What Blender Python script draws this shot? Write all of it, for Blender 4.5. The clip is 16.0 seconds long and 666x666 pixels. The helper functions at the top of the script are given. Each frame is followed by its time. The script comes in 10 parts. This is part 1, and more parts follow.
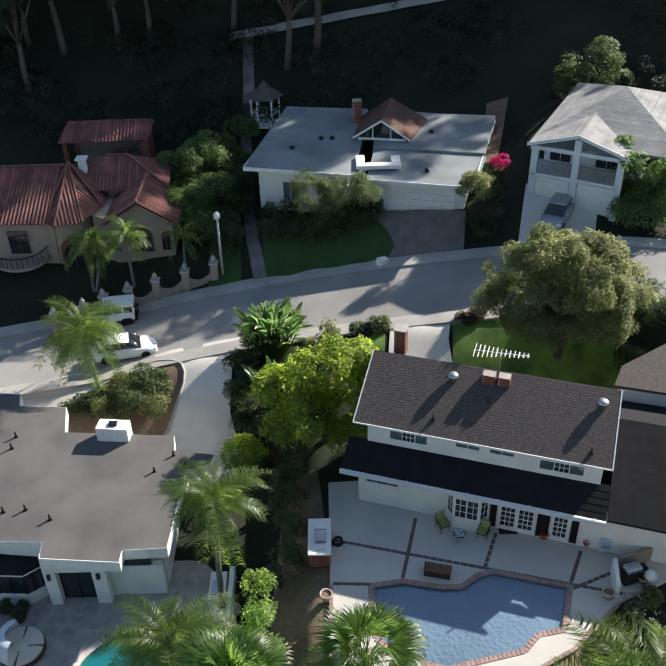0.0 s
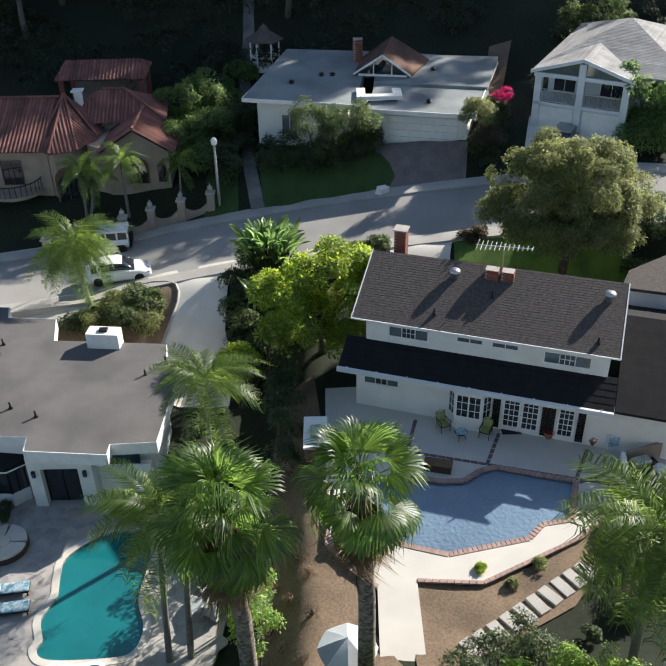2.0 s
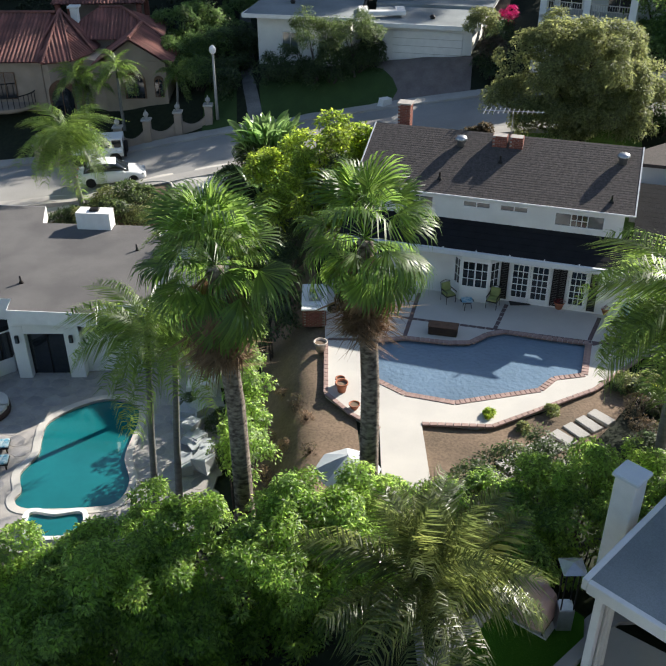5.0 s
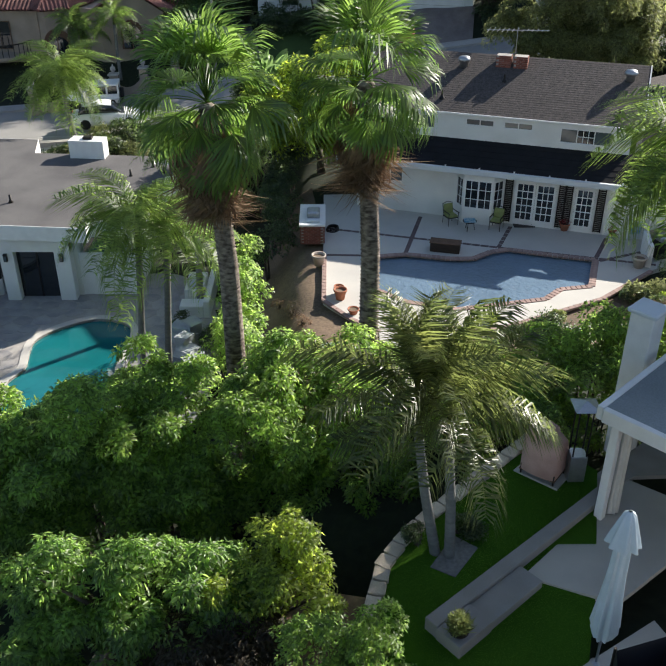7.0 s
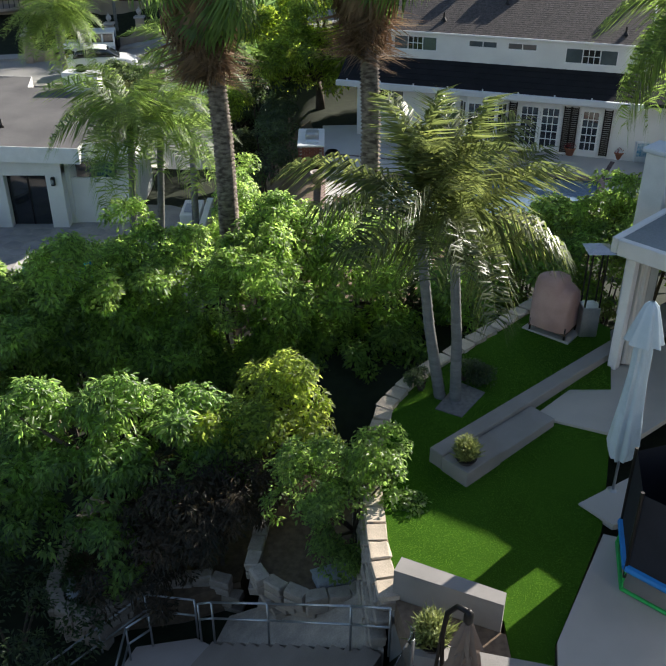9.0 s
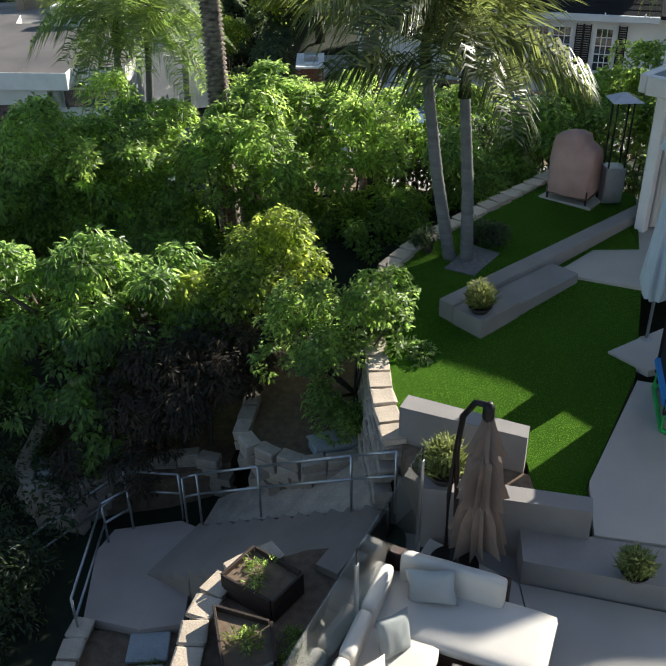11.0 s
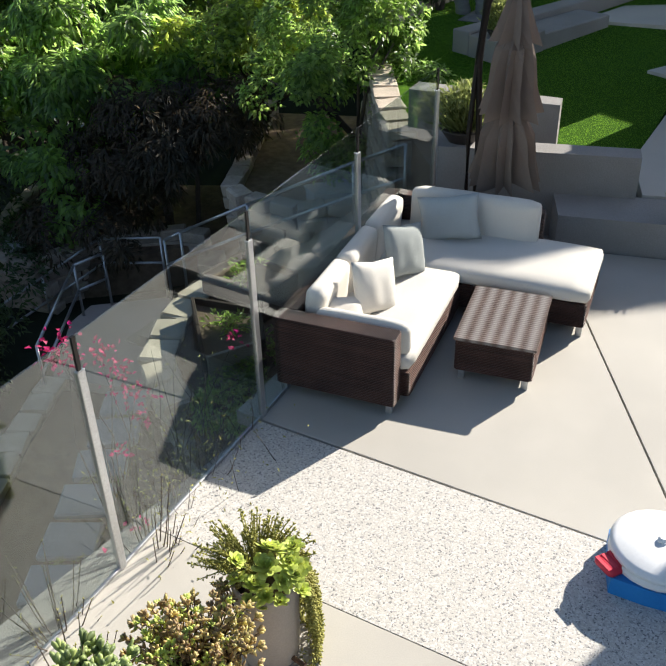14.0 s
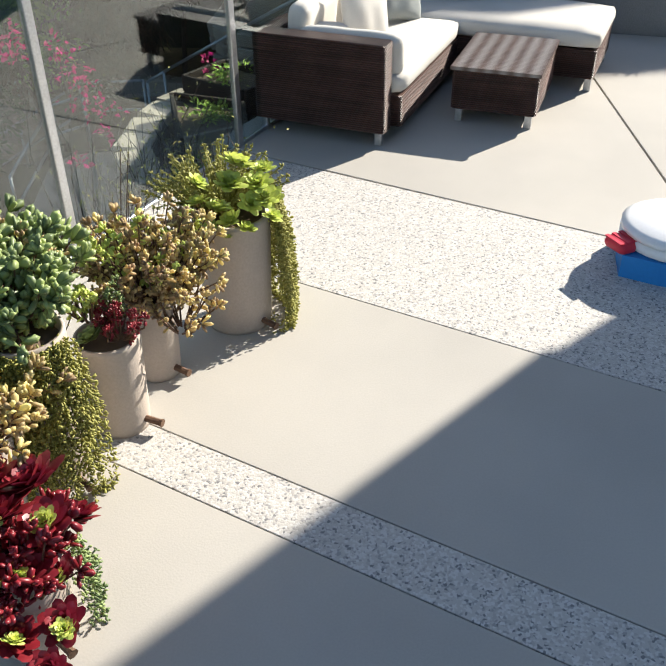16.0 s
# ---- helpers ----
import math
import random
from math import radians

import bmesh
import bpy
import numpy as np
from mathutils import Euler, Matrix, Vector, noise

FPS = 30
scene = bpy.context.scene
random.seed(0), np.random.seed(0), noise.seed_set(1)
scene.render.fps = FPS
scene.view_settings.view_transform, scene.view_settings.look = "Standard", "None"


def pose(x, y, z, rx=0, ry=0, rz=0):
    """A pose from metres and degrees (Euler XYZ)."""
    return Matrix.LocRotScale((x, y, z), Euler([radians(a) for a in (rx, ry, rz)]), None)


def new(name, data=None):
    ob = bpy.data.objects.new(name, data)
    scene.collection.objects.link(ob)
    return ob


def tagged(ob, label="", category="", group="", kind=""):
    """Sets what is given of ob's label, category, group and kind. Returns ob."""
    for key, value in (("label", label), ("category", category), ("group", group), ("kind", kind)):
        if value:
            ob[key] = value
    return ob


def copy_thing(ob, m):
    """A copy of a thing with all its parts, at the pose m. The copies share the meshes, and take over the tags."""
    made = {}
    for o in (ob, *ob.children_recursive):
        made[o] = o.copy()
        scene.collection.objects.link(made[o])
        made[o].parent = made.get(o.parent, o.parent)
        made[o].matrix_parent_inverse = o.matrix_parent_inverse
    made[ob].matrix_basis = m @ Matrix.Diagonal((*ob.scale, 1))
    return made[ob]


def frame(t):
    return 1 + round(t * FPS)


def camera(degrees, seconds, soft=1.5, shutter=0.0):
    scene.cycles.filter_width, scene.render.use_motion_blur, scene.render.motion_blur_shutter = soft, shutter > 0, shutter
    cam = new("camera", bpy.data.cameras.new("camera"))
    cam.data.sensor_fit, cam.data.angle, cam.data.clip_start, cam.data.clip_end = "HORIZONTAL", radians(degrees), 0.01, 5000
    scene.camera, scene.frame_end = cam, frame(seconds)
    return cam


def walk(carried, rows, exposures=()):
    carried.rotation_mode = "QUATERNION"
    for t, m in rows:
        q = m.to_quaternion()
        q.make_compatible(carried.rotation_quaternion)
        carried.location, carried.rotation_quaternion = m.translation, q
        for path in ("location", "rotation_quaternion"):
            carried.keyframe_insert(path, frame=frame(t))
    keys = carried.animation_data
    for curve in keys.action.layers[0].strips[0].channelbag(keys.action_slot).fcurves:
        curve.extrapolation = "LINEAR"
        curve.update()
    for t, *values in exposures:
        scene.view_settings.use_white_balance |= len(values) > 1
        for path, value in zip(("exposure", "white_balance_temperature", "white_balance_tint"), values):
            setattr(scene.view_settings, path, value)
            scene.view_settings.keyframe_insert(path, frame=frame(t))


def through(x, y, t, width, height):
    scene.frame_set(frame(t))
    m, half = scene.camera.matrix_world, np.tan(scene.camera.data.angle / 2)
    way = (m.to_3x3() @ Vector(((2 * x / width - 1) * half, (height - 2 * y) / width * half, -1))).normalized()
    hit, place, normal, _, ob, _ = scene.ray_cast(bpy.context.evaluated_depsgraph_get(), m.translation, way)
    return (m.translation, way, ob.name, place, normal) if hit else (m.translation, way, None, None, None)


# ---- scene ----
cam = camera(42.0, 16.0)
# seconds, eye (m), yaw, pitch, roll (degrees)
ROWS = [
    (0.0, -0.261, 2.378, 33.048, 0.00, -34.70, -1.51),
    (0.5, -0.246, 1.677, 31.345, 0.01, -34.32, -1.38),
    (1.0, -0.259, 1.069, 29.718, 0.02, -33.98, -1.29),
    (1.5, -0.267, 0.481, 28.123, 0.00, -33.65, -1.20),
    (2.0, -0.280, -0.086, 26.627, -0.02, -33.33, -1.09),
    (2.5, -0.303, -0.534, 25.188, -0.02, -33.05, -0.98),
    (3.0, -0.320, -0.978, 23.818, -0.03, -32.76, -0.86),
    (3.5, -0.373, -1.418, 22.513, -0.07, -32.49, -0.73),
    (4.0, -0.456, -1.844, 21.270, -0.14, -32.22, -0.60),
    (6.5, -0.620, -3.618, 15.365, -0.45, -30.83, 0.04),
    (7.0, -0.570, -3.836, 14.361, -0.42, -30.68, 0.07),
    (7.5, -0.567, -4.067, 13.422, -0.43, -30.58, 0.11),
    (8.0, -0.601, -4.314, 12.531, -0.48, -30.52, 0.15),
    (8.5, -0.596, -4.512, 11.595, -0.48, -30.43, 0.17),
    (9.0, -0.554, -4.729, 10.714, -0.46, -30.35, 0.12),
    (11.5, -0.398, -4.479, 6.995, 0.20, -31.16, -0.98),
    (12.0, -0.413, -4.554, 6.324, 0.35, -31.32, -1.11),
    (12.5, -0.454, -4.661, 5.669, 0.44, -31.55, -1.21),
    (13.0, -0.442, -4.771, 5.033, 0.51, -31.81, -1.32),
    (13.5, -0.403, -4.836, 4.445, 0.59, -32.17, -1.49),
    (14.0, -0.369, -4.935, 3.894, 0.64, -32.59, -1.56),
    (14.5, -0.342, -5.046, 3.356, 0.71, -33.37, -1.49),
    (15.0, -0.339, -5.146, 2.843, 0.61, -34.13, -1.33),
    (15.5, -0.315, -5.239, 2.421, 0.52, -34.80, -1.11),
    (16.0, -0.310, -5.342, 2.301, 0.45, -35.25, -0.82),
]
walk(cam, [(t, pose(x, y, z, 90 + pitch, 0, yaw) @ pose(0, 0, 0, 0, 0, roll)) for t, x, y, z, yaw, pitch, roll in ROWS], ((0.0, 1.15), (12.6, 1.15), (14.0, 1.22), (15.2, 1.29), (16.0, 1.28)))

# ---- light: low morning sun ahead to the right, clear sky ----
SUN_AZ, SUN_EL = 50.0, 29.0
TO_SUN = Vector((math.sin(radians(SUN_AZ)) * math.cos(radians(SUN_EL)), math.cos(radians(SUN_AZ)) * math.cos(radians(SUN_EL)), math.sin(radians(SUN_EL))))
world = bpy.data.worlds.new("sky")
scene.world = world
world.use_nodes = True
wn = world.node_tree.nodes
sky = wn.new("ShaderNodeTexSky")
sky.sky_type = "NISHITA"
sky.sun_disc = False
sky.sun_elevation = radians(SUN_EL)
sky.sun_rotation = radians(SUN_AZ)
sky.air_density = 1.0
sky.dust_density = 0.6
wn["Background"].inputs[1].default_value = 0.070
world.node_tree.links.new(sky.outputs[0], wn["Background"].inputs[0])
sun_data = bpy.data.lights.new("sun", "SUN")
sun_data.energy = 4.4
sun_data.angle = radians(0.6)
sun_data.color = (1.0, 0.94, 0.84)
sun = new("sun", sun_data)
sun.matrix_world = Matrix.Translation((60, 60, 80)) @ TO_SUN.to_track_quat("Z", "Y").to_matrix().to_4x4()


# ---- materials ----
def material(name, base, rough=0.8, second=None, scale=3.0, fine=40.0, bump=0.15, metal=0.0, spread=0.0, specular=0.4, detail=6.0, stretch=None, contrast=(0.35, 0.65), grain=0.12):
    """Two-scale noise between base and second, a fine grain, and relief; spread: brightness that differs from piece to piece."""
    m = bpy.data.materials.new(name)
    m.use_nodes = True
    nt = m.node_tree
    n, l = nt.nodes, nt.links
    b = n["Principled BSDF"]
    b.inputs["Roughness"].default_value = rough
    b.inputs["Metallic"].default_value = metal
    b.inputs["Specular IOR Level"].default_value = specular
    second = second or tuple(c * 0.72 for c in base)
    co = n.new("ShaderNodeTexCoord")
    vec = co.outputs["Object"]
    if stretch:
        mp = n.new("ShaderNodeMapping")
        mp.inputs["Scale"].default_value = stretch
        l.new(vec, mp.inputs[0])
        vec = mp.outputs[0]
    big = n.new("ShaderNodeTexNoise")
    big.inputs["Scale"].default_value = scale
    big.inputs["Detail"].default_value = detail
    l.new(vec, big.inputs["Vector"])
    ramp = n.new("ShaderNodeMapRange")
    ramp.inputs["From Min"].default_value, ramp.inputs["From Max"].default_value = contrast
    l.new(big.outputs[0], ramp.inputs["Value"])
    mix = n.new("ShaderNodeMix")
    mix.data_type = "RGBA"
    mix.inputs["A"].default_value = (*base, 1)
    mix.inputs["B"].default_value = (*second, 1)
    l.new(ramp.outputs[0], mix.inputs["Factor"])
    small = n.new("ShaderNodeTexNoise")
    small.inputs["Scale"].default_value = fine
    small.inputs["Detail"].default_value = 3.0
    l.new(vec, small.inputs["Vector"])
    val = n.new("ShaderNodeMapRange")
    val.inputs["From Min"].default_value, val.inputs["From Max"].default_value = 0.3, 0.7
    val.inputs["To Min"].default_value, val.inputs["To Max"].default_value = 1 - grain, 1 + grain
    l.new(small.outputs[0], val.inputs["Value"])
    hsv = n.new("ShaderNodeHueSaturation")
    l.new(mix.outputs["Result"], hsv.inputs["Color"])
    value = val.outputs[0]
    if spread:
        info = n.new("ShaderNodeObjectInfo")
        geo = n.new("ShaderNodeNewGeometry")
        add = n.new("ShaderNodeMath")
        l.new(info.outputs["Random"], add.inputs[0])
        l.new(geo.outputs["Random Per Island"], add.inputs[1])
        fr = n.new("ShaderNodeMath")
        fr.operation = "FRACT"
        l.new(add.outputs[0], fr.inputs[0])
        mr = n.new("ShaderNodeMapRange")
        mr.inputs["To Min"].default_value, mr.inputs["To Max"].default_value = 1 - spread, 1 + spread
        l.new(fr.outputs[0], mr.inputs["Value"])
        mul = n.new("ShaderNodeMath")
        mul.operation = "MULTIPLY"
        l.new(value, mul.inputs[0])
        l.new(mr.outputs[0], mul.inputs[1])
        value = mul.outputs[0]
    l.new(value, hsv.inputs["Value"])
    l.new(hsv.outputs[0], b.inputs["Base Color"])
    if bump:
        bp = n.new("ShaderNodeBump")
        bp.inputs["Strength"].default_value = bump
        bp.inputs["Distance"].default_value = 0.02
        l.new(small.outputs[0], bp.inputs["Height"])
        l.new(bp.outputs[0], b.inputs["Normal"])
    return m


def leaf_material(name, base, second, glow=0.45, rough=0.45, spread=0.35, face=0.36, through=3.3):
    """Leaves: brightness and hue differ from leaf to leaf, and light comes through them; face: the share the upper side throws back, through: the strength of the light that passes."""
    m = bpy.data.materials.new(name)
    m.use_nodes = True
    nt = m.node_tree
    n, l = nt.nodes, nt.links
    b = n["Principled BSDF"]
    b.inputs["Roughness"].default_value = rough
    b.inputs["Specular IOR Level"].default_value = 0.5
    geo = n.new("ShaderNodeNewGeometry")
    info = n.new("ShaderNodeObjectInfo")
    add = n.new("ShaderNodeMath")
    l.new(geo.outputs["Random Per Island"], add.inputs[0])
    l.new(info.outputs["Random"], add.inputs[1])
    fr = n.new("ShaderNodeMath")
    fr.operation = "FRACT"
    l.new(add.outputs[0], fr.inputs[0])
    co = n.new("ShaderNodeTexCoord")
    big = n.new("ShaderNodeTexNoise")
    big.inputs["Scale"].default_value = 0.9
    l.new(co.outputs["Object"], big.inputs["Vector"])
    fac = n.new("ShaderNodeMath")
    fac.operation = "MULTIPLY_ADD"
    l.new(big.outputs[0], fac.inputs[0])
    fac.inputs[1].default_value = 1.6
    fac.inputs[2].default_value = -0.55
    fac2 = n.new("ShaderNodeMath")
    fac2.operation = "ADD"
    fac2.use_clamp = True
    l.new(fac.outputs[0], fac2.inputs[0])
    half = n.new("ShaderNodeMath")
    half.operation = "MULTIPLY"
    half.inputs[1].default_value = 0.5
    l.new(fr.outputs[0], half.inputs[0])
    l.new(half.outputs[0], fac2.inputs[1])
    mix = n.new("ShaderNodeMix")
    mix.data_type = "RGBA"
    mix.inputs["A"].default_value = (*base, 1)
    mix.inputs["B"].default_value = (*second, 1)
    l.new(fac2.outputs[0], mix.inputs["Factor"])
    mr = n.new("ShaderNodeMapRange")
    mr.inputs["To Min"].default_value, mr.inputs["To Max"].default_value = 1 - spread, 1 + spread
    l.new(fr.outputs[0], mr.inputs["Value"])
    hsv = n.new("ShaderNodeHueSaturation")
    l.new(mix.outputs["Result"], hsv.inputs["Color"])
    l.new(mr.outputs[0], hsv.inputs["Value"])
    upper = n.new("ShaderNodeHueSaturation")
    upper.inputs["Value"].default_value = face
    l.new(hsv.outputs[0], upper.inputs["Color"])
    l.new(upper.outputs[0], b.inputs["Base Color"])
    tr = n.new("ShaderNodeBsdfTranslucent")
    bright = n.new("ShaderNodeHueSaturation")
    bright.inputs["Value"].default_value = through
    bright.inputs["Hue"].default_value = 0.485
    l.new(hsv.outputs[0], bright.inputs["Color"])
    l.new(bright.outputs[0], tr.inputs["Color"])
    ms = n.new("ShaderNodeMixShader")
    ms.inputs[0].default_value = glow
    l.new(b.outputs[0], ms.inputs[1])
    l.new(tr.outputs[0], ms.inputs[2])
    l.new(ms.outputs[0], n["Material Output"].inputs[0])
    return m


def glass_material(name, tint=(0.9, 0.97, 0.95), rough=0.02, clear=0.9):
    """A thin pane: mostly clear, with a mirror gloss that rises at a slant."""
    m = bpy.data.materials.new(name)
    m.use_nodes = True
    nt = m.node_tree
    n, l = nt.nodes, nt.links
    n.remove(n["Principled BSDF"])
    tr = n.new("ShaderNodeBsdfTransparent")
    tr.inputs[0].default_value = (*(c * clear for c in tint), 1)
    gl = n.new("ShaderNodeBsdfGlossy")
    gl.inputs["Roughness"].default_value = rough
    lw = n.new("ShaderNodeLayerWeight")
    lw.inputs[0].default_value = 0.5
    pw = n.new("ShaderNodeMath")
    pw.operation = "POWER"
    pw.inputs[1].default_value = 5.0
    l.new(lw.outputs["Facing"], pw.inputs[0])
    fr = n.new("ShaderNodeMath")
    fr.operation = "MULTIPLY_ADD"
    fr.inputs[1].default_value = 0.95
    fr.inputs[2].default_value = 0.12
    l.new(pw.outputs[0], fr.inputs[0])
    ms = n.new("ShaderNodeMixShader")
    l.new(fr.outputs[0], ms.inputs[0])
    l.new(tr.outputs[0], ms.inputs[1])
    l.new(gl.outputs[0], ms.inputs[2])
    l.new(ms.outputs[0], n["Material Output"].inputs[0])
    return m


M = {}
M["concrete"] = material("patio_concrete", (0.475, 0.445, 0.395), 0.7, (0.41, 0.385, 0.345), 0.9, 120, 0.04, grain=0.03, spread=0.03)
def aggregate_material():
    """Washed pebbles: cells of white, grey and dark stone in pale cement."""
    m = bpy.data.materials.new("exposed_aggregate")
    m.use_nodes = True
    n, l = m.node_tree.nodes, m.node_tree.links
    b = n["Principled BSDF"]
    b.inputs["Roughness"].default_value = 0.75
    tc = n.new("ShaderNodeTexCoord")
    wob = n.new("ShaderNodeTexNoise")
    wob.inputs["Scale"].default_value = 60
    add = n.new("ShaderNodeVectorMath")
    add.operation = "MULTIPLY_ADD"
    add.inputs[1].default_value = (0.012, 0.012, 0.012)
    l.new(tc.outputs["Object"], wob.inputs["Vector"])
    l.new(wob.outputs["Color"], add.inputs[0])
    l.new(tc.outputs["Object"], add.inputs[2])
    vo = n.new("ShaderNodeTexVoronoi")
    vo.inputs["Scale"].default_value = 110
    l.new(add.outputs[0], vo.inputs["Vector"])
    sep = n.new("ShaderNodeSeparateColor")
    l.new(vo.outputs["Color"], sep.inputs[0])
    cr = n.new("ShaderNodeValToRGB")
    cr.color_ramp.interpolation = "CONSTANT"
    e = cr.color_ramp.elements
    e[0].position, e[0].color = 0.0, (0.50, 0.47, 0.43, 1)
    e[1].position, e[1].color = 0.45, (0.60, 0.575, 0.54, 1)
    for p, c in ((0.62, (0.62, 0.60, 0.57, 1)), (0.72, (0.42, 0.39, 0.355, 1)), (0.84, (0.30, 0.29, 0.285, 1)), (0.94, (0.12, 0.12, 0.13, 1))):
        k = e.new(p)
        k.color = c
    l.new(sep.outputs[0], cr.inputs[0])
    big = n.new("ShaderNodeTexNoise")
    big.inputs["Scale"].default_value = 2.5
    l.new(tc.outputs["Object"], big.inputs["Vector"])
    mx = n.new("ShaderNodeMix")
    mx.data_type = "RGBA"
    mx.inputs[7].default_value = (0.55, 0.52, 0.47, 1)
    mr = n.new("ShaderNodeMapRange")
    mr.inputs[3].default_value, mr.inputs[4].default_value = 0.0, 0.4
    l.new(big.outputs[0], mr.inputs[0])
    l.new(mr.outputs[0], mx.inputs[0])
    l.new(cr.outputs[0], mx.inputs[6])
    l.new(mx.outputs[2], b.inputs["Base Color"])
    bp = n.new("ShaderNodeBump")
    bp.inputs["Strength"].default_value = 0.2
    bp.inputs["Distance"].default_value = 0.004
    bp.invert = True
    l.new(vo.outputs["Distance"], bp.inputs["Height"])
    l.new(bp.outputs[0], b.inputs["Normal"])
    return m


M["aggregate"] = aggregate_material()
M["stucco_grey"] = material("grey_stucco", (0.30, 0.28, 0.265), 0.9, (0.25, 0.235, 0.22), 1.5, 90, 0.35, grain=0.08)
M["stucco_white"] = material("white_stucco", (0.78, 0.77, 0.74), 0.85, (0.70, 0.69, 0.66), 0.9, 70, 0.15, grain=0.04)
M["stucco_tan"] = material("tan_stucco", (0.36, 0.29, 0.235), 0.9, (0.29, 0.235, 0.19), 0.9, 60, 0.2, grain=0.06)
M["landing"] = material("brown_concrete", (0.46, 0.38, 0.335), 0.9, (0.38, 0.315, 0.275), 0.9, 60, 0.2, grain=0.06)
M["white_paint"] = material("white_paint", (0.80, 0.79, 0.77), 0.5, (0.72, 0.71, 0.69), 2, 50, 0.03, grain=0.03)
M["siding"] = material("pale_siding", (0.66, 0.69, 0.70), 0.7, (0.58, 0.61, 0.63), 1, 40, 0.05, grain=0.05)
M["shingle"] = material("brown_shingle", (0.095, 0.080, 0.074), 0.9, (0.062, 0.053, 0.050), 6, 18, 0.5, spread=0.28, grain=0.4)
M["shingle_black"] = material("black_roofing", (0.011, 0.0115, 0.014), 0.95, (0.006, 0.006, 0.008), 1.5, 30, 0.3, spread=0.1, grain=0.25)
M["roof_grey"] = material("grey_roofing", (0.135, 0.128, 0.125), 0.9, (0.095, 0.09, 0.09), 0.45, 35, 0.3, grain=0.18)
M["roof_pale"] = material("pale_roofing", (0.27, 0.295, 0.30), 0.85, (0.18, 0.2, 0.205), 0.35, 30, 0.2, grain=0.12)
M["shingle_pale"] = material("pale_shingle", (0.33, 0.325, 0.32), 0.9, (0.23, 0.225, 0.225), 1.0, 30, 0.4, spread=0.15, grain=0.2)
M["shingle_red"] = material("redbrown_shingle", (0.16, 0.085, 0.06), 0.9, (0.10, 0.06, 0.045), 1, 30, 0.4, spread=0.2, grain=0.2)
M["clay"] = material("clay_tile", (0.25, 0.10, 0.08), 0.8, (0.14, 0.062, 0.052), 0.8, 25, 0.3, spread=0.25, grain=0.15)
M["brick"] = material("red_brick", (0.28, 0.10, 0.07), 0.9, (0.20, 0.075, 0.055), 6, 40, 0.4, spread=0.2)
M["coping"] = material("faded_brick", (0.36, 0.25, 0.215), 0.9, (0.27, 0.185, 0.165), 6, 40, 0.3, spread=0.15)
M["band"] = material("dark_brick_band", (0.15, 0.105, 0.10), 0.9, (0.11, 0.08, 0.08), 6, 40, 0.3, spread=0.15)
M["mortar"] = material("mortar", (0.40, 0.37, 0.34), 0.95, (0.32, 0.30, 0.28), 2.0)
M["asphalt"] = material("asphalt", (0.31, 0.30, 0.285), 0.9, (0.24, 0.232, 0.22), 0.25, 30, 0.3, grain=0.12)
M["kerb"] = material("kerb_concrete", (0.42, 0.40, 0.37), 0.9, (0.33, 0.31, 0.29), 0.5, 20, 0.2)
M["drive"] = material("driveway_concrete", (0.70, 0.66, 0.59), 0.85, (0.60, 0.56, 0.50), 0.4, 25, 0.1)
M["pavers"] = material("brick_pavers", (0.20, 0.17, 0.16), 0.9, (0.15, 0.125, 0.12), 1.2, 12, 0.3)
M["deck"] = material("pool_deck", (0.56, 0.53, 0.48), 0.85, (0.48, 0.455, 0.42), 0.5, 40, 0.08, grain=0.06)
M["flagstone"] = material("grey_flagstone", (0.38, 0.355, 0.335), 0.8, (0.27, 0.262, 0.265), 0.8, 20, 0.2, spread=0.10)
M["drain"] = material("dark_grey_concrete", (0.19, 0.185, 0.18), 0.95, (0.10, 0.10, 0.098), 0.6, 12, 0.4, grain=0.2)
M["soil"] = material("dry_soil", (0.20, 0.14, 0.095), 0.95, (0.13, 0.095, 0.065), 0.5, 9, 0.6, grain=0.25)
# ground darkened: the tree canopy's shade is put into its colour
M["ground"] = material("shade_toned_ground", (0.017, 0.023, 0.010), 0.95, (0.009, 0.014, 0.006), 0.12, 4, 0.6, grain=0.3)
M["lawn"] = material("lawn", (0.15, 0.25, 0.04), 0.9, (0.055, 0.11, 0.02), 0.6, 60, 0.6, grain=0.25)
# lawn copy with the shade before the flat-roofed house put into its colour
M["lawn_shaded"] = material("shaded_lawn", (0.045, 0.085, 0.020), 0.9, (0.03, 0.06, 0.014), 0.6, 60, 0.6, grain=0.25)
M["turf"] = material("artificial_turf", (0.042, 0.108, 0.010), 1.0, (0.034, 0.09, 0.008), 1.2, 220, 0.4, grain=0.3, specular=0.05)
M["turf_blade"] = leaf_material("turf_blade", (0.095, 0.225, 0.020), (0.13, 0.265, 0.026), 0.45, 0.7, 0.08, face=0.5, through=2.7)
M["block"] = material("retaining_block", (0.43, 0.365, 0.30), 0.95, (0.33, 0.28, 0.235), 4, 30, 0.6, spread=0.18)
M["capstone"] = material("sand_capstone", (0.55, 0.46, 0.36), 0.9, (0.43, 0.36, 0.28), 4, 40, 0.4, spread=0.15)
M["bluestone"] = material("pale_paver", (0.40, 0.42, 0.43), 0.85, (0.33, 0.35, 0.37), 2, 40, 0.15, spread=0.08)
M["galv"] = material("galvanised_steel", (0.50, 0.51, 0.52), 0.38, (0.42, 0.43, 0.45), 8, 60, 0.03, metal=0.85)
M["alu"] = material("brushed_aluminium", (0.62, 0.63, 0.64), 0.32, (0.55, 0.56, 0.57), 4, 80, 0.02, metal=0.9)
M["black_metal"] = material("dark_bronze_metal", (0.022, 0.018, 0.016), 0.45, (0.015, 0.013, 0.012), 5, 50, 0.03, metal=0.3)
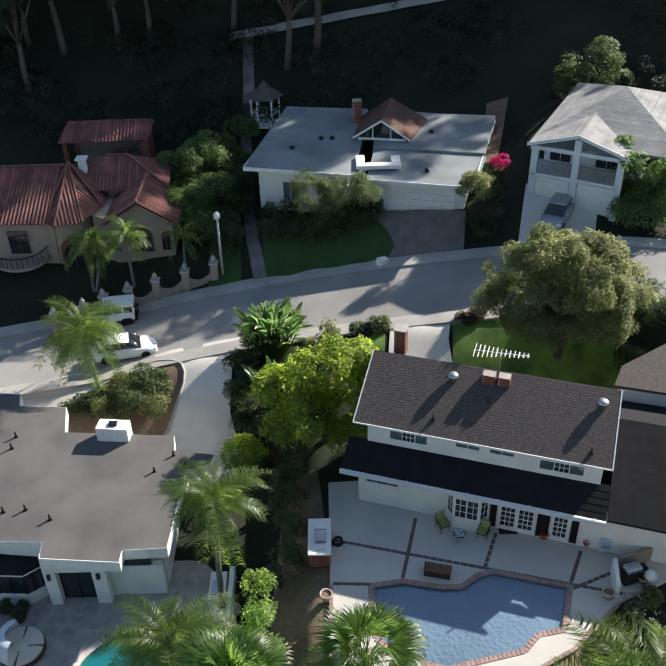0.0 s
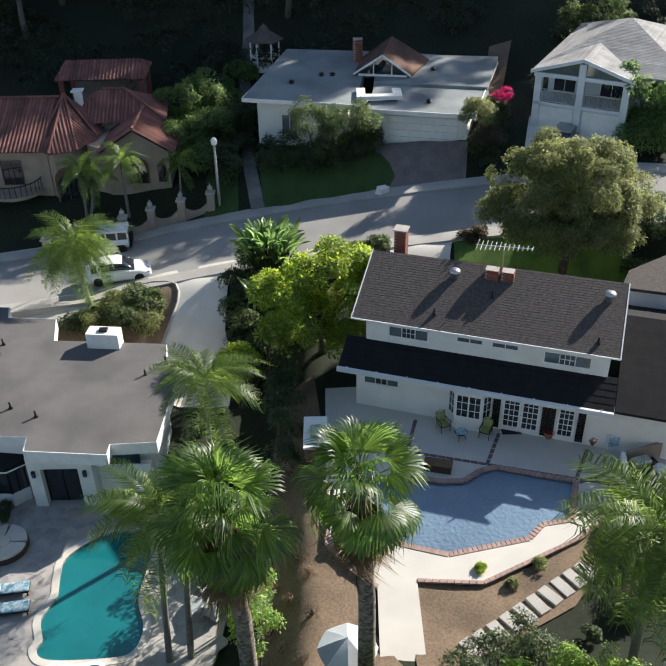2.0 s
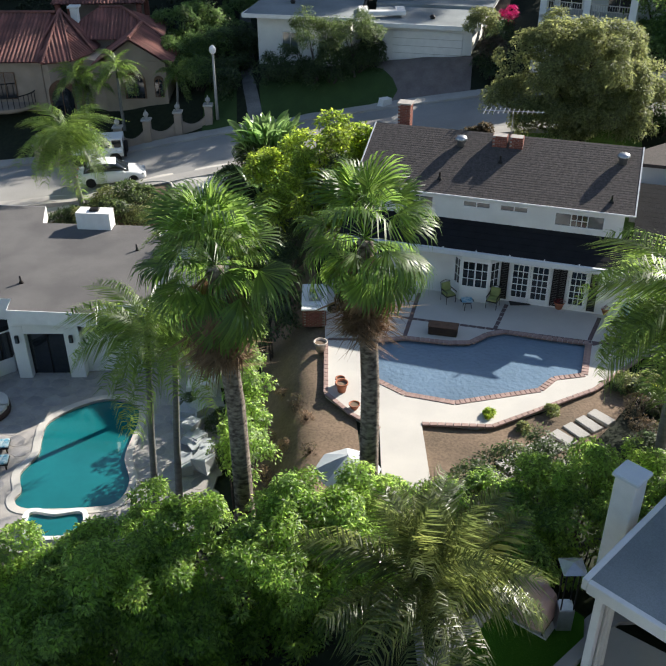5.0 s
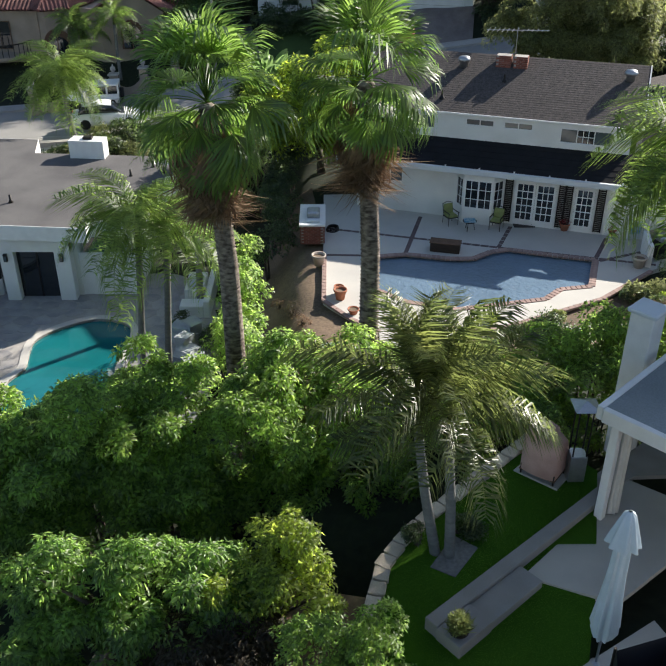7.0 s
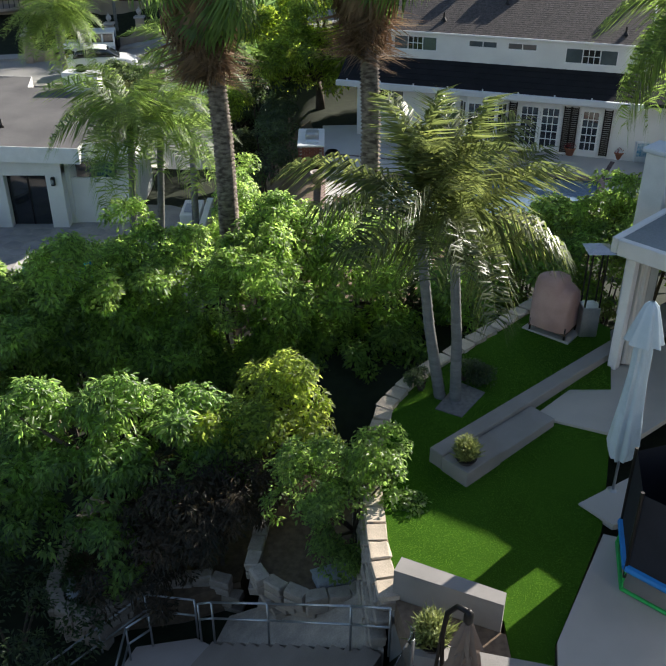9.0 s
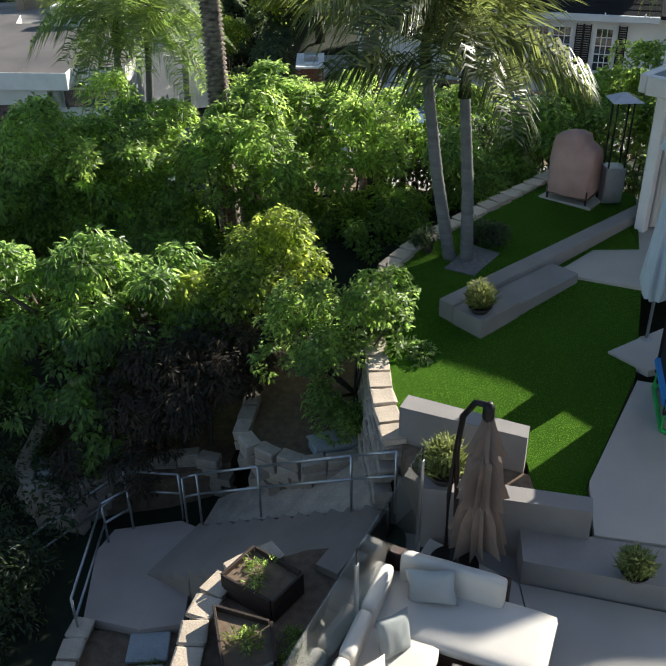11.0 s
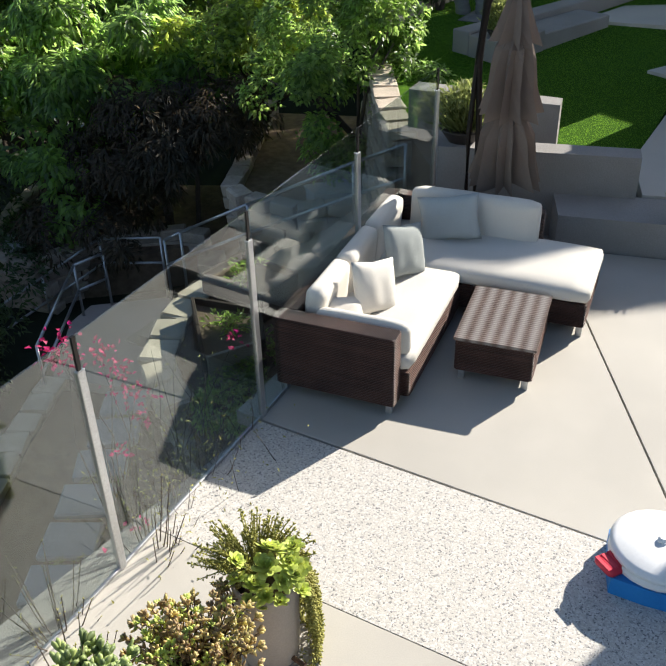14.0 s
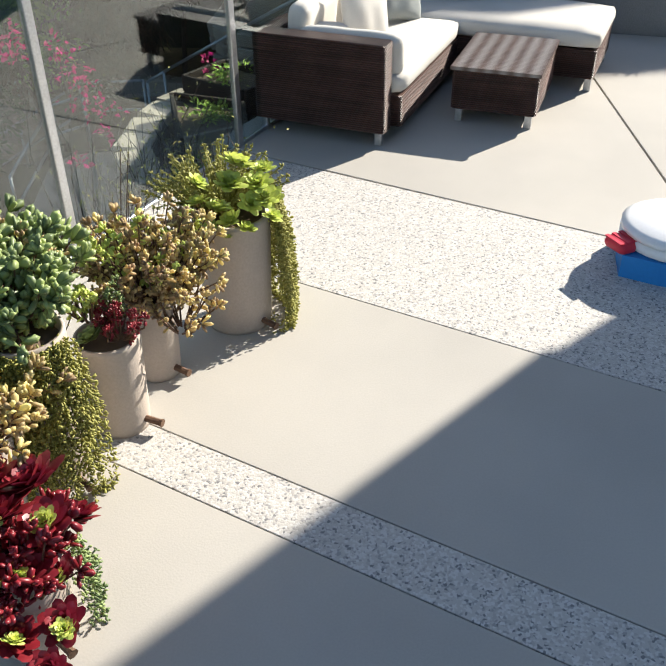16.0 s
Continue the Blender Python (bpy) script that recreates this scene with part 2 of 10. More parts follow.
M["wood_dark"] = material("dark_stained_wood", (0.055, 0.036, 0.026), 0.75, (0.035, 0.024, 0.018), 3, 25, 0.3, stretch=(1, 8, 8))
M["wood_grey"] = material("weathered_wood", (0.34, 0.30, 0.25), 0.85, (0.25, 0.22, 0.18), 3, 25, 0.3, stretch=(1, 8, 8))
M["timber"] = material("brown_timber", (0.16, 0.09, 0.055), 0.8, (0.11, 0.065, 0.04), 3, 25, 0.3)
M["cushion"] = material("cream_cushion", (0.64, 0.61, 0.56), 0.95, (0.58, 0.55, 0.50), 1.5, 140, 0.12, grain=0.04)
M["pillow_blue"] = material("pale_blue_pillow", (0.42, 0.45, 0.45), 0.95, (0.36, 0.39, 0.395), 3, 150, 0.15, grain=0.06)
M["pillow_grey"] = material("grey_green_pillow", (0.33, 0.35, 0.34), 0.95, (0.28, 0.30, 0.29), 3, 150, 0.15, grain=0.06)
M["taupe"] = material("taupe_canvas", (0.23, 0.175, 0.14), 0.95, (0.18, 0.135, 0.11), 2, 120, 0.15, grain=0.06)
M["canvas_white"] = material("pale_blue_canvas", (0.58, 0.66, 0.70), 0.9, (0.50, 0.58, 0.62), 2, 100, 0.1, grain=0.05)
M["cover_pink"] = material("faded_pink_cover", (0.50, 0.33, 0.29), 0.9, (0.36, 0.22, 0.19), 1.5, 60, 0.15, grain=0.08)
M["pot"] = material("taupe_stoneware", (0.47, 0.40, 0.34), 0.8, (0.41, 0.35, 0.30), 2.5, 90, 0.08, grain=0.05)
M["pot_dark"] = material("dark_bowl", (0.06, 0.05, 0.045), 0.6)
M["terracotta"] = material("terracotta", (0.42, 0.16, 0.09), 0.85, (0.34, 0.13, 0.075), 3, 40, 0.1)
M["plastic_blue"] = material("blue_plastic", (0.02, 0.22, 0.58), 0.45, (0.018, 0.19, 0.52), 2, 40, 0.02, grain=0.03)
M["plastic_white"] = material("white_plastic", (0.80, 0.80, 0.80), 0.45, (0.75, 0.75, 0.76), 2, 40, 0.02, grain=0.03)
M["plastic_red"] = material("red_plastic", (0.60, 0.03, 0.06), 0.45, (0.52, 0.025, 0.05), 2, 40, 0.02, grain=0.03)
M["plastic_green"] = material("green_padding", (0.03, 0.45, 0.10), 0.5)
M["black_mesh"] = material("dark_netting", (0.012, 0.014, 0.022), 0.8)
M["paint_white_car"] = material("white_car_paint", (0.80, 0.80, 0.80), 0.25, (0.78, 0.78, 0.78), 1, 30, 0.0, grain=0.01)
M["paint_silver"] = material("silver_car_paint", (0.35, 0.37, 0.39), 0.3, (0.33, 0.35, 0.37), 1, 30, 0.0, metal=0.5, grain=0.01)
M["rubber"] = material("tyre_rubber", (0.015, 0.015, 0.015), 0.85)
M["dark_glass"] = material("dark_window_glass", (0.02, 0.025, 0.03), 0.05, (0.015, 0.02, 0.025), 1, 10, 0.0, specular=0.9, grain=0.02)
M["pane"] = material("window_pane", (0.10, 0.13, 0.14), 0.06, (0.06, 0.08, 0.09), 0.6, 6, 0.0, specular=0.9, grain=0.05)
M["curtain"] = material("pale_blind", (0.55, 0.55, 0.53), 0.9)
M["glass"] = glass_material("clear_glass")
M["yellow_green"] = material("lime_cushion", (0.30, 0.33, 0.12), 0.9)
M["towel"] = material("blue_patterned_cloth", (0.10, 0.30, 0.42), 0.9, (0.55, 0.62, 0.62), 9, 40, 0.1)
M["trunk"] = material("bark", (0.11, 0.085, 0.065), 0.95, (0.065, 0.05, 0.04), 3, 20, 0.8)
M["palm_trunk"] = material("palm_bark", (0.38, 0.32, 0.27), 0.95, (0.09, 0.07, 0.06), 5, 25, 0.8, stretch=(1, 1, 2))
M["king_trunk"] = material("grey_green_palm_stem", (0.20, 0.20, 0.19), 0.85, (0.14, 0.14, 0.135), 2, 25, 0.3, stretch=(1, 1, 5))
# bark darkened: the shade among the hillside trees is put into its colour
M["euc_trunk"] = material("shade_toned_bark", (0.13, 0.11, 0.095), 0.9, (0.08, 0.065, 0.055), 1, 12, 0.4)
M["dead_frond"] = leaf_material("dry_frond", (0.3, 0.2, 0.115), (0.2, 0.13, 0.075), 0.2, 0.8, face=1.0, through=1.7)
M["frond_fan"] = leaf_material("fan_frond", (0.075, 0.165, 0.038), (0.15, 0.25, 0.05), 0.35, 0.45)
M["frond_queen"] = leaf_material("queen_frond", (0.092, 0.180, 0.040), (0.165, 0.245, 0.055), 0.4, 0.45)
M["frond_king"] = leaf_material("king_frond", (0.07, 0.11, 0.035), (0.145, 0.175, 0.05), 0.4, 0.35, face=0.5, through=2.8)
M["hedge"] = leaf_material("hedge_leaf", (0.125, 0.225, 0.064), (0.28, 0.40, 0.09), 0.47, 0.40, face=0.42, through=3.2)
M["mango"] = leaf_material("broad_leaf", (0.105, 0.205, 0.064), (0.23, 0.355, 0.085), 0.44, 0.36, face=0.36, through=3.4)
M["lime"] = leaf_material("citrus_leaf", (0.11, 0.21, 0.062), (0.24, 0.36, 0.085), 0.44, 0.40, face=0.36, through=3.2)
M["brownbush"] = leaf_material("dry_shrub_leaf", (0.07, 0.075, 0.040), (0.13, 0.09, 0.05), 0.3, 0.6, through=2.4)
M["acacia"] = leaf_material("yellow_green_leaf", (0.13, 0.24, 0.035), (0.33, 0.41, 0.05), 0.4, 0.55)
M["young_leaf"] = leaf_material("young_yellow_leaf", (0.135, 0.22, 0.045), (0.32, 0.39, 0.07), 0.42, 0.45, face=0.36, through=3.5)
M["olive"] = leaf_material("olive_green_leaf", (0.155, 0.19, 0.075), (0.22, 0.245, 0.09), 0.4, 0.55, face=0.55, through=2.6)
M["far_leaf"] = leaf_material("garden_tree_leaf", (0.065, 0.115, 0.045), (0.13, 0.185, 0.06), 0.4, 0.45, through=2.6)
M["border_leaf"] = leaf_material("border_tree_leaf", (0.085, 0.165, 0.055), (0.17, 0.27, 0.075), 0.42, 0.45, through=3.2)
M["shrub"] = leaf_material("dark_shrub_leaf", (0.05, 0.098, 0.036), (0.095, 0.148, 0.050), 0.35, 0.45, through=2.6)
# hill leaves darkened: the slope's shade is put into their colour
M["hillleaf"] = leaf_material("shade_toned_hill_leaf", (0.018, 0.03, 0.012), (0.034, 0.048, 0.018), 0.25, 0.6, face=1.0, through=1.7)
M["banana"] = leaf_material("bird_of_paradise_leaf", (0.1, 0.19, 0.065), (0.17, 0.28, 0.09), 0.35, 0.3)
M["succ_green"] = leaf_material("succulent_green", (0.17, 0.26, 0.11), (0.33, 0.38, 0.13), 0.2, 0.45, 0.4, face=1.0, through=1.7)
M["succ_lime"] = leaf_material("succulent_lime", (0.46, 0.56, 0.12), (0.64, 0.7, 0.2), 0.2, 0.4, 0.2, face=1.0, through=1.7)
M["succ_orange"] = leaf_material("succulent_orange", (0.55, 0.33, 0.21), (0.50, 0.50, 0.19), 0.3, 0.5, 0.5, face=1.0, through=1.7)
M["succ_red"] = leaf_material("succulent_red", (0.32, 0.016, 0.022), (0.12, 0.016, 0.025), 0.15, 0.35, 0.4, face=1.0, through=1.7)
M["succ_trail"] = leaf_material("succulent_trailing", (0.40, 0.40, 0.09), (0.30, 0.28, 0.08), 0.2, 0.6, 0.35, face=1.0, through=1.7)
M["bougain"] = leaf_material("magenta_bract", (0.55, 0.015, 0.10), (0.45, 0.02, 0.14), 0.4, 0.6, face=1.0, through=1.7)
M["grassy"] = leaf_material("grassy_plant", (0.165, 0.220, 0.065), (0.280, 0.310, 0.110), 0.4, 0.5, face=1.0, through=1.7)


def water_material(name, deep, rough, relief, scale):
    m = material(name, deep, rough, tuple(c * 0.7 for c in deep), 0.25, 5, 0, specular=0.7, grain=0.03)
    n, l = m.node_tree.nodes, m.node_tree.links
    wv = n.new("ShaderNodeTexNoise")
    wv.inputs["Scale"].default_value = scale
    wv.inputs["Detail"].default_value = 3
    co = n.new("ShaderNodeTexCoord")
    l.new(co.outputs["Object"], wv.inputs["Vector"])
    bp = n.new("ShaderNodeBump")
    bp.inputs["Strength"].default_value = relief
    bp.inputs["Distance"].default_value = 0.05
    l.new(wv.outputs[0], bp.inputs["Height"])
    l.new(bp.outputs[0], n["Principled BSDF"].inputs["Normal"])
    return m


M["water_teal"] = water_material("teal_pool_water", (0.010, 0.16, 0.175), 0.05, 0.05, 1.5)
M["water_blue"] = water_material("blue_pool_water", (0.17, 0.25, 0.34), 0.08, 1.0, 5.0)


def wicker_material():
    m = material("brown_wicker", (0.105, 0.055, 0.042), 0.45, (0.065, 0.034, 0.027), 5, 60, 0.1)
    n, l = m.node_tree.nodes, m.node_tree.links
    co = n.new("ShaderNodeTexCoord")
    b = n["Principled BSDF"]
    wz = n.new("ShaderNodeTexWave")
    wz.bands_direction = "Z"
    wz.inputs["Scale"].default_value = 22
    wz.inputs["Distortion"].default_value = 0.3
    wx = n.new("ShaderNodeTexWave")
    wx.bands_direction = "DIAGONAL"
    wx.inputs["Scale"].default_value = 30
    l.new(co.outputs["Object"], wz.inputs[0])
    l.new(co.outputs["Object"], wx.inputs[0])
    mul = n.new("ShaderNodeMath")
    mul.operation = "MULTIPLY"
    l.new(wz.outputs[1], mul.inputs[0])
    l.new(wx.outputs[1], mul.inputs[1])
    src = b.inputs["Base Color"].links[0].from_socket
    # gaps between strands darkened: the crease shade is put into the colour
    gap = n.new("ShaderNodeMapRange")
    gap.inputs[1].default_value, gap.inputs[2].default_value = 0.05, 0.55
    gap.inputs[3].default_value, gap.inputs[4].default_value = 0.30, 1.15
    l.new(wz.outputs[1], gap.inputs[0])
    lie = n.new("ShaderNodeMapping")
    lie.inputs["Scale"].default_value = (1.6, 1.6, 42.0)
    l.new(co.outputs["Object"], lie.inputs[0])
    sep = n.new("ShaderNodeTexNoise")
    sep.inputs["Scale"].default_value = 1.0
    sep.inputs["Detail"].default_value = 3.0
    l.new(lie.outputs[0], sep.inputs["Vector"])
    vary = n.new("ShaderNodeMath")
    vary.operation = "MULTIPLY_ADD"
    vary.inputs[1].default_value = 2.2
    vary.inputs[2].default_value = -0.15
    l.new(sep.outputs[0], vary.inputs[0])
    both = n.new("ShaderNodeMath")
    both.operation = "MULTIPLY"
    l.new(gap.outputs[0], both.inputs[0])
    l.new(vary.outputs[0], both.inputs[1])
    hs = n.new("ShaderNodeHueSaturation")
    l.new(src, hs.inputs["Color"])
    l.new(both.outputs[0], hs.inputs["Value"])
    l.new(hs.outputs[0], b.inputs["Base Color"])
    bp = n.new("ShaderNodeBump")
    bp.inputs["Strength"].default_value = 0.8
    bp.inputs["Distance"].default_value = 0.01
    l.new(mul.outputs[0], bp.inputs["Height"])
    l.new(bp.outputs[0], b.inputs["Normal"])
    return m


M["wicker"] = wicker_material()


def striped_top():
    """Woven bands, pale grey and brown, along the table."""
    m = material("striped_wicker", (0.13, 0.09, 0.075), 0.42, (0.09, 0.062, 0.052), 6, 80, 0.1)
    n, l = m.node_tree.nodes, m.node_tree.links
    b = n["Principled BSDF"]
    src = b.inputs["Base Color"].links[0].from_socket
    co = n.new("ShaderNodeTexCoord")
    w = n.new("ShaderNodeTexWave")
    w.bands_direction = "X"
    w.inputs["Scale"].default_value = 3.1
    w.inputs["Distortion"].default_value = 0.25
    l.new(co.outputs["Object"], w.inputs[0])
    mx = n.new("ShaderNodeMix")
    mx.data_type = "RGBA"
    mx.inputs["B"].default_value = (0.24, 0.215, 0.20, 1)
    l.new(w.outputs[1], mx.inputs["Factor"])
    l.new(src, mx.inputs["A"])
    l.new(mx.outputs["Result"], b.inputs["Base Color"])
    return m


M["wicker_top"] = striped_top()
# ---- mesh helpers ----
def thing(name, place, label, category, group="", rz=0.0):
    ob = new(name)
    ob.empty_display_size = 0.2
    ob.matrix_world = pose(*place, 0, 0, rz)
    return tagged(ob, label, category, group)


def mesh_of(bm, name, mat, smooth=False):
    me = bpy.data.meshes.new(name)
    bm.normal_update()
    bm.to_mesh(me)
    bm.free()
    for mt in (mat if isinstance(mat, (list, tuple)) else (mat,)):
        me.materials.append(mt)
    if smooth:
        me.polygons.foreach_set("use_smooth", [True] * len(me.polygons))
    return me


def part(name, bm, mat, parent=None, label="", smooth=False):
    ob = new(name, bm if isinstance(bm, bpy.types.Mesh) else mesh_of(bm, name, mat, smooth))
    if parent:
        ob.parent = parent
    if label:
        ob["label"] = label
    return ob


def coursed(name, bm, mat, parent, label, piece="course"):
    """A roof whose lapped courses are pieces of their own under its lowest one."""
    left, whole = set(bm.faces), None
    for face in bm.faces[:]:
        if face not in left:
            continue
        stack, own = [face], []
        left.discard(face)
        while stack:
            fc = stack.pop()
            own.append(fc)
            for ed in fc.edges:
                for other in ed.link_faces:
                    if other in left:
                        left.discard(other)
                        stack.append(other)
        one, known = bmesh.new(), {}
        for fc in own:
            for q in fc.verts:
                if q not in known:
                    known[q] = one.verts.new(q.co)
            one.faces.new([known[q] for q in fc.verts])
        if whole is None:
            whole = part(name, one, mat, parent, label)
        else:
            part(piece, one, mat, whole)
    bm.free()
    return whole


def structure(name, bm, mat, label, category, smooth=False, kind="structure"):
    return tagged(part(name, bm, mat, None, "", smooth), label, category, "", kind)


def add_box(bm, x0, x1, y0, y1, z0, z1, bevel=0.0, segments=1, m=None):
    r = bmesh.ops.create_cube(bm, size=1.0)
    vs = r["verts"]
    bmesh.ops.scale(bm, vec=(x1 - x0, y1 - y0, z1 - z0), verts=vs)
    bmesh.ops.translate(bm, vec=((x0 + x1) / 2, (y0 + y1) / 2, (z0 + z1) / 2), verts=vs)
    if bevel:
        es = list({e for v in vs for e in v.link_edges})
        out = bmesh.ops.bevel(bm, geom=es, offset=bevel, segments=segments, affect="EDGES", profile=0.6)
        vs = list({v for f in out["faces"] for v in f.verts} | {v for v in vs if v.is_valid})
    if m is not None:
        bmesh.ops.transform(bm, matrix=m, verts=vs)
    return vs


def box(x0, x1, y0, y1, z0, z1, bevel=0.0, segments=1):
    bm = bmesh.new()
    add_box(bm, x0, x1, y0, y1, z0, z1, bevel, segments)
    return bm


def add_prism(bm, pts, z0, z1):
    """An upright block over a plan outline; z0, z1: numbers, or functions of x and y."""
    lo = [bm.verts.new((x, y, z0(x, y) if callable(z0) else z0)) for x, y in pts]
    hi = [bm.verts.new((x, y, z1(x, y) if callable(z1) else z1)) for x, y in pts]
    area = sum(a[0] * b[1] - b[0] * a[1] for a, b in zip(pts, pts[1:] + pts[:1]))
    if area < 0:
        lo.reverse(), hi.reverse()
    n = len(pts)
    bm.faces.new(hi)
    bm.faces.new(lo[::-1])
    for i in range(n):
        bm.faces.new((lo[i], lo[(i + 1) % n], hi[(i + 1) % n], hi[i]))


def prism(pts, z0, z1):
    bm = bmesh.new()
    add_prism(bm, list(pts), z0, z1)
    return bm


def add_tube(bm, pts, radii, sides=8, cap=True):
    """A round, tapering tube along points."""
    rings = []
    pts = [Vector(p) for p in pts]
    if not isinstance(radii, (list, tuple)):
        radii = [radii] * len(pts)
    for i, p in enumerate(pts):
        d = (pts[min(i + 1, len(pts) - 1)] - pts[max(i - 1, 0)]).normalized()
        q = d.to_track_quat("Z", "Y")
        rings.append([bm.verts.new(p + q @ Vector((math.cos(a) * radii[i], math.sin(a) * radii[i], 0))) for a in [2 * math.pi * k / sides for k in range(sides)]])
    for a, b in zip(rings, rings[1:]):
        for k in range(sides):
            bm.faces.new((a[k], a[(k + 1) % sides], b[(k + 1) % sides], b[k]))
    if cap:
        bm.faces.new(rings[0][::-1])
        bm.faces.new(rings[-1])


def tube(pts, radii, sides=8):
    bm = bmesh.new()
    add_tube(bm, pts, radii, sides)
    return bm


def lathe(profile, sides=24, cx=0.0, cy=0.0):
    """A turned body from (radius, height) pairs."""
    bm = bmesh.new()
    rings = [[bm.verts.new((cx + r * math.cos(2 * math.pi * k / sides), cy + r * math.sin(2 * math.pi * k / sides), z)) for k in range(sides)] for r, z in profile]
    for a, b in zip(rings, rings[1:]):
        for k in range(sides):
            bm.faces.new((a[k], a[(k + 1) % sides], b[(k + 1) % sides], b[k]))
    bm.faces.new(rings[0][::-1])
    bm.faces.new(rings[-1])
    return bm


def quick_mesh(name, verts, faces, mat, smooth=False):
    """A mesh straight from arrays; all faces have the same number of corners."""
    me = bpy.data.meshes.new(name)
    verts, faces = np.asarray(verts, np.float32), np.asarray(faces, np.int32)
    k = faces.shape[1]
    me.vertices.add(len(verts))
    me.vertices.foreach_set("co", verts.ravel())
    me.loops.add(faces.size)
    me.loops.foreach_set("vertex_index", faces.ravel())
    me.polygons.add(len(faces))
    me.polygons.foreach_set("loop_start", np.arange(0, faces.size, k, dtype=np.int32))
    me.polygons.foreach_set("loop_total", np.full(len(faces), k, np.int32))
    me.update(calc_edges=True)
    me.materials.append(mat)
    if smooth:
        me.polygons.foreach_set("use_smooth", [True] * len(me.polygons))
    return me


def leaves(name, mat, places, aim, length, width, rng, fold=0.25, droop=0.0, face=None, loose=0.45):
    """Folded leaves, four corners each: places (n, 3), the way each points (n, 3)."""
    n = len(places)
    aim = aim + rng.normal(0, loose, (n, 3))
    aim[:, 2] -= droop
    aim /= np.linalg.norm(aim, axis=1, keepdims=True) + 1e-9
    side = np.cross(aim, (rng.normal(0, 1, (n, 3)) * 0.5 + (0, 0, 1)) if face is None else face)
    side /= np.linalg.norm(side, axis=1, keepdims=True) + 1e-9
    up = np.cross(side, aim)
    L = length * rng.uniform(0.65, 1.3, (n, 1))
    W = width * rng.uniform(0.7, 1.25, (n, 1))
    mid = places + aim * L * 0.45
    v = np.stack([places, mid + side * W * 0.5 + up * W * fold, places + aim * L - up * L * 0.12, mid - side * W * 0.5 + up * W * fold], 1)
    idx = np.arange(n)[:, None] * 4
    f = np.concatenate([idx + [0, 1, 2], idx + [0, 2, 3]])
    return quick_mesh(name, v.reshape(-1, 3), f, mat)


def clumps(rng, ellipsoids, per, leaf_n, clump_r, hollow=0.55, flat=0.8):
    """Leaf places in clumps over the outside of some ellipsoids (centre, radii, weight); returns places and outward aims."""
    P, A = [], []
    total = sum(e[2] for e in ellipsoids)
    for c, r, wgt in ellipsoids:
        k = max(3, int(per * wgt / total))
        d = rng.normal(0, 1, (k, 3))
        d[:, 2] = np.where(d[:, 2] < -0.3, -d[:, 2] * 0.6, d[:, 2])
        d /= np.linalg.norm(d, axis=1, keepdims=True)
        s = rng.uniform(hollow, 1.0, (k, 1)) ** 0.6 * (1 + rng.normal(0, 0.07, (k, 1)))
        cc = np.array(c) + d * s * np.array(r)
        size = clump_r * rng.uniform(0.6, 1.35, (k, 1, 1))
        o = rng.normal(0, 1, (k, leaf_n, 3))
        o /= np.linalg.norm(o, axis=2, keepdims=True)
        o[:, :, 2] *= flat
        rad = rng.uniform(0.25, 1, (k, leaf_n, 1)) ** 0.5
        P.append((cc[:, None] + o * rad * size).reshape(-1, 3))
        A.append((o + d[:, None] * 0.7).reshape(-1, 3))
    return np.concatenate(P), np.concatenate(A)


def domes(rng, ellipsoids, per, leaf_n, clump_r, hollow=0.55):
    """Leaf places in domed clusters over some ellipsoids: places, the way each leaf points, and the way it faces."""
    P, A, N = [], [], []
    total = sum(e[2] for e in ellipsoids)
    for c, r, wgt in ellipsoids:
        k = max(3, int(per * wgt / total))
        d = rng.normal(0, 1, (k, 3))
        d[:, 2] = np.where(d[:, 2] < -0.25, -d[:, 2] * 0.7, d[:, 2])
        d /= np.linalg.norm(d, axis=1, keepdims=True)
        s = rng.uniform(hollow, 1.0, (k, 1)) ** 0.45 * (1 + rng.normal(0, 0.09, (k, 1)))
        cc = np.array(c) + d * s * np.array(r)
        lump = min(max(1.7 * clump_r, 0.30 * min(r)), 0.8) if clump_r > 0.22 else 1.5 * clump_r
        if k > 24:
            m = max(4, k // 15)
            pick = rng.integers(0, m, k)
            e = rng.normal(0, 1, (k, 3)) + d[pick] * 0.8 + (0, 0, 0.35)
            e /= np.linalg.norm(e, axis=1, keepdims=True)
            cl = np.array(c) + d[pick] * np.array(r) * (1 - 0.55 * lump / np.array(r)) * rng.uniform(0.74, 1.16, (m, 1))[pick]
            far = rng.uniform(0, 1, (k, 1)) < 0.86
            big = rng.uniform(0.7, 1.25, (m, 1))[pick]
            cc = np.where(far, cl + e * lump * big * rng.uniform(0.75, 1.05, (k, 1)) * (1, 1, 0.8), cc - d * 0.35 * np.array(r) * rng.uniform(0.3, 1, (k, 1)))
            d = np.where(far, e, d)
        size = clump_r * rng.uniform(0.55, 1.4, (k, 1, 1))
        ax = d + (0, 0, 0.75)
        ax /= np.linalg.norm(ax, axis=1, keepdims=True)
        o = rng.normal(0, 1, (k, leaf_n, 3)) + ax[:, None] * 1.1
        o /= np.linalg.norm(o, axis=2, keepdims=True)
        rad = rng.uniform(0.35, 1.0, (k, leaf_n, 1)) ** 0.6
        P.append((cc[:, None] + o * rad * size * (1, 1, 0.8)).reshape(-1, 3))
        out = o - ax[:, None] * (o * ax[:, None]).sum(2, keepdims=True)
        A.append((out + o * 0.35).reshape(-1, 3))
        N.append((o + ax[:, None] * 0.5 + rng.normal(0, 0.3, o.shape)).reshape(-1, 3))
    return np.concatenate(P), np.concatenate(A), np.concatenate(N)


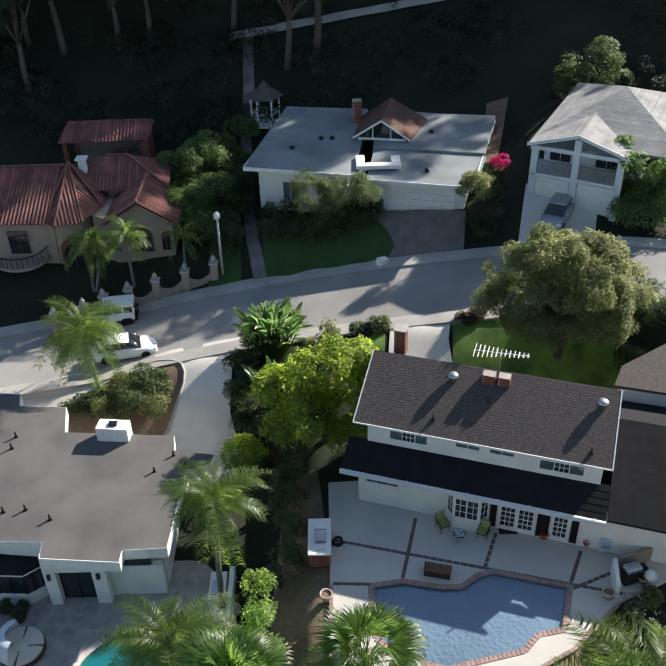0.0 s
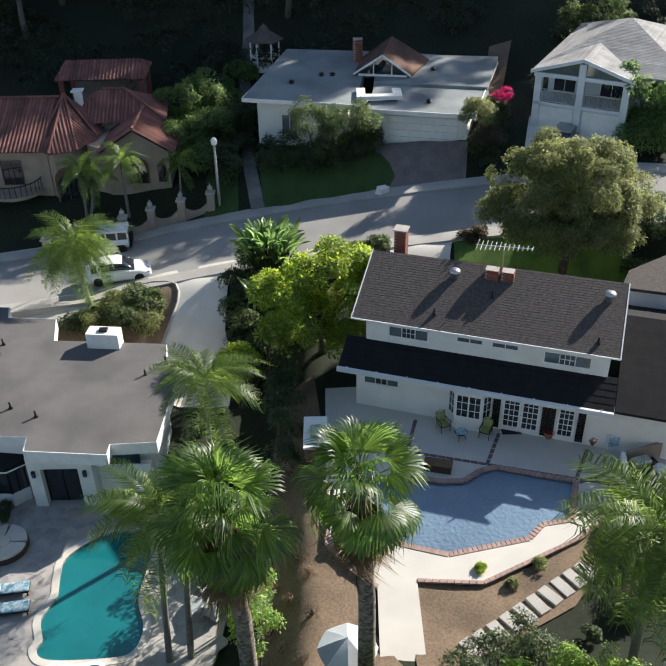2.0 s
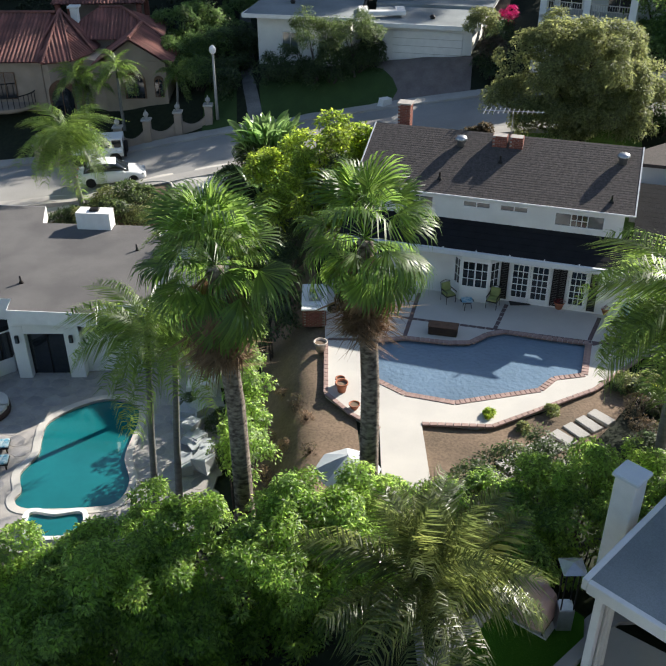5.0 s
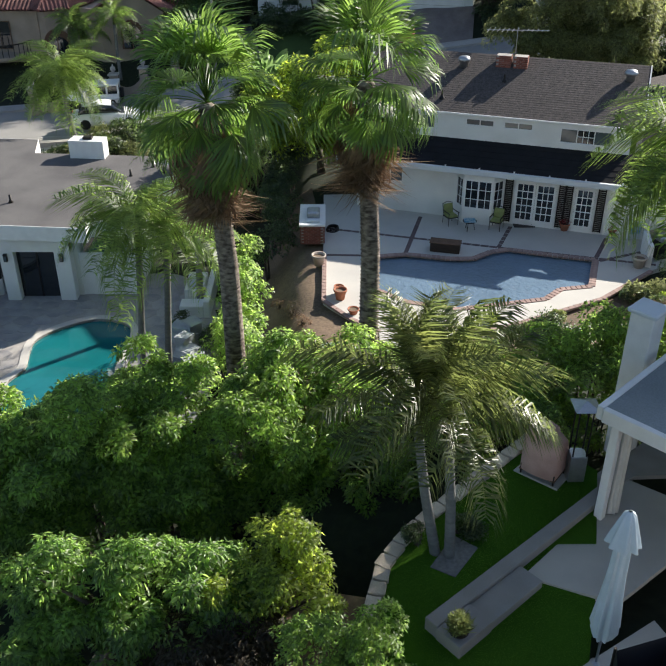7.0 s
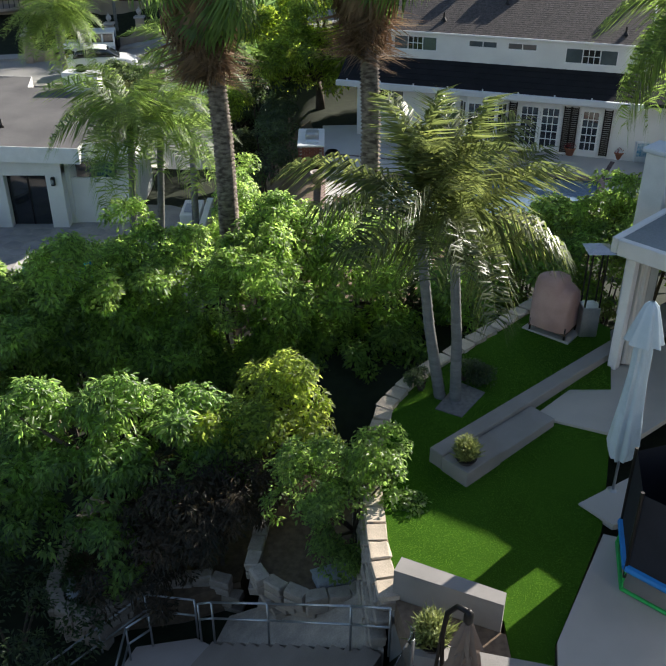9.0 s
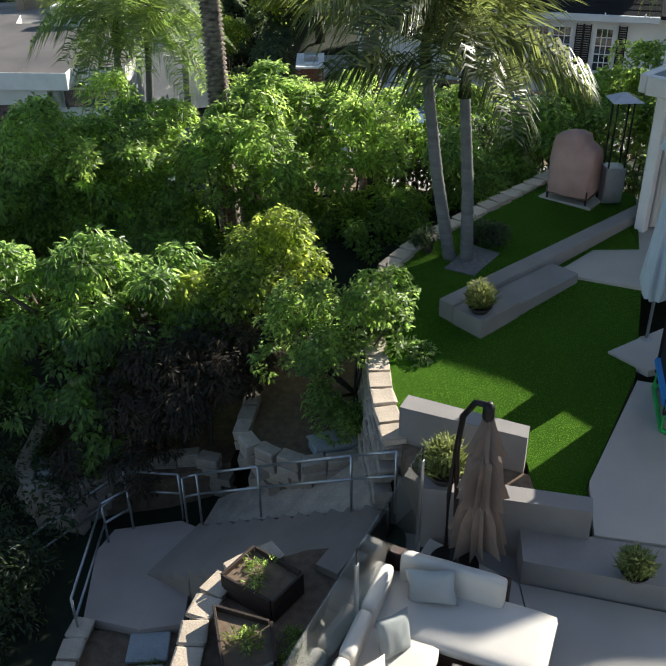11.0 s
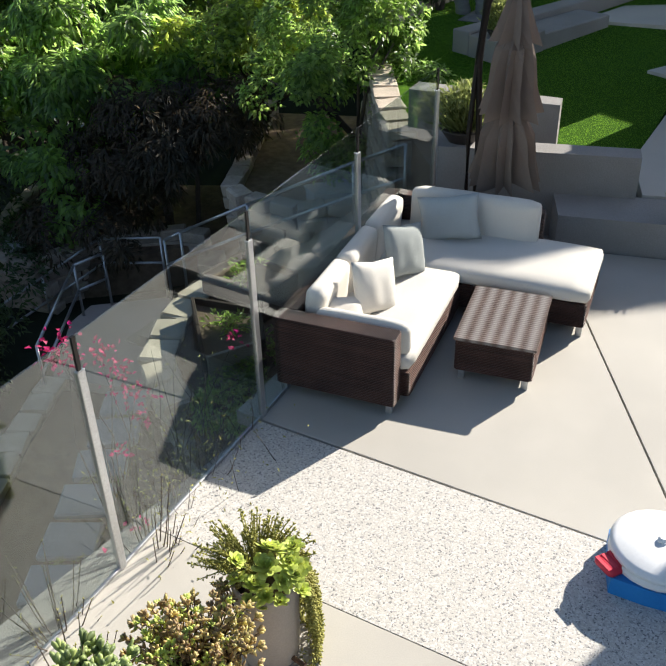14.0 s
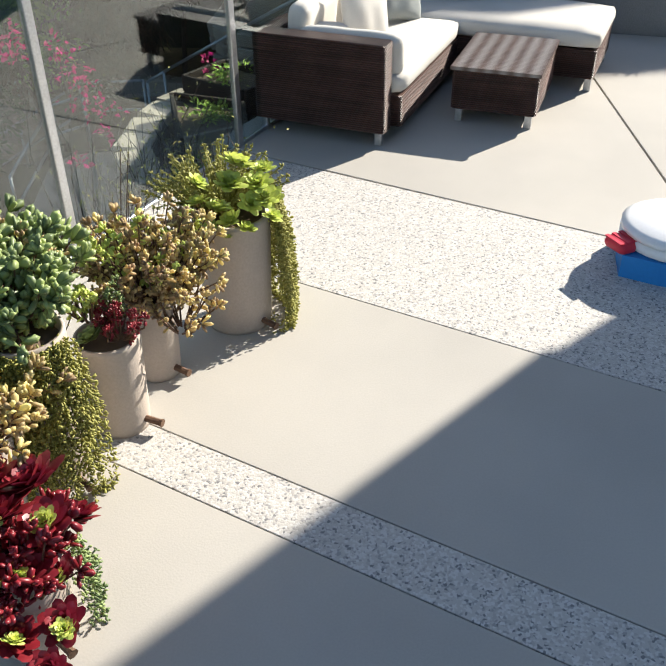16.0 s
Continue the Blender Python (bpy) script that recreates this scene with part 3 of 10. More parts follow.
def bush_mesh(name, mat, ellipsoids, per, leaf_n, clump_r, length, width, seed, droop=0.3, hollow=0.55, flat=0.8):
    rng = np.random.default_rng(seed)
    p, a, f = domes(rng, ellipsoids, per, leaf_n, clump_r, hollow)
    return leaves(name, mat, p, a, length, width, rng, droop=droop, face=f, loose=0.3)


def limbs(base, tops, radius, seed, bend=0.25, sides=7):
    """A trunk that forks into limbs."""
    rng = random.Random(seed)
    bm = bmesh.new()
    base = Vector(base)
    top = sum((Vector(t) for t in tops), Vector()) / len(tops)
    fork = base.lerp(top, 0.42)
    fork.x += rng.uniform(-bend, bend)
    fork.y += rng.uniform(-bend, bend)
    add_tube(bm, [base - Vector((0, 0, 0.3)), base.lerp(fork, 0.5) + Vector((rng.uniform(-bend, bend) * 0.4, rng.uniform(-bend, bend) * 0.4, 0)), fork], [radius * 1.25, radius, radius * 0.8], sides)
    for t in tops:
        t = Vector(t)
        mid = fork.lerp(t, 0.5) + Vector((rng.uniform(-bend, bend), rng.uniform(-bend, bend), rng.uniform(0, bend)))
        add_tube(bm, [fork, mid, t], [radius * 0.62, radius * 0.38, radius * 0.12], sides)
    return bm


def tree(name, base, crown, radius, leaf, per, leaf_n, clump_r, length, width, seed, label, bark="trunk", droop=0.3, hollow=0.5, category="tree", group=""):
    """Trunk with limbs, and a crown of leaf clumps; crown: ellipsoids relative to the base."""
    t = thing(name, base, label, category, group)
    rng = random.Random(seed)
    tops = []
    for c, r, w in crown:
        for _ in range(3 if len(crown) < 4 else 2):
            tops.append((c[0] + rng.uniform(-0.6, 0.6) * r[0], c[1] + rng.uniform(-0.6, 0.6) * r[1], c[2] + rng.uniform(0, 0.6) * r[2]))
    part("trunk", limbs((0, 0, 0), tops, radius, seed), M[bark], t, "", True)
    part("crown", bush_mesh("crown", M[leaf], crown, per, leaf_n, clump_r, length, width, seed, droop, hollow), None, t)
    return t


def shrub(name, base, ell, leaf, per, leaf_n, clump_r, length, width, seed, label, category="shrub", droop=0.2, group=""):
    t = thing(name, base, label, category, group)
    rng = random.Random(seed)
    bm = bmesh.new()
    for c, r, w in ell:
        for _ in range(3):
            add_tube(bm, [(c[0] * 0.4, c[1] * 0.4, -0.1), (c[0] + rng.uniform(-0.4, 0.4) * r[0], c[1] + rng.uniform(-0.4, 0.4) * r[1], c[2] + 0.3 * r[2])], [0.05, 0.015], 5)
    part("stem", bm, M["trunk"], t)
    part("foliage", bush_mesh("foliage", M[leaf], ell, per, leaf_n, clump_r, length, width, seed, droop), None, t)
    return t
# ---- ground, street ----
def ramp(v, a, b):
    t = np.clip((v - a) / (b - a), 0, 1)
    return t * t * (3 - 2 * t)


def street_z(x):
    return np.clip(0.55 + 0.155 * (x - 8.0), -3.3, 2.6)


def street_y(x):
    return 55.3 - np.where(x < -4, 0.0078, 0.0042) * (x + 4.0) ** 2


def fence_side(x, y):
    """How far a place lies to the west of the glass fence's line."""
    return -(x + 0.97) * 0.898 + (y - 0.06) * 0.44


def ground_z(x, y):
    x, y = np.asarray(x, float), np.asarray(y, float)
    south = street_y(x) - 3.6
    zs = street_z(x)
    lots = -2.62 + (-5.75 + 2.62) * ramp(-x, 1.2, 5.0)
    z = lots + (zs - lots) * ramp(y, 43.0, 50.5)
    # last term: unseen steep ridge added to keep sun off the slope
    north = zs + 1.9 * ramp(y, 59.0, 63.5) + 0.42 * np.maximum(y - 73.0, 0) + 0.75 * np.clip(y - 94.0, 0, 26)
    z = np.where(y > 56, north, z)
    bank = -0.6 - 2.6 * ramp(-x, 1.0, 5.0)
    z = z + (bank - z) * ramp(-y, -22.5, -15.0)
    own = -0.35 - 2.7 * ramp(fence_side(x, y), 0.1, 2.2)
    z = z + (own - z) * ramp(-y, -13.5, -9.0)
    return z + 0.0 * south


def sheet(xs, ys, zf):
    X, Y = np.meshgrid(xs, ys)
    Z = zf(X, Y)
    v = np.stack([X, Y, Z], -1).reshape(-1, 3)
    nx = len(xs)
    i = (np.arange(len(ys) - 1)[:, None] * nx + np.arange(nx - 1)).ravel()
    return v, np.stack([i, i + 1, i + nx + 1, i + nx], 1)


def rough_ground(x, y):
    out = ground_z(x, y)
    return out + 0.05 * np.sin(x * 1.7 + y * 0.6) * np.cos(y * 1.3 - x * 0.4) - 0.03


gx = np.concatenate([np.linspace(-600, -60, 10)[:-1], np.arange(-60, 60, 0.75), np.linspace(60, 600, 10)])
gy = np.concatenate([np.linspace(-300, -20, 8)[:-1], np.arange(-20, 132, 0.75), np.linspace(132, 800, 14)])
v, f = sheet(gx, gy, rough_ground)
tagged(new("ground", quick_mesh("ground", v, f, M["ground"], True)), "hillside ground of soil and leaf litter, canopy shade put into its dark colour", "ground", "", "structure")


def strip(name, xs, offsets, lift, mat, label, category):
    """A band that follows the street: offsets across it from its middle line."""
    v = []
    for x in xs:
        for o in offsets:
            v.append((x, street_y(x) + o, float(street_z(x)) + lift))
    k = len(offsets)
    f = [(i * k + j, (i + 1) * k + j, (i + 1) * k + j + 1, i * k + j + 1) for i in range(len(xs) - 1) for j in range(k - 1)]
    return tagged(new(name, quick_mesh(name, v, f, mat, False)), label, category, "", "structure")


def kerb(name, xs, near, lift):
    bm = bmesh.new()
    rows = []
    for x in xs:
        y, z = street_y(x), float(street_z(x)) + lift
        prof = ((near, -0.2), (near, 0.14), (near + math.copysign(0.16, near), 0.15), (near + math.copysign(1.3, near), 0.17), (near + math.copysign(1.3, near), -0.3))
        rows.append([bm.verts.new((x, y + o, z + h)) for o, h in prof])
    for a, b in zip(rows, rows[1:]):
        for j in range(len(a) - 1):
            bm.faces.new((a[j], b[j], b[j + 1], a[j + 1]))
    bmesh.ops.recalc_face_normals(bm, faces=bm.faces)
    return structure(name, bm, M["kerb"], "pale concrete kerb and pavement along the street", "kerb")


sx = list(np.arange(-45, 46, 1.0))
strip("road", sx, (-3.3, -1.5, 0.0, 1.5, 3.3), 0.06, M["asphalt"], "worn grey asphalt street curving between the houses", "road")
kerb("pavement", sx, 3.3, 0.06)
kerb("pavement", sx, -3.3, -0.02)


def drape(pts, lift, mat, name, label, category, step=0.5, z=None):
    """A flat outline cut from a fine grid and laid on the ground (or at z)."""
    bm = bmesh.new()
    vs = [bm.verts.new((x, y, 0)) for x, y in pts]
    bm.faces.new(vs)
    x0, x1 = min(p[0] for p in pts), max(p[0] for p in pts)
    y0, y1 = min(p[1] for p in pts), max(p[1] for p in pts)
    for k in range(1, int((x1 - x0) / step)):
        bmesh.ops.bisect_plane(bm, geom=bm.verts[:] + bm.edges[:] + bm.faces[:], plane_co=(x0 + k * step, 0, 0), plane_no=(1, 0, 0))
    for k in range(1, int((y1 - y0) / step)):
        bmesh.ops.bisect_plane(bm, geom=bm.verts[:] + bm.edges[:] + bm.faces[:], plane_co=(0, y0 + k * step, 0), plane_no=(0, 1, 0))
    for q in bm.verts:
        q.co.z = (float(rough_ground(q.co.x, q.co.y)) if z is None else z) + lift
    bmesh.ops.recalc_face_normals(bm, faces=bm.faces)
    if sum(fc.normal.z for fc in bm.faces) < 0:
        bmesh.ops.reverse_faces(bm, faces=bm.faces)
    return structure(name, bm, mat, label, category, True)


# driveways and lawns
drape([(11.7, 66.8), (12.9, 66.6), (16.0, 78.0), (14.0, 77.6)], 0.16, M["soil"], "side_yard", "bare brown soil yard beside the flat-roofed house", "soil")
drape([(3.7, 51.4), (8.0, 51.2), (7.65, 50.6), (7.3, 48.8), (7.5, 46.2), (3.2, 46.4), (3.4, 48.8)], 0.10, M["drive"], "driveway", "pale concrete driveway running down to the two-storey house", "driveway")
drape([(7.75, 50.6), (10.4, 51.0), (14.0, 50.6), (18.5, 48.0), (18, 43.2), (15.6, 41.8), (10.8, 42.6), (7.7, 45.6), (7.45, 47.4)], 0.09, M["lawn"], "lawn", "bright mown front lawn under the rounded tree", "lawn")
drape([(0.2, 49.9), (3.3, 50.8), (3.1, 48.6), (1.9, 46.6), (0.2, 47.2)], 0.09, M["lawn"], "lawn", "small bright front lawn beside the driveway", "lawn")
drape([(3.0, 64.0), (4.0, 58.9), (9.6, 58.6), (10.2, 62.4), (4.6, 63.8)], 0.12, M["pavers"], "driveway", "grey-brown paved driveway fanning out from the garage", "driveway")
drape([(-5.2, 58.9), (-2.4, 59.0), (0.3, 59.2), (2.6, 59.4), (4.2, 59.9), (4.6, 60.6), (4.3, 61.6), (3.6, 62.6), (2.2, 63.6), (-2.0, 65.2), (-5.6, 66.2), (-5.7, 63.0)], 0.14, M["lawn_shaded"], "lawn", "front lawn before the flat-roofed house, shade put into its green", "lawn")
drape([(-9.8, 59.2), (-7.2, 59.4), (-7.4, 63.0), (-7.8, 67.0), (-8.0, 72.0), (-8.8, 79.0), (-10.4, 79.0), (-10.0, 70.0)], 0.12, M["lawn_shaded"], "lawn", "narrow grass strip beside the drain, shade put into its green", "lawn")
drape([(13.4, 58.0), (18.8, 57.3), (20.5, 63.2), (15.2, 64.8)], 0.12, M["drive"], "driveway", "grey concrete driveway before the white house", "driveway")
ISLAND = [(-20.1, 46.0), (-18.9, 47.3), (-17.0, 48.7), (-15.1, 49.9), (-13.6, 50.7), (-12.4, 50.9), (-11.4, 50.7), (-10.7, 50.2), (-10.4, 49.4), (-10.4, 48.6), (-10.75, 47.5), (-11.3, 45.9), (-12.6, 44.4), (-15.0, 43.8)]
drape([(-24.0, 49.0), (-17.0, 50.9), (-11.0, 52.1), (-6.2, 52.4), (-7.1, 49.3), (-7.2, 46.7), (-6.6, 45.0), (-6.6, 41.2), (-9.6, 41.2)] + ISLAND[:3:-1] + [(-16.0, 49.35), (-18.0, 48.0), (-20.1, 46.0), (-25.0, 45.4)], 0.10, M["drive"], "driveway", "pale curved concrete driveway round a planted island", "driveway")
drape(ISLAND, 0.12, M["soil"], "planting_island", "brown soil island inside the curved driveway", "soil")
bm = bmesh.new()
add_tube(bm, [(x, y, float(rough_ground(x, y)) + 0.14) for x, y in ISLAND + ISLAND[:1]], 0.09, 6)
structure("island_kerb", bm, M["kerb"], "low concrete kerb round the planted island", "kerb", True)
drape([(-6.2, 59.4), (-5.1, 59.3), (-5.9, 63), (-6.5, 67), (-6.7, 72), (-7.3, 78), (-7.2, 85), (-7.6, 92), (-8.6, 92), (-8.3, 85), (-8.3, 78), (-7.7, 72), (-7.4, 67), (-6.9, 63)], 0.14, M["drain"], "drain_channel", "narrow concrete drain channel climbing the hillside", "drain")
drape([(-10, 91.5), (40, 91.5), (40, 92.6), (-10, 92.6)], 0.25, M["kerb"], "hill_path", "pale concrete bench path across the dark hillside", "path", 2.0)
drape([(-4.9, 16.6), (2.6, 16.6), (2.4, 20.2), (0.6, 23.4), (0.4, 27.5), (-0.5, 31.0), (-1.4, 40.0), (-3.4, 40.0), (-4.4, 23.5)], 0.06, M["soil"], "soil_bank", "bare brown soil bank beside the pool deck", "soil")
drape([(2.7, 19.6), (9.5, 23.5), (13.5, 28.2), (11.0, 27.6), (8.0, 25.6), (5.2, 24.6), (2.7, 25.4)], 0.08, M["soil"], "soil_bed", "bare brown soil bed on the slope below the pool", "soil")
# ---- house with the upper storey and the blue pool ----
HB = pose(0.72, 38.25, 0, 0, 0, -18.2)


def local(parent_matrix, name, label, category):
    ob = new(name)
    ob.matrix_world = parent_matrix
    return tagged(ob, label, category)


def gable_roof(x0, x1, y0, y1, z_eave, z_ridge, thick=0.14, course=0.0, lap=0.018, ridge=None):
    """A gable roof along x; course: the depth of its shingle courses, each one lapped over the next."""
    bm = bmesh.new()
    ym = (y0 + y1) / 2 if ridge is None else ridge
    for ya, s in ((y0, 1), (y1, -1)):
        n = max(1, int(abs(ym - ya) / course)) if course else 1
        for k in range(n):
            a, b = k / n, (k + 1) / n
            za, zb = z_eave + (z_ridge - z_eave) * a, z_eave + (z_ridge - z_eave) * b
            pa, pb = ya + (ym - ya) * a, ya + (ym - ya) * b
            up = lap if course else 0
            q = [(x0, pa, za + up), (x1, pa, za + up), (x1, pb, zb), (x0, pb, zb)]
            lo = [(x0, pa, za - thick), (x1, pa, za - thick), (x1, pb, zb - thick), (x0, pb, zb - thick)]
            vt, vl = [bm.verts.new(p) for p in q], [bm.verts.new(p) for p in lo]
            bm.faces.new(vt if s > 0 else vt[::-1])
            bm.faces.new(vl[::-1] if s > 0 else vl)
            for i, j in ((0, 1), (1, 2), (3, 0)):
                fc = (vt[j], vt[i], vl[i], vl[j])
                bm.faces.new(fc if s > 0 else fc[::-1])
    bmesh.ops.remove_doubles(bm, verts=bm.verts, dist=1e-4)
    return bm


def slope_roof(x0, x1, y0, y1, z0, z1, thick=0.12, course=0.3, lap=0.012):
    bm = bmesh.new()
    n = max(1, int(abs(y1 - y0) / course))
    for k in range(n):
        a, b = k / n, (k + 1) / n
        ya, yb, za, zb = y0 + (y1 - y0) * a, y0 + (y1 - y0) * b, z0 + (z1 - z0) * a, z0 + (z1 - z0) * b
        vt = [bm.verts.new(p) for p in ((x0, ya, za + lap), (x1, ya, za + lap), (x1, yb, zb), (x0, yb, zb))]
        vl = [bm.verts.new(p) for p in ((x0, ya, za - thick), (x1, ya, za - thick), (x1, yb, zb - thick), (x0, yb, zb - thick))]
        bm.faces.new(vt)
        bm.faces.new(vl[::-1])
        for i, j in ((0, 1), (1, 2), (3, 0)):
            bm.faces.new((vt[j], vt[i], vl[i], vl[j]))
    bmesh.ops.remove_doubles(bm, verts=bm.verts, dist=1e-4)
    return bm


def gable_end(parent, x, thick, y0, y1, z0, z_eave, z_ridge, mat):
    bm = bmesh.new()
    ym = (y0 + y1) / 2
    a = [bm.verts.new((x, *p)) for p in ((y0, z0), (y1, z0), (y1, z_eave), (ym, z_ridge), (y0, z_eave))]
    b = [bm.verts.new((x + thick, *p)) for p in ((y0, z0), (y1, z0), (y1, z_eave), (ym, z_ridge), (y0, z_eave))]
    bm.faces.new(a[::-1])
    bm.faces.new(b)
    for i in range(5):
        j = (i + 1) % 5
        bm.faces.new((a[i], a[j], b[j], b[i]))
    return part("gable_wall", bm, mat, parent)


def wall_with_holes(x0, x1, z0, z1, holes, y, thick):
    """A wall in the xz plane from y to y + thick, cut by rectangular openings (xa, xb, za, zb)."""
    bm = bmesh.new()
    xs = sorted({x0, x1, *[h[0] for h in holes], *[h[1] for h in holes]})
    zs = sorted({z0, z1, *[h[2] for h in holes], *[h[3] for h in holes]})
    solid = {}
    for i in range(len(xs) - 1):
        for j in range(len(zs) - 1):
            cx, cz = (xs[i] + xs[i + 1]) / 2, (zs[j] + zs[j + 1]) / 2
            solid[i, j] = not any(h[0] < cx < h[1] and h[2] < cz < h[3] for h in holes)
    for (i, j), s in solid.items():
        if not s:
            continue
        a, b, c, d = xs[i], xs[i + 1], zs[j], zs[j + 1]
        q = lambda *p: bm.faces.new([bm.verts.new(v) for v in p])
        q((a, y, c), (b, y, c), (b, y, d), (a, y, d))
        q((b, y + thick, c), (a, y + thick, c), (a, y + thick, d), (b, y + thick, d))
        for di, dj, p in ((-1, 0, ((a, y + thick, c), (a, y, c), (a, y, d), (a, y + thick, d))), (1, 0, ((b, y, c), (b, y + thick, c), (b, y + thick, d), (b, y, d))),
                          (0, -1, ((a, y + thick, c), (b, y + thick, c), (b, y, c), (a, y, c))), (0, 1, ((a, y, d), (b, y, d), (b, y + thick, d), (a, y + thick, d)))):
            if not solid.get((i + di, j + dj), False):
                q(*p)
    bmesh.ops.remove_doubles(bm, verts=bm.verts, dist=1e-4)
    return bm


def window(parent, x0, x1, z0, z1, y, cols, rows=1, frame_mat="white_paint", pane_mat="pane", bar=0.05, name="window", depth=0.08, label="", lites=(1, 1)):
    """A framed window in a wall's opening: frame bars, panes, and thin glazing bars (lites) in each pane."""
    w = new(name)
    w.parent = parent
    w.matrix_local = Matrix.Translation((0, y, 0))
    bm = bmesh.new()
    for a, b in ((x0, x0 + bar), (x1 - bar, x1)):
        add_box(bm, a, b, 0, depth, z0, z1)
    for a, b in ((z0, z0 + bar), (z1 - bar, z1)):
        add_box(bm, x0 + bar, x1 - bar, 0.002, depth - 0.002, a, b)
    for k in range(1, cols):
        xm = x0 + (x1 - x0) * k / cols
        add_box(bm, xm - bar * 0.4, xm + bar * 0.4, 0.004, depth - 0.004, z0 + bar, z1 - bar)
    for k in range(1, rows):
        zm = z0 + (z1 - z0) * k / rows
        add_box(bm, x0 + bar, x1 - bar, 0.006, depth - 0.006, zm - bar * 0.4, zm + bar * 0.4)
    part("frame", bm, M[frame_mat], w)
    for i in range(cols):
        for j in range(rows):
            a, b = x0 + (x1 - x0) * i / cols + bar * 0.5, x0 + (x1 - x0) * (i + 1) / cols - bar * 0.5
            c, d = z0 + (z1 - z0) * j / rows + bar * 0.5, z0 + (z1 - z0) * (j + 1) / rows - bar * 0.5
            part("pane", box(a, b, depth * 0.45, depth * 0.6, c, d), M[pane_mat if isinstance(pane_mat, str) else pane_mat[(i + j) % len(pane_mat)]], w)
            if lites != (1, 1) and (cols != 3 or i == 1):
                lb = bmesh.new()
                for k in range(1, lites[0]):
                    xm = a + (b - a) * k / lites[0]
                    add_box(lb, xm - 0.015, xm + 0.015, depth * 0.25, depth * 0.44, c, d)
                for k in range(1, lites[1]):
                    zm = c + (d - c) * k / lites[1]
                    add_box(lb, a, b, depth * 0.27, depth * 0.43, zm - 0.015, zm + 0.015)
                part("glazing_bar", lb, M[frame_mat], w)
    if label:
        w["label"] = label
    return w


def brick_stack(parent, x0, x1, y0, y1, z0, z1, rows, per, name="chimney", pieces=True):
    """A small stack of bricks in running bond round a mortar core."""
    c = part(name, box(x0 + 0.015, x1 - 0.015, y0 + 0.015, y1 - 0.015, z0, z1), M["mortar"], parent)
    h = (z1 - z0) / rows
    shared = {}
    for r in range(rows):
        za = z0 + r * h
        for sd in range(4):
            along = (x1 - x0) if sd < 2 else (y1 - y0)
            n = max(1, round(per * along))
            w = along / n
            for k in range(n):
                off = (0.5 if r % 2 else 0) * w
                a = min(k * w + off, along - w)
                key = (sd < 2, n)
                if key not in shared:
                    bmx = box(0.006, w - 0.006, 0, 0.03, 0.006, h - 0.006, 0.004) if sd < 2 else box(0, 0.03, 0.006, w - 0.006, 0.006, h - 0.006, 0.004)
                    shared[key] = mesh_of(bmx, "brick", M["brick"])
                b = new("brick", shared[key])
                b.parent = c
                b.location = (x0 + a, y0 - 0.012 if sd == 0 else y1 - 0.018, za) if sd < 2 else (x0 - 0.012 if sd == 2 else x1 - 0.018, y0 + a, za)
    return c


house = local(HB, "house", "two-storey white house with brown shingle roof and black lower roof", "house")
G0 = -2.42
up_win = ((2.0, 4.1, 1.55, 2.22, 3), (5.55, 6.9, 1.86, 2.20, 2), (7.35, 8.7, 1.86, 2.20, 2), (9.95, 12.25, 1.45, 2.15, 3))
part("upper_wall", wall_with_holes(0.8, 13.1, 1.0, 2.46, [w[:4] for w in up_win], 0.0, 0.15), M["stucco_white"], house)
for w in up_win:
    window(house, *w[:4], 0.02, w[4], pane_mat=("pane", "dark_glass", "pane") if w[4] == 3 else "pane", lites=(3, 2) if w[4] == 3 else (1, 1), label="white-framed upper window")
for gx_ in (0.8, 12.95):
    bm = bmesh.new()
    ring = [[bm.verts.new((gx_ + dx, y, z)) for y, z in ((0.16, -2.4), (6.0, -2.4), (6.0, 2.50), (4.11, 4.10), (0.16, 2.42))] for dx in (0.0, 0.15)]
    bm.faces.new(ring[0]), bm.faces.new(ring[1][::-1])
    for i in range(5):
        bm.faces.new((ring[0][i], ring[1][i], ring[1][(i + 1) % 5], ring[0][(i + 1) % 5]))
    bmesh.ops.recalc_face_normals(bm, faces=bm.faces)
    part("gable_end", bm, M["stucco_white"], house)
part("back_wall", box(0.96, 12.94, 5.85, 6.0, -2.4, 2.46), M["stucco_white"], house)
coursed("roof", gable_roof(0.0, 13.55, -0.08, 6.3, 2.46, 4.28, 0.10, 0.145, 0.006, 4.11), M["shingle"], house, "weathered brown shingle roof")
for a, b in ((0.0, 0.03), (13.52, 13.55)):
    bm = bmesh.new()
    for s0, s1 in ((-0.09, 4.10), (6.31, 4.11)):
        vs = []
        for xx in (a - 0.015, b + 0.015):
            vs.append([bm.verts.new(p) for p in ((xx, s0, 2.36), (xx, s0, 2.475), (xx, s1, 4.30), (xx, s1, 4.19))])
        bm.faces.new(vs[0][::-1]), bm.faces.new(vs[1])
        for i in range(4):
            bm.faces.new((vs[0][i], vs[0][(i + 1) % 4], vs[1][(i + 1) % 4], vs[1][i]))
    part("bargeboard", bm, M["white_paint"], house)
part("gutter", box(-0.02, 13.57, -0.16, -0.08, 2.37, 2.45, 0.015), M["white_paint"], house)
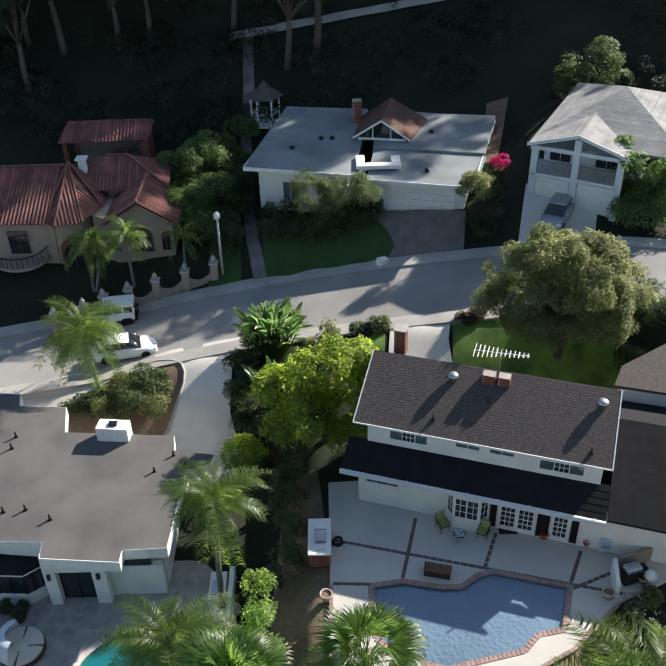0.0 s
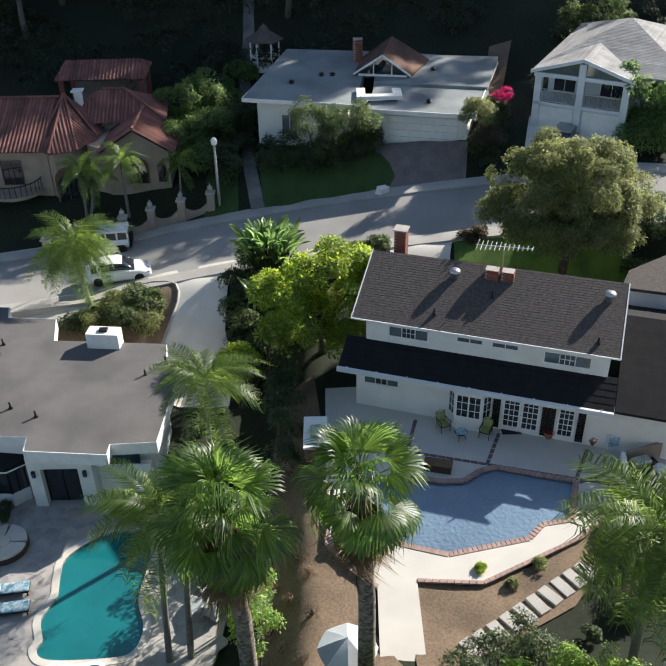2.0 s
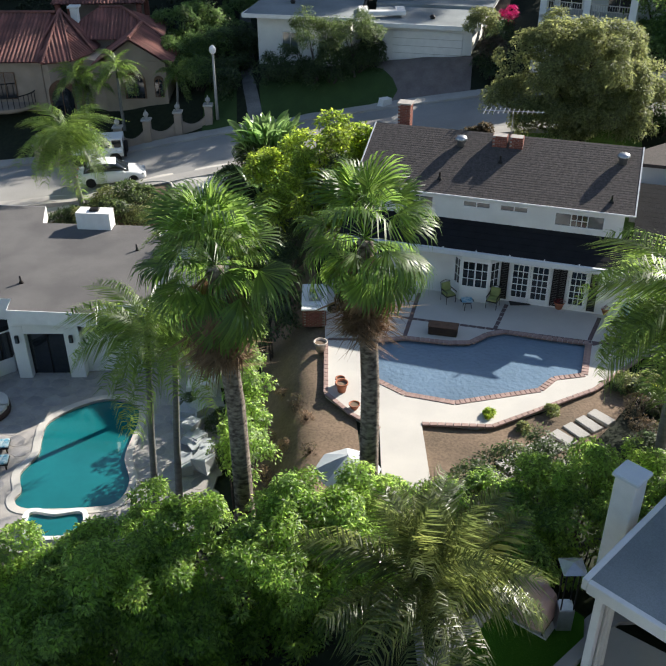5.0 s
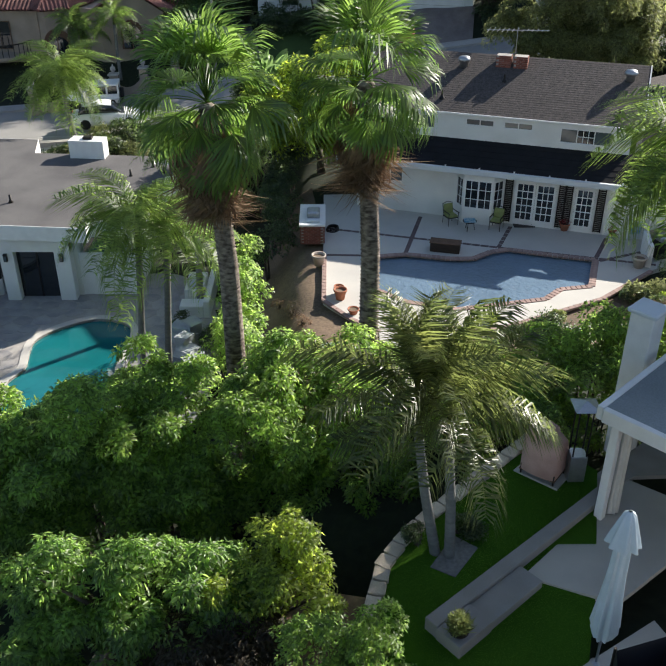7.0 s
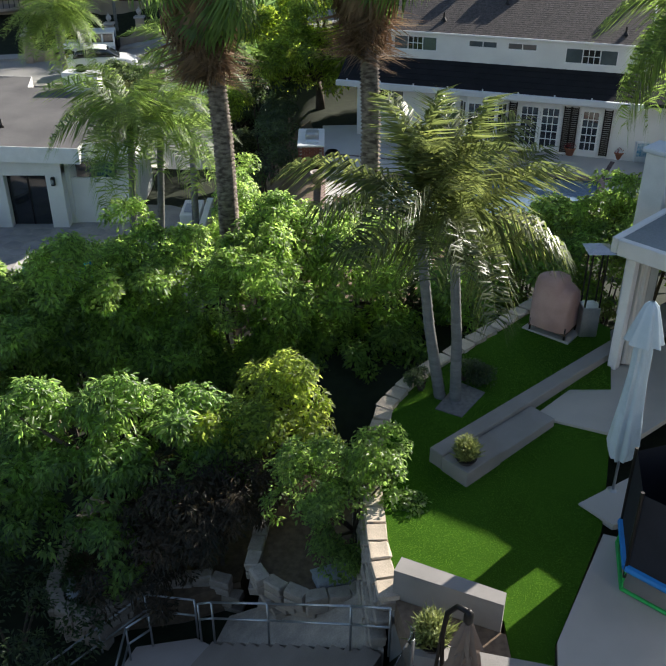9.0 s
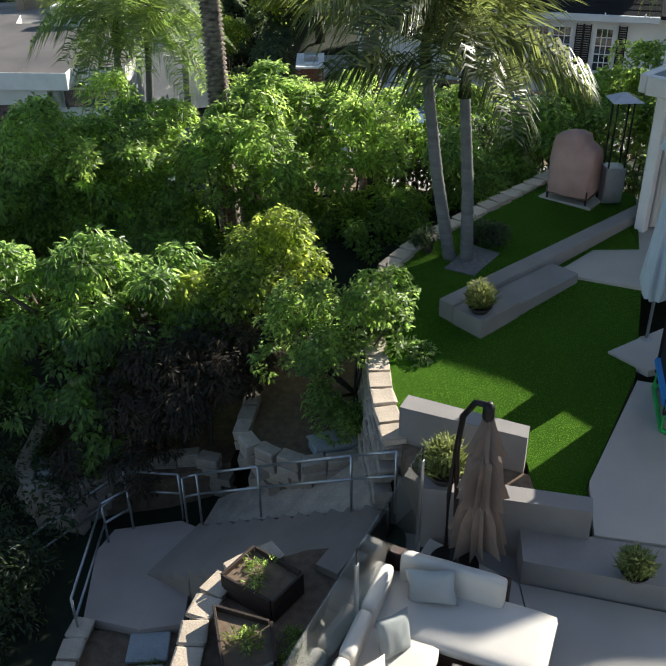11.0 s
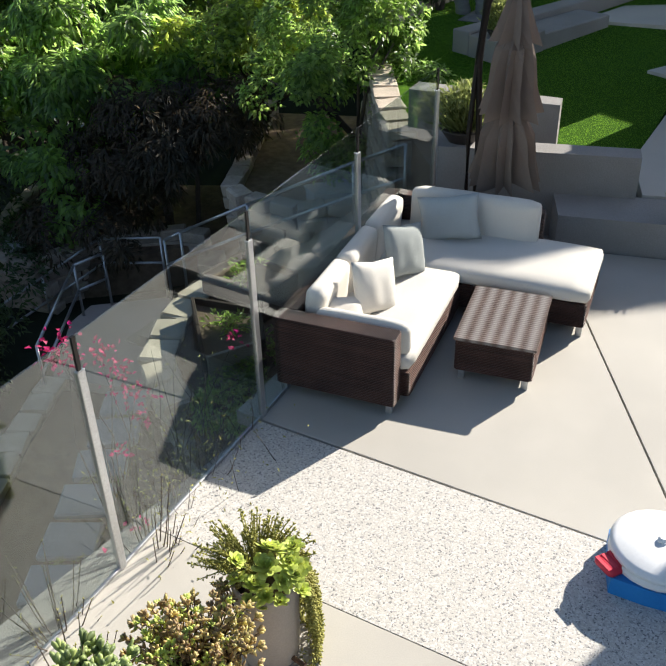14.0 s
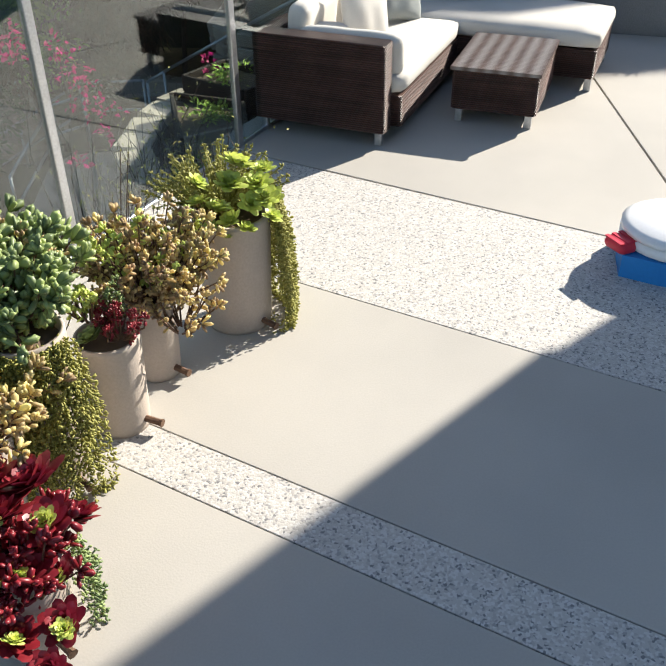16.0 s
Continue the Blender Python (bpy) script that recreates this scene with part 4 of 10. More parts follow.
# lower roof over the ground floor and the wing
coursed("lower_roof", slope_roof(-0.25, 13.6, -1.62, 0.06, 0.34, 1.22), M["shingle_black"], house, "black shingle lower roof")
coursed("wing_roof", gable_roof(13.64, 30.0, -1.55, 9.4, 0.36, 2.55, 0.14, 0.3, 0.002), M["shingle_black"], house, "black shingle wing roof")
part("lower_gutter", box(-0.3, 13.6, -1.80, -1.62, 0.08, 0.345, 0.02), M["siding"], house)
for k in range(9):
    part("gutter_bracket", box(0.2 + k * 1.6, 0.26 + k * 1.6, -1.72, -1.66, 0.346, 0.43, 0.008), M["white_paint"], house)
low_open = [(0.95, 2.85, -0.95, -0.12), (8.25, 10.25, G0 + 0.02, -0.18), (11.0, 12.0, G0 + 0.02, -0.18), (5.55, 7.75, G0 + 0.6, -0.15)]
part("lower_wall", wall_with_holes(0.7, 22.0, G0, 0.30, low_open, -1.0, 0.15), M["stucco_white"], house)
part("wing_end_wall", box(0.55, 0.69, -1.0, 0.1, G0, 0.3), M["stucco_white"], house)
window(house, *low_open[0], -0.98, 3, pane_mat=("pane", "dark_glass", "pane"), lites=(2, 2), label="white-framed ground-floor window")


def french_door(parent, x0, x1, z0, z1, y, leaves_n):
    """French doors with small panes between dark louvred shutters."""
    d = new("door")
    d.parent = parent
    d.matrix_local = Matrix.Translation((0, y, 0))
    fr = bmesh.new()
    add_box(fr, x0, x0 + 0.06, 0, 0.12, z0, z1), add_box(fr, x1 - 0.06, x1, 0, 0.12, z0, z1), add_box(fr, x0 + 0.06, x1 - 0.06, 0.002, 0.118, z1 - 0.07, z1)
    part("frame", fr, M["white_paint"], d)
    w = (x1 - x0 - 0.12) / leaves_n
    for k in range(leaves_n):
        a, b = x0 + 0.06 + k * w, x0 + 0.06 + (k + 1) * w
        lf = bmesh.new()
        add_box(lf, a + 0.005, a + 0.11, 0.03, 0.08, z0, z1 - 0.07), add_box(lf, b - 0.11, b - 0.005, 0.03, 0.08, z0, z1 - 0.07)
        add_box(lf, a + 0.11, b - 0.11, 0.032, 0.078, z0, z0 + 0.28), add_box(lf, a + 0.11, b - 0.11, 0.032, 0.078, z1 - 0.19, z1 - 0.07)
        for i in range(1, 3):
            xm = a + 0.11 + (b - a - 0.22) * i / 3
            add_box(lf, xm - 0.018, xm + 0.018, 0.034, 0.06, z0 + 0.28, z1 - 0.19)
        for i in range(1, 5):
            zm = z0 + 0.28 + (z1 - z0 - 0.47) * i / 5
            add_box(lf, a + 0.11, b - 0.11, 0.036, 0.058, zm - 0.018, zm + 0.018)
        leafp = part("door_leaf", lf, M["white_paint"], d)
        part("pane", box(a + 0.1, b - 0.1, 0.062, 0.07, z0 + 0.27, z1 - 0.18), M["dark_glass"], leafp)
    for a, b in ((x0 - 0.42, x0 - 0.05), (x1 + 0.05, x1 + 0.42)):
        sh = bmesh.new()
        add_box(sh, a, a + 0.05, -0.055, -0.01, z0 + 0.1, z1), add_box(sh, b - 0.05, b, -0.055, -0.01, z0 + 0.1, z1)
        for i in range(22):
            zz = z0 + 0.12 + i * (z1 - z0 - 0.14) / 22
            add_box(sh, a + 0.05, b - 0.05, -0.05, -0.015, zz, zz + 0.06)
        part("shutter", sh, M["black_metal"], d, "dark louvred shutter")


french_door(house, 8.25, 10.25, G0 + 0.02, -0.18, -1.02, 2)
french_door(house, 11.0, 12.0, G0 + 0.02, -0.18, -1.02, 1)
# bay window
bay = new("bay_window")
bay.parent = house
out = [(5.5, -1.0), (5.95, -1.55), (7.35, -1.55), (7.8, -1.0)]
part("bay_base", prism(out, G0, G0 + 0.72), M["stucco_white"], bay)
part("bay_head", prism(out, -0.2, 0.15), M["stucco_white"], bay)
for (ax, ay), (bx, by), n in ((out[0], out[1], 1), (out[1], out[2], 2), (out[2], out[3], 1)):
    ang = math.degrees(math.atan2(by - ay, bx - ax))
    ln = math.hypot(bx - ax, by - ay)
    w = window(bay, 0.02, ln - 0.02, G0 + 0.72, -0.2, 0, n, frame_mat="white_paint", pane_mat="dark_glass", bar=0.09, lites=(2, 3))
    w.matrix_local = pose(ax, ay, 0, 0, 0, ang)
# brick chimneys, roof vents, antenna
brick_stack(house, 0.9, 1.55, 5.3, 5.95, 3.3, 4.95, 18, 4)
part("chimney_cap", box(0.84, 1.61, 5.24, 6.01, 4.95, 5.03), M["mortar"], house)
brick_stack(house, 6.3, 7.0, 3.2, 3.75, 3.7, 4.45, 8, 4)
brick_stack(house, 7.15, 7.8, 3.2, 3.75, 3.7, 4.45, 8, 4)
for vx, vy in ((4.75, 3.1), (12.65, 3.0)):
    zr = 2.42 + 1.86 * (vy + 0.35) / 4.325
    v_ = part("roof_vent", lathe([(0.2, zr - 0.1), (0.2, zr + 0.2), (0.3, zr + 0.2), (0.31, zr + 0.3), (0.24, zr + 0.4), (0.08, zr + 0.45)], 20, vx, vy), M["galv"], house, "domed metal roof vent", True)
for vx, vy in ((4.2, 0.75), (12.4, 0.5), (6.9, 2.2)):
    zr = 2.42 + 1.86 * (vy + 0.35) / 4.325
    part("vent_pipe", lathe([(0.14, zr - 0.05), (0.05, zr + 0.1), (0.04, zr + 0.32)], 10, vx, vy), M["black_metal"], house)
ant = thing("antenna", (HB @ Vector((7.1, 4.0, 4.1)))[:], "thin metal television antenna on the roof ridge", "antenna", "", -18.2)
part("mast", tube([(0, 0, 0), (0, 0, 1.55)], 0.022, 6), M["galv"], ant)
part("boom", tube([(-1.5, 0, 1.35), (1.5, 0, 1.5)], 0.02, 6), M["alu"], ant)
for k in range(13):
    xx = -1.4 + k * 0.235
    hl = 0.62 - 0.035 * k
    part("element", tube([(xx, -hl, 1.355 + 0.05 * (xx + 1.4)), (xx, hl, 1.355 + 0.05 * (xx + 1.4))], 0.012, 5), M["alu"], ant)
# pool deck, pool, kerbs
DK = -2.42
deck_pts = [(-0.75, 38.5), (-0.75, 27.0), (0.3, 25.6), (1.4, 24.6), (1.3, 20.5), (3.1, 20.5), (3.1, 24.9), (5.9, 24.7), (10.6, 27.2), (13.4, 29.7), (17.5, 31.6), (17.0, 33.2), (1.0, 38.6)]
pool_pts = [(1.3, 31.1), (3.0, 31.35), (4.9, 30.9), (5.9, 30.9), (6.8, 31.6), (7.6, 31.85), (9.5, 31.25), (11.3, 30.75), (10.45, 28.2), (9.1, 27.95), (8.3, 27.1), (4.6, 26.25), (2.6, 26.9), (1.4, 28.0)]


def ring_deck(outer, inner, z, thick):
    bm = bmesh.new()
    ov = [bm.verts.new((*p, z)) for p in outer]
    iv = [bm.verts.new((*p, z)) for p in inner]
    es = [bm.edges.new((a, b)) for l_ in (ov, iv) for a, b in zip(l_, l_[1:] + l_[:1])]
    bmesh.ops.triangle_fill(bm, edges=es, use_beauty=True)
    for fc in bm.faces:
        if fc.normal.z < 0:
            fc.normal_flip()
    for l_ in (ov, iv):
        low = [bm.verts.new((q.co.x, q.co.y, z - thick)) for q in l_]
        for i in range(len(l_)):
            j = (i + 1) % len(l_)
            bm.faces.new((l_[i], l_[j], low[j], low[i]))
    return bm


structure("pool_deck", ring_deck(deck_pts, pool_pts, DK, 0.5), M["deck"], "grey concrete pool deck with brick bands", "deck")
structure("water", prism(pool_pts, DK - 1.0, DK - 0.13), M["water_blue"], "rippled blue pool water in shade and sun", "water")


def kerb_bricks(name, pts, z, w, size, label, closed=True, mat="brick"):
    """A row of bricks laid along a line, one object each on one mesh."""
    t = thing(name, (*pts[0], z), label, "kerb")
    me = mesh_of(box(-size / 2 + 0.008, size / 2 - 0.008, -w / 2, w / 2, -0.06, 0.028, 0.01), "brick", M[mat])
    seg = list(zip(pts, pts[1:] + pts[:1])) if closed else list(zip(pts, pts[1:]))
    for (ax, ay), (bx, by) in seg:
        ln = math.hypot(bx - ax, by - ay)
        n = max(1, round(ln / size))
        for k in range(n):
            u = (k + 0.5) / n
            b = new("brick", me)
            b.parent = t
            b.matrix_local = pose(ax + (bx - ax) * u - pts[0][0], ay + (by - ay) * u - pts[0][1], 0, 0, 0, math.degrees(math.atan2(by - ay, bx - ax)))
    return t


kerb_bricks("pool_coping", pool_pts, DK + 0.0, 0.30, 0.22, "red-brown brick coping round the pool", mat="coping")
for a, b in (((-0.6, 34.2), (13.8, 30.2)), ((2.95, 31.5), (4.0, 35.6)), ((7.2, 32.0), (8.2, 34.4)), ((11.4, 31.0), (12.4, 33.0)), ((-0.6, 31.3), (1.3, 31.2)), ((11.4, 30.6), (15.2, 32.2))):
    kerb_bricks("brick_band", [a, b], DK - 0.02, 0.20, 0.4, "flat dark-red brick band set in the pool deck", False, "band")
kerb_bricks("deck_edge", [(-0.7, 31.2), (-0.72, 27.0), (0.3, 25.55), (1.4, 24.55)], DK + 0.02, 0.2, 0.3, "brick edge along the sunlit deck", False, "coping")
kerb_bricks("deck_edge", [(3.1, 24.85), (5.9, 24.65), (10.6, 27.1), (13.4, 29.6)], DK + 0.02, 0.2, 0.3, "brick edge above the soil bed", False, "coping")

# ---- house with the grey flat roof and the teal pool ----
hA = local(Matrix.Identity(4), "house", "low white house with a wide grey flat roof", "house")
roofA = [(-26, 46.9), (-20.5, 46.4), (-20.2, 45.2), (-17.2, 44.9), (-16.7, 42.5), (-10.0, 41.9), (-9.8, 40.6), (-7.4, 40.1), (-7.6, 39.4), (-8.9, 38.9), (-9.2, 33.2), (-11.5, 33.1), (-11.5, 32.3), (-15.7, 32.7), (-15.8, 33.8), (-26, 34.4)]
part("roof", prism(roofA, -2.25, lambda x, y: -1.98 + 0.012 * (41 - abs(y - 39))), M["roof_grey"], hA, "grey mineral-felt flat roof")


def offset_loop(pts, d):
    out_ = []
    n = len(pts)
    for i in range(n):
        a, b, c = Vector(pts[i - 1]), Vector(pts[i]), Vector(pts[(i + 1) % n])
        e1, e2 = (b - a).normalized(), (c - b).normalized()
        n1, n2 = Vector((e1.y, -e1.x)), Vector((e2.y, -e2.x))
        k = (n1 + n2) / max(0.3, 1 + n1.dot(n2))
        out_.append(tuple(b + k * d))
    return out_


for (ax, ay), (bx, by) in zip(roofA, roofA[1:] + roofA[:1]):
    ln, an = math.hypot(bx - ax, by - ay), math.degrees(math.atan2(by - ay, bx - ax))
    e = part("roof_edge", box(-0.02, ln + 0.02, -0.03, 0.03, -0.28, 0.44, 0.01), M["white_paint"], hA)
    e.matrix_local = pose(ax, ay, -2.0, 0, 0, an)
wallsA = [(-25.5, 46.3), (-20.9, 45.9), (-17.6, 44.4), (-17.1, 42.0), (-10.4, 41.4), (-9.7, 38.9), (-9.7, 34.2), (-12.2, 33.8), (-12.4, 33.5), (-25.5, 34.8)]
part("wall", prism(wallsA, -5.7, -2.26), M["stucco_white"], hA)
# ---- flat-roofed house across the street ----
hC = local(Matrix.Identity(4), "house", "single-storey white house with pale flat roof and gabled skylight", "house")
part("roof", prism([(-7.0, 66.3), (-3.9, 78.6), (3.4, 77.5), (1.7, 64.2)], 4.72, lambda x, y: 4.95 + 0.03 * (y - 66)), M["roof_pale"], hC, "pale grey flat roof")
part("garage_roof", prism([(2.6, 63.9), (3.5, 69.3), (12.4, 67.4), (10.5, 62.0)], 4.5, lambda x, y: 4.72 + 0.03 * (y - 64)), M["roof_pale"], hC, "pale grey flat roof")
part("rear_roof", prism([(3.42, 69.5), (4.6, 77.3), (9.8, 75.9), (14.4, 75.2), (12.3, 67.6)], 4.72, lambda x, y: 4.98 + 0.03 * (y - 66)), M["roof_pale"], hC, "pale grey flat roof")
part("wall", prism([(-5.9, 67.0), (-3.2, 77.9), (3.0, 76.9), (1.2, 65.3)], 1.0, 4.71), M["stucco_white"], hC)
part("garage_wall", prism([(3.3, 64.4), (4.2, 69.0), (11.6, 67.3), (10.1, 62.7)], 1.5, 4.49), M["stucco_white"], hC)
part("rear_wall", prism([(3.4, 69.4), (4.4, 76.7), (9.6, 75.4), (13.6, 74.6), (11.8, 67.5)], 1.5, 4.71), M["stucco_white"], hC)
ga = math.degrees(math.atan2(62.7 - 64.4, 10.1 - 3.3))
gd = part("garage_door", box(0, 5.2, -0.05, 0.02, 0, 2.15, 0.02), M["white_paint"], hC, "white sectional garage door")
gd.matrix_local = pose(4.4, 64.12, 2.0, 0, 0, ga)
for k in range(1, 4):
    pn = part("panel_joint", box(0.02, 5.18, -0.062, -0.05, k * 0.54 - 0.012, k * 0.54 + 0.012), M["kerb"], gd)
for (ax, ay), (bx, by), z in (((-7.0, 66.3), (1.7, 64.2), 4.72), ((2.6, 63.9), (10.5, 62.0), 4.5), ((10.5, 62.0), (14.4, 75.2), 4.6), ((1.7, 64.2), (3.2, 66.6), 4.72), ((-7.0, 66.3), (-3.9, 78.6), 4.74)):
    e = part("fascia", box(0, math.hypot(bx - ax, by - ay), -0.06, 0.03, -0.05, 0.26, 0.01), M["white_paint"], hC)
    e.matrix_local = pose(ax, ay, z, 0, 0, math.degrees(math.atan2(by - ay, bx - ax)))
# gabled skylight with a glazed front
sk = new("skylight")
sk.parent = hC
sk.matrix_local = pose(1.95, 71.2, 5.15, 0, 0, -11)
bm = bmesh.new()
for s in (-1, 1):
    q = [(2.3, -0.35, 1.75), (2.3 + s * 2.35, -0.35, 0.2), (2.3 + s * (3.4 if s > 0 else 2.4), 4.6, 0.15), (2.5, 4.2, 2.1)]
    vt, vl = [bm.verts.new(p) for p in q], [bm.verts.new((p[0], p[1], p[2] - 0.14)) for p in q]
    bm.faces.new(vt if s < 0 else vt[::-1]), bm.faces.new(vl[::-1] if s < 0 else vl)
    for i in range(4):
        j = (i + 1) % 4
        bm.faces.new((vt[j], vt[i], vl[i], vl[j]))
bmesh.ops.recalc_face_normals(bm, faces=bm.faces)
part("skylight_roof", bm, M["shingle_red"], sk, "brown shingle gable")
bm = bmesh.new()
for y_ in (0.0, 3.9):
    a = [bm.verts.new(p) for p in ((0.3, y_, -0.2), (4.3, y_, -0.2), (4.3, y_, 0.2), (2.3, y_, 1.52), (0.3, y_, 0.2))]
    bm.faces.new(a)
part("skylight_wall", bm, M["dark_glass"], sk)
bm = bmesh.new()
for s in (-1, 1):
    add_tube(bm, [(2.3, -0.37, 1.7), (2.3 + s * 2.35, -0.37, 0.15)], 0.09, 4)
    add_tube(bm, [(2.3 + s * 0.75, -0.06, 0.1), (2.3 + s * 0.75, -0.06, 1.1)], 0.06, 4)
add_box(bm, 0.3, 4.3, -0.12, 0.0, -0.05, 0.12)
part("skylight_frame", bm, M["white_paint"], sk)
brick_stack(hC, 1.9, 2.7, 74.4, 75.2, 4.8, 7.1, 22, 3)
# white beam over the entry court
for i, (a, b, y0_, y1_) in enumerate(((1.9, 5.4, 65.2, 65.9), (1.9, 2.6, 65.9, 67.4), (4.7, 5.4, 65.9, 67.2))):
    part("entry_beam", box(a, b, y0_, y1_, 4.95, 5.25, 0.02), M["white_paint"], hC)
for k, wx in enumerate((-4.0, -1.2)):
    w = window(hC, 0, 1.3, 2.0, 3.6, 0, 2)
    w.matrix_local = pose(wx, 66.52 - 0.24 * (wx + 5.9) + 0.30, 0, 0, 0, -13.5)
for vx, vy, vz in ((-0.8, 71.2, 5.1), (0.1, 71.2, 5.1), (-3.2, 69.5, 5.05), (7.4, 65.0, 4.75), (8.5, 72, 5.1)):
    part("roof_vent", lathe([(0.18, vz - 0.1), (0.18, vz + 0.12), (0.26, vz + 0.16), (0.1, vz + 0.28)], 12, vx, vy), M["black_metal"], hC)
# garden pavilion behind it
gz = thing("gazebo", (-6.0, 80.5, float(ground_z(-6, 80.5))), "white wooden garden gazebo with a shingled hexagonal roof", "gazebo")
for k in range(6):
    a = math.radians(60 * k)
    part("post", box(1.3 * math.cos(a) - 0.07, 1.3 * math.cos(a) + 0.07, 1.3 * math.sin(a) - 0.07, 1.3 * math.sin(a) + 0.07, 0, 2.3), M["white_paint"], gz)
part("roof", lathe([(1.75, 2.25), (1.75, 2.35), (0.5, 3.1), (0.42, 3.3), (0.02, 3.7)], 6), M["shingle"], gz)
part("floor", lathe([(1.5, -0.4), (1.5, 0.12)], 6), M["white_paint"], gz)
part("rail", lathe([(1.33, 0.75), (1.37, 0.75), (1.37, 0.83), (1.33, 0.83)], 6), M["white_paint"], gz)

# ---- white two-storey house across the street ----
hD = local(pose(15.42, 64.07, 0.5, 0, 0, -28), "house", "white two-storey house with a pale shingle roof and twin garages", "house")
GD = 2.5
part("wall", box(0.4, 10.4, 1.4, 12.4, GD - 1, 7.3), M["siding"], hD)


def thick_faces(polys, thick=0.2):
    """Roof slopes: flat polygons with a thickness below each."""
    bm = bmesh.new()
    for q in polys:
        vt, vl = [bm.verts.new(p) for p in q], [bm.verts.new((p[0], p[1], p[2] - thick)) for p in q]
        bm.faces.new(vt), bm.faces.new(vl[::-1])
        for a in range(len(q)):
            b = (a + 1) % len(q)
            bm.faces.new((vt[b], vt[a], vl[a], vl[b]))
    bmesh.ops.recalc_face_normals(bm, faces=bm.faces)
    return bm


def slope_courses(a, b, c, d, n, lift=0.01):
    """A slope between the eave a-b and the top d-c, split into n lapped shingle courses."""
    a, b, c, d = (Vector(p) for p in (a, b, c, d))
    out = []
    for k in range(n):
        u, w = k / n, (k + 1) / n
        up = Vector((0, 0, lift))
        out.append([tuple(p) for p in (a.lerp(d, u) + up, b.lerp(c, u) + up, b.lerp(c, w), a.lerp(d, w))])
    return out


EV, PK = 7.26, (4.8, 7.2, 9.5)
corner = [(-0.2, -0.1, EV), (11.0, -0.1, EV), (11.0, 13.2, EV), (-0.2, 13.2, EV)]
slopes = []
for k in range(4):
    slopes += slope_courses(corner[k], corner[(k + 1) % 4], PK, PK, 40)
coursed("roof", thick_faces(slopes, 0.15), M["shingle_pale"], hD, "pale weathered shingle hip roof")
slopes = slope_courses((-0.22, 3.6, EV), (-0.22, -1.33, EV), (3.4, -1.33, 8.38), (3.4, 3.6, 8.38), 20) + slope_courses((7.02, -1.33, EV), (7.02, 3.6, EV), (3.4, 3.6, 8.38), (3.4, -1.33, 8.38), 20)
coursed("porch_roof", thick_faces(slopes, 0.15), M["shingle_pale"], hD, "pale shingle porch gable")
for sx_, xe in ((-1, -0.3), (1, 7.1)):
    part("bargeboard", thick_faces([[(3.4, -1.42, 8.42), (xe, -1.42, EV + 0.02), (xe, -1.34, EV + 0.02), (3.4, -1.34, 8.42)]], 0.26), M["siding"], hD)
bm = bmesh.new()
bm.faces.new([bm.verts.new(p) for p in ((0.2, -1.1, 7.13), (6.6, -1.1, 7.13), (3.4, -1.1, 8.1))])
part("porch_gable", bm, M["pane"], hD, "glazed triangle under the gable")
for px_ in (0.05, 3.15, 6.35):
    part("pier", box(px_, px_ + 0.5, -1.3, -0.8, GD - 0.5, 7.08 if px_ != 3.15 else 8.0, 0.02), M["siding"], hD)
part("porch_beam", box(-0.05, 6.95, -1.28, -0.86, 6.80, 7.1, 0.02), M["siding"], hD)
part("balcony", box(0.1, 6.6, -1.3, 1.4, 4.75, 4.98, 0.02), M["siding"], hD)
part("lower_front", box(0.1, 6.6, -1.0, 1.4, GD - 0.5, 4.75), M["siding"], hD)
for px_ in (0.45, 3.75):
    d_ = part("garage_door", box(px_, px_ + 2.6, -1.06, -1.0, GD, GD + 2.1, 0.01), M["white_paint"], hD, "white garage door")
for px_ in (0.12, 3.62):
    bm = bmesh.new()
    add_box(bm, px_, px_ + 2.95, -1.28, -1.22, 5.9, 5.96)
    add_box(bm, px_, px_ + 2.95, -1.28, -1.22, 5.05, 5.1)
    for k in range(18):
        add_box(bm, px_ + k * 0.17, px_ + k * 0.17 + 0.03, -1.27, -1.23, 5.1, 5.9)
    part("railing", bm, M["galv"], hD)
for px_ in (0.8, 4.3):
    window(hD, px_, px_ + 1.7, 4.99, 6.9, 1.36, 2, pane_mat="dark_glass", label="dark sliding balcony door")
window(hD, 7.6, 9.8, 5.2, 6.6, 1.36, 3)

# ---- red tile house across the street ----
hE = local(Matrix.Identity(4), "house", "tan stucco villa with red clay tile hip roofs", "house")


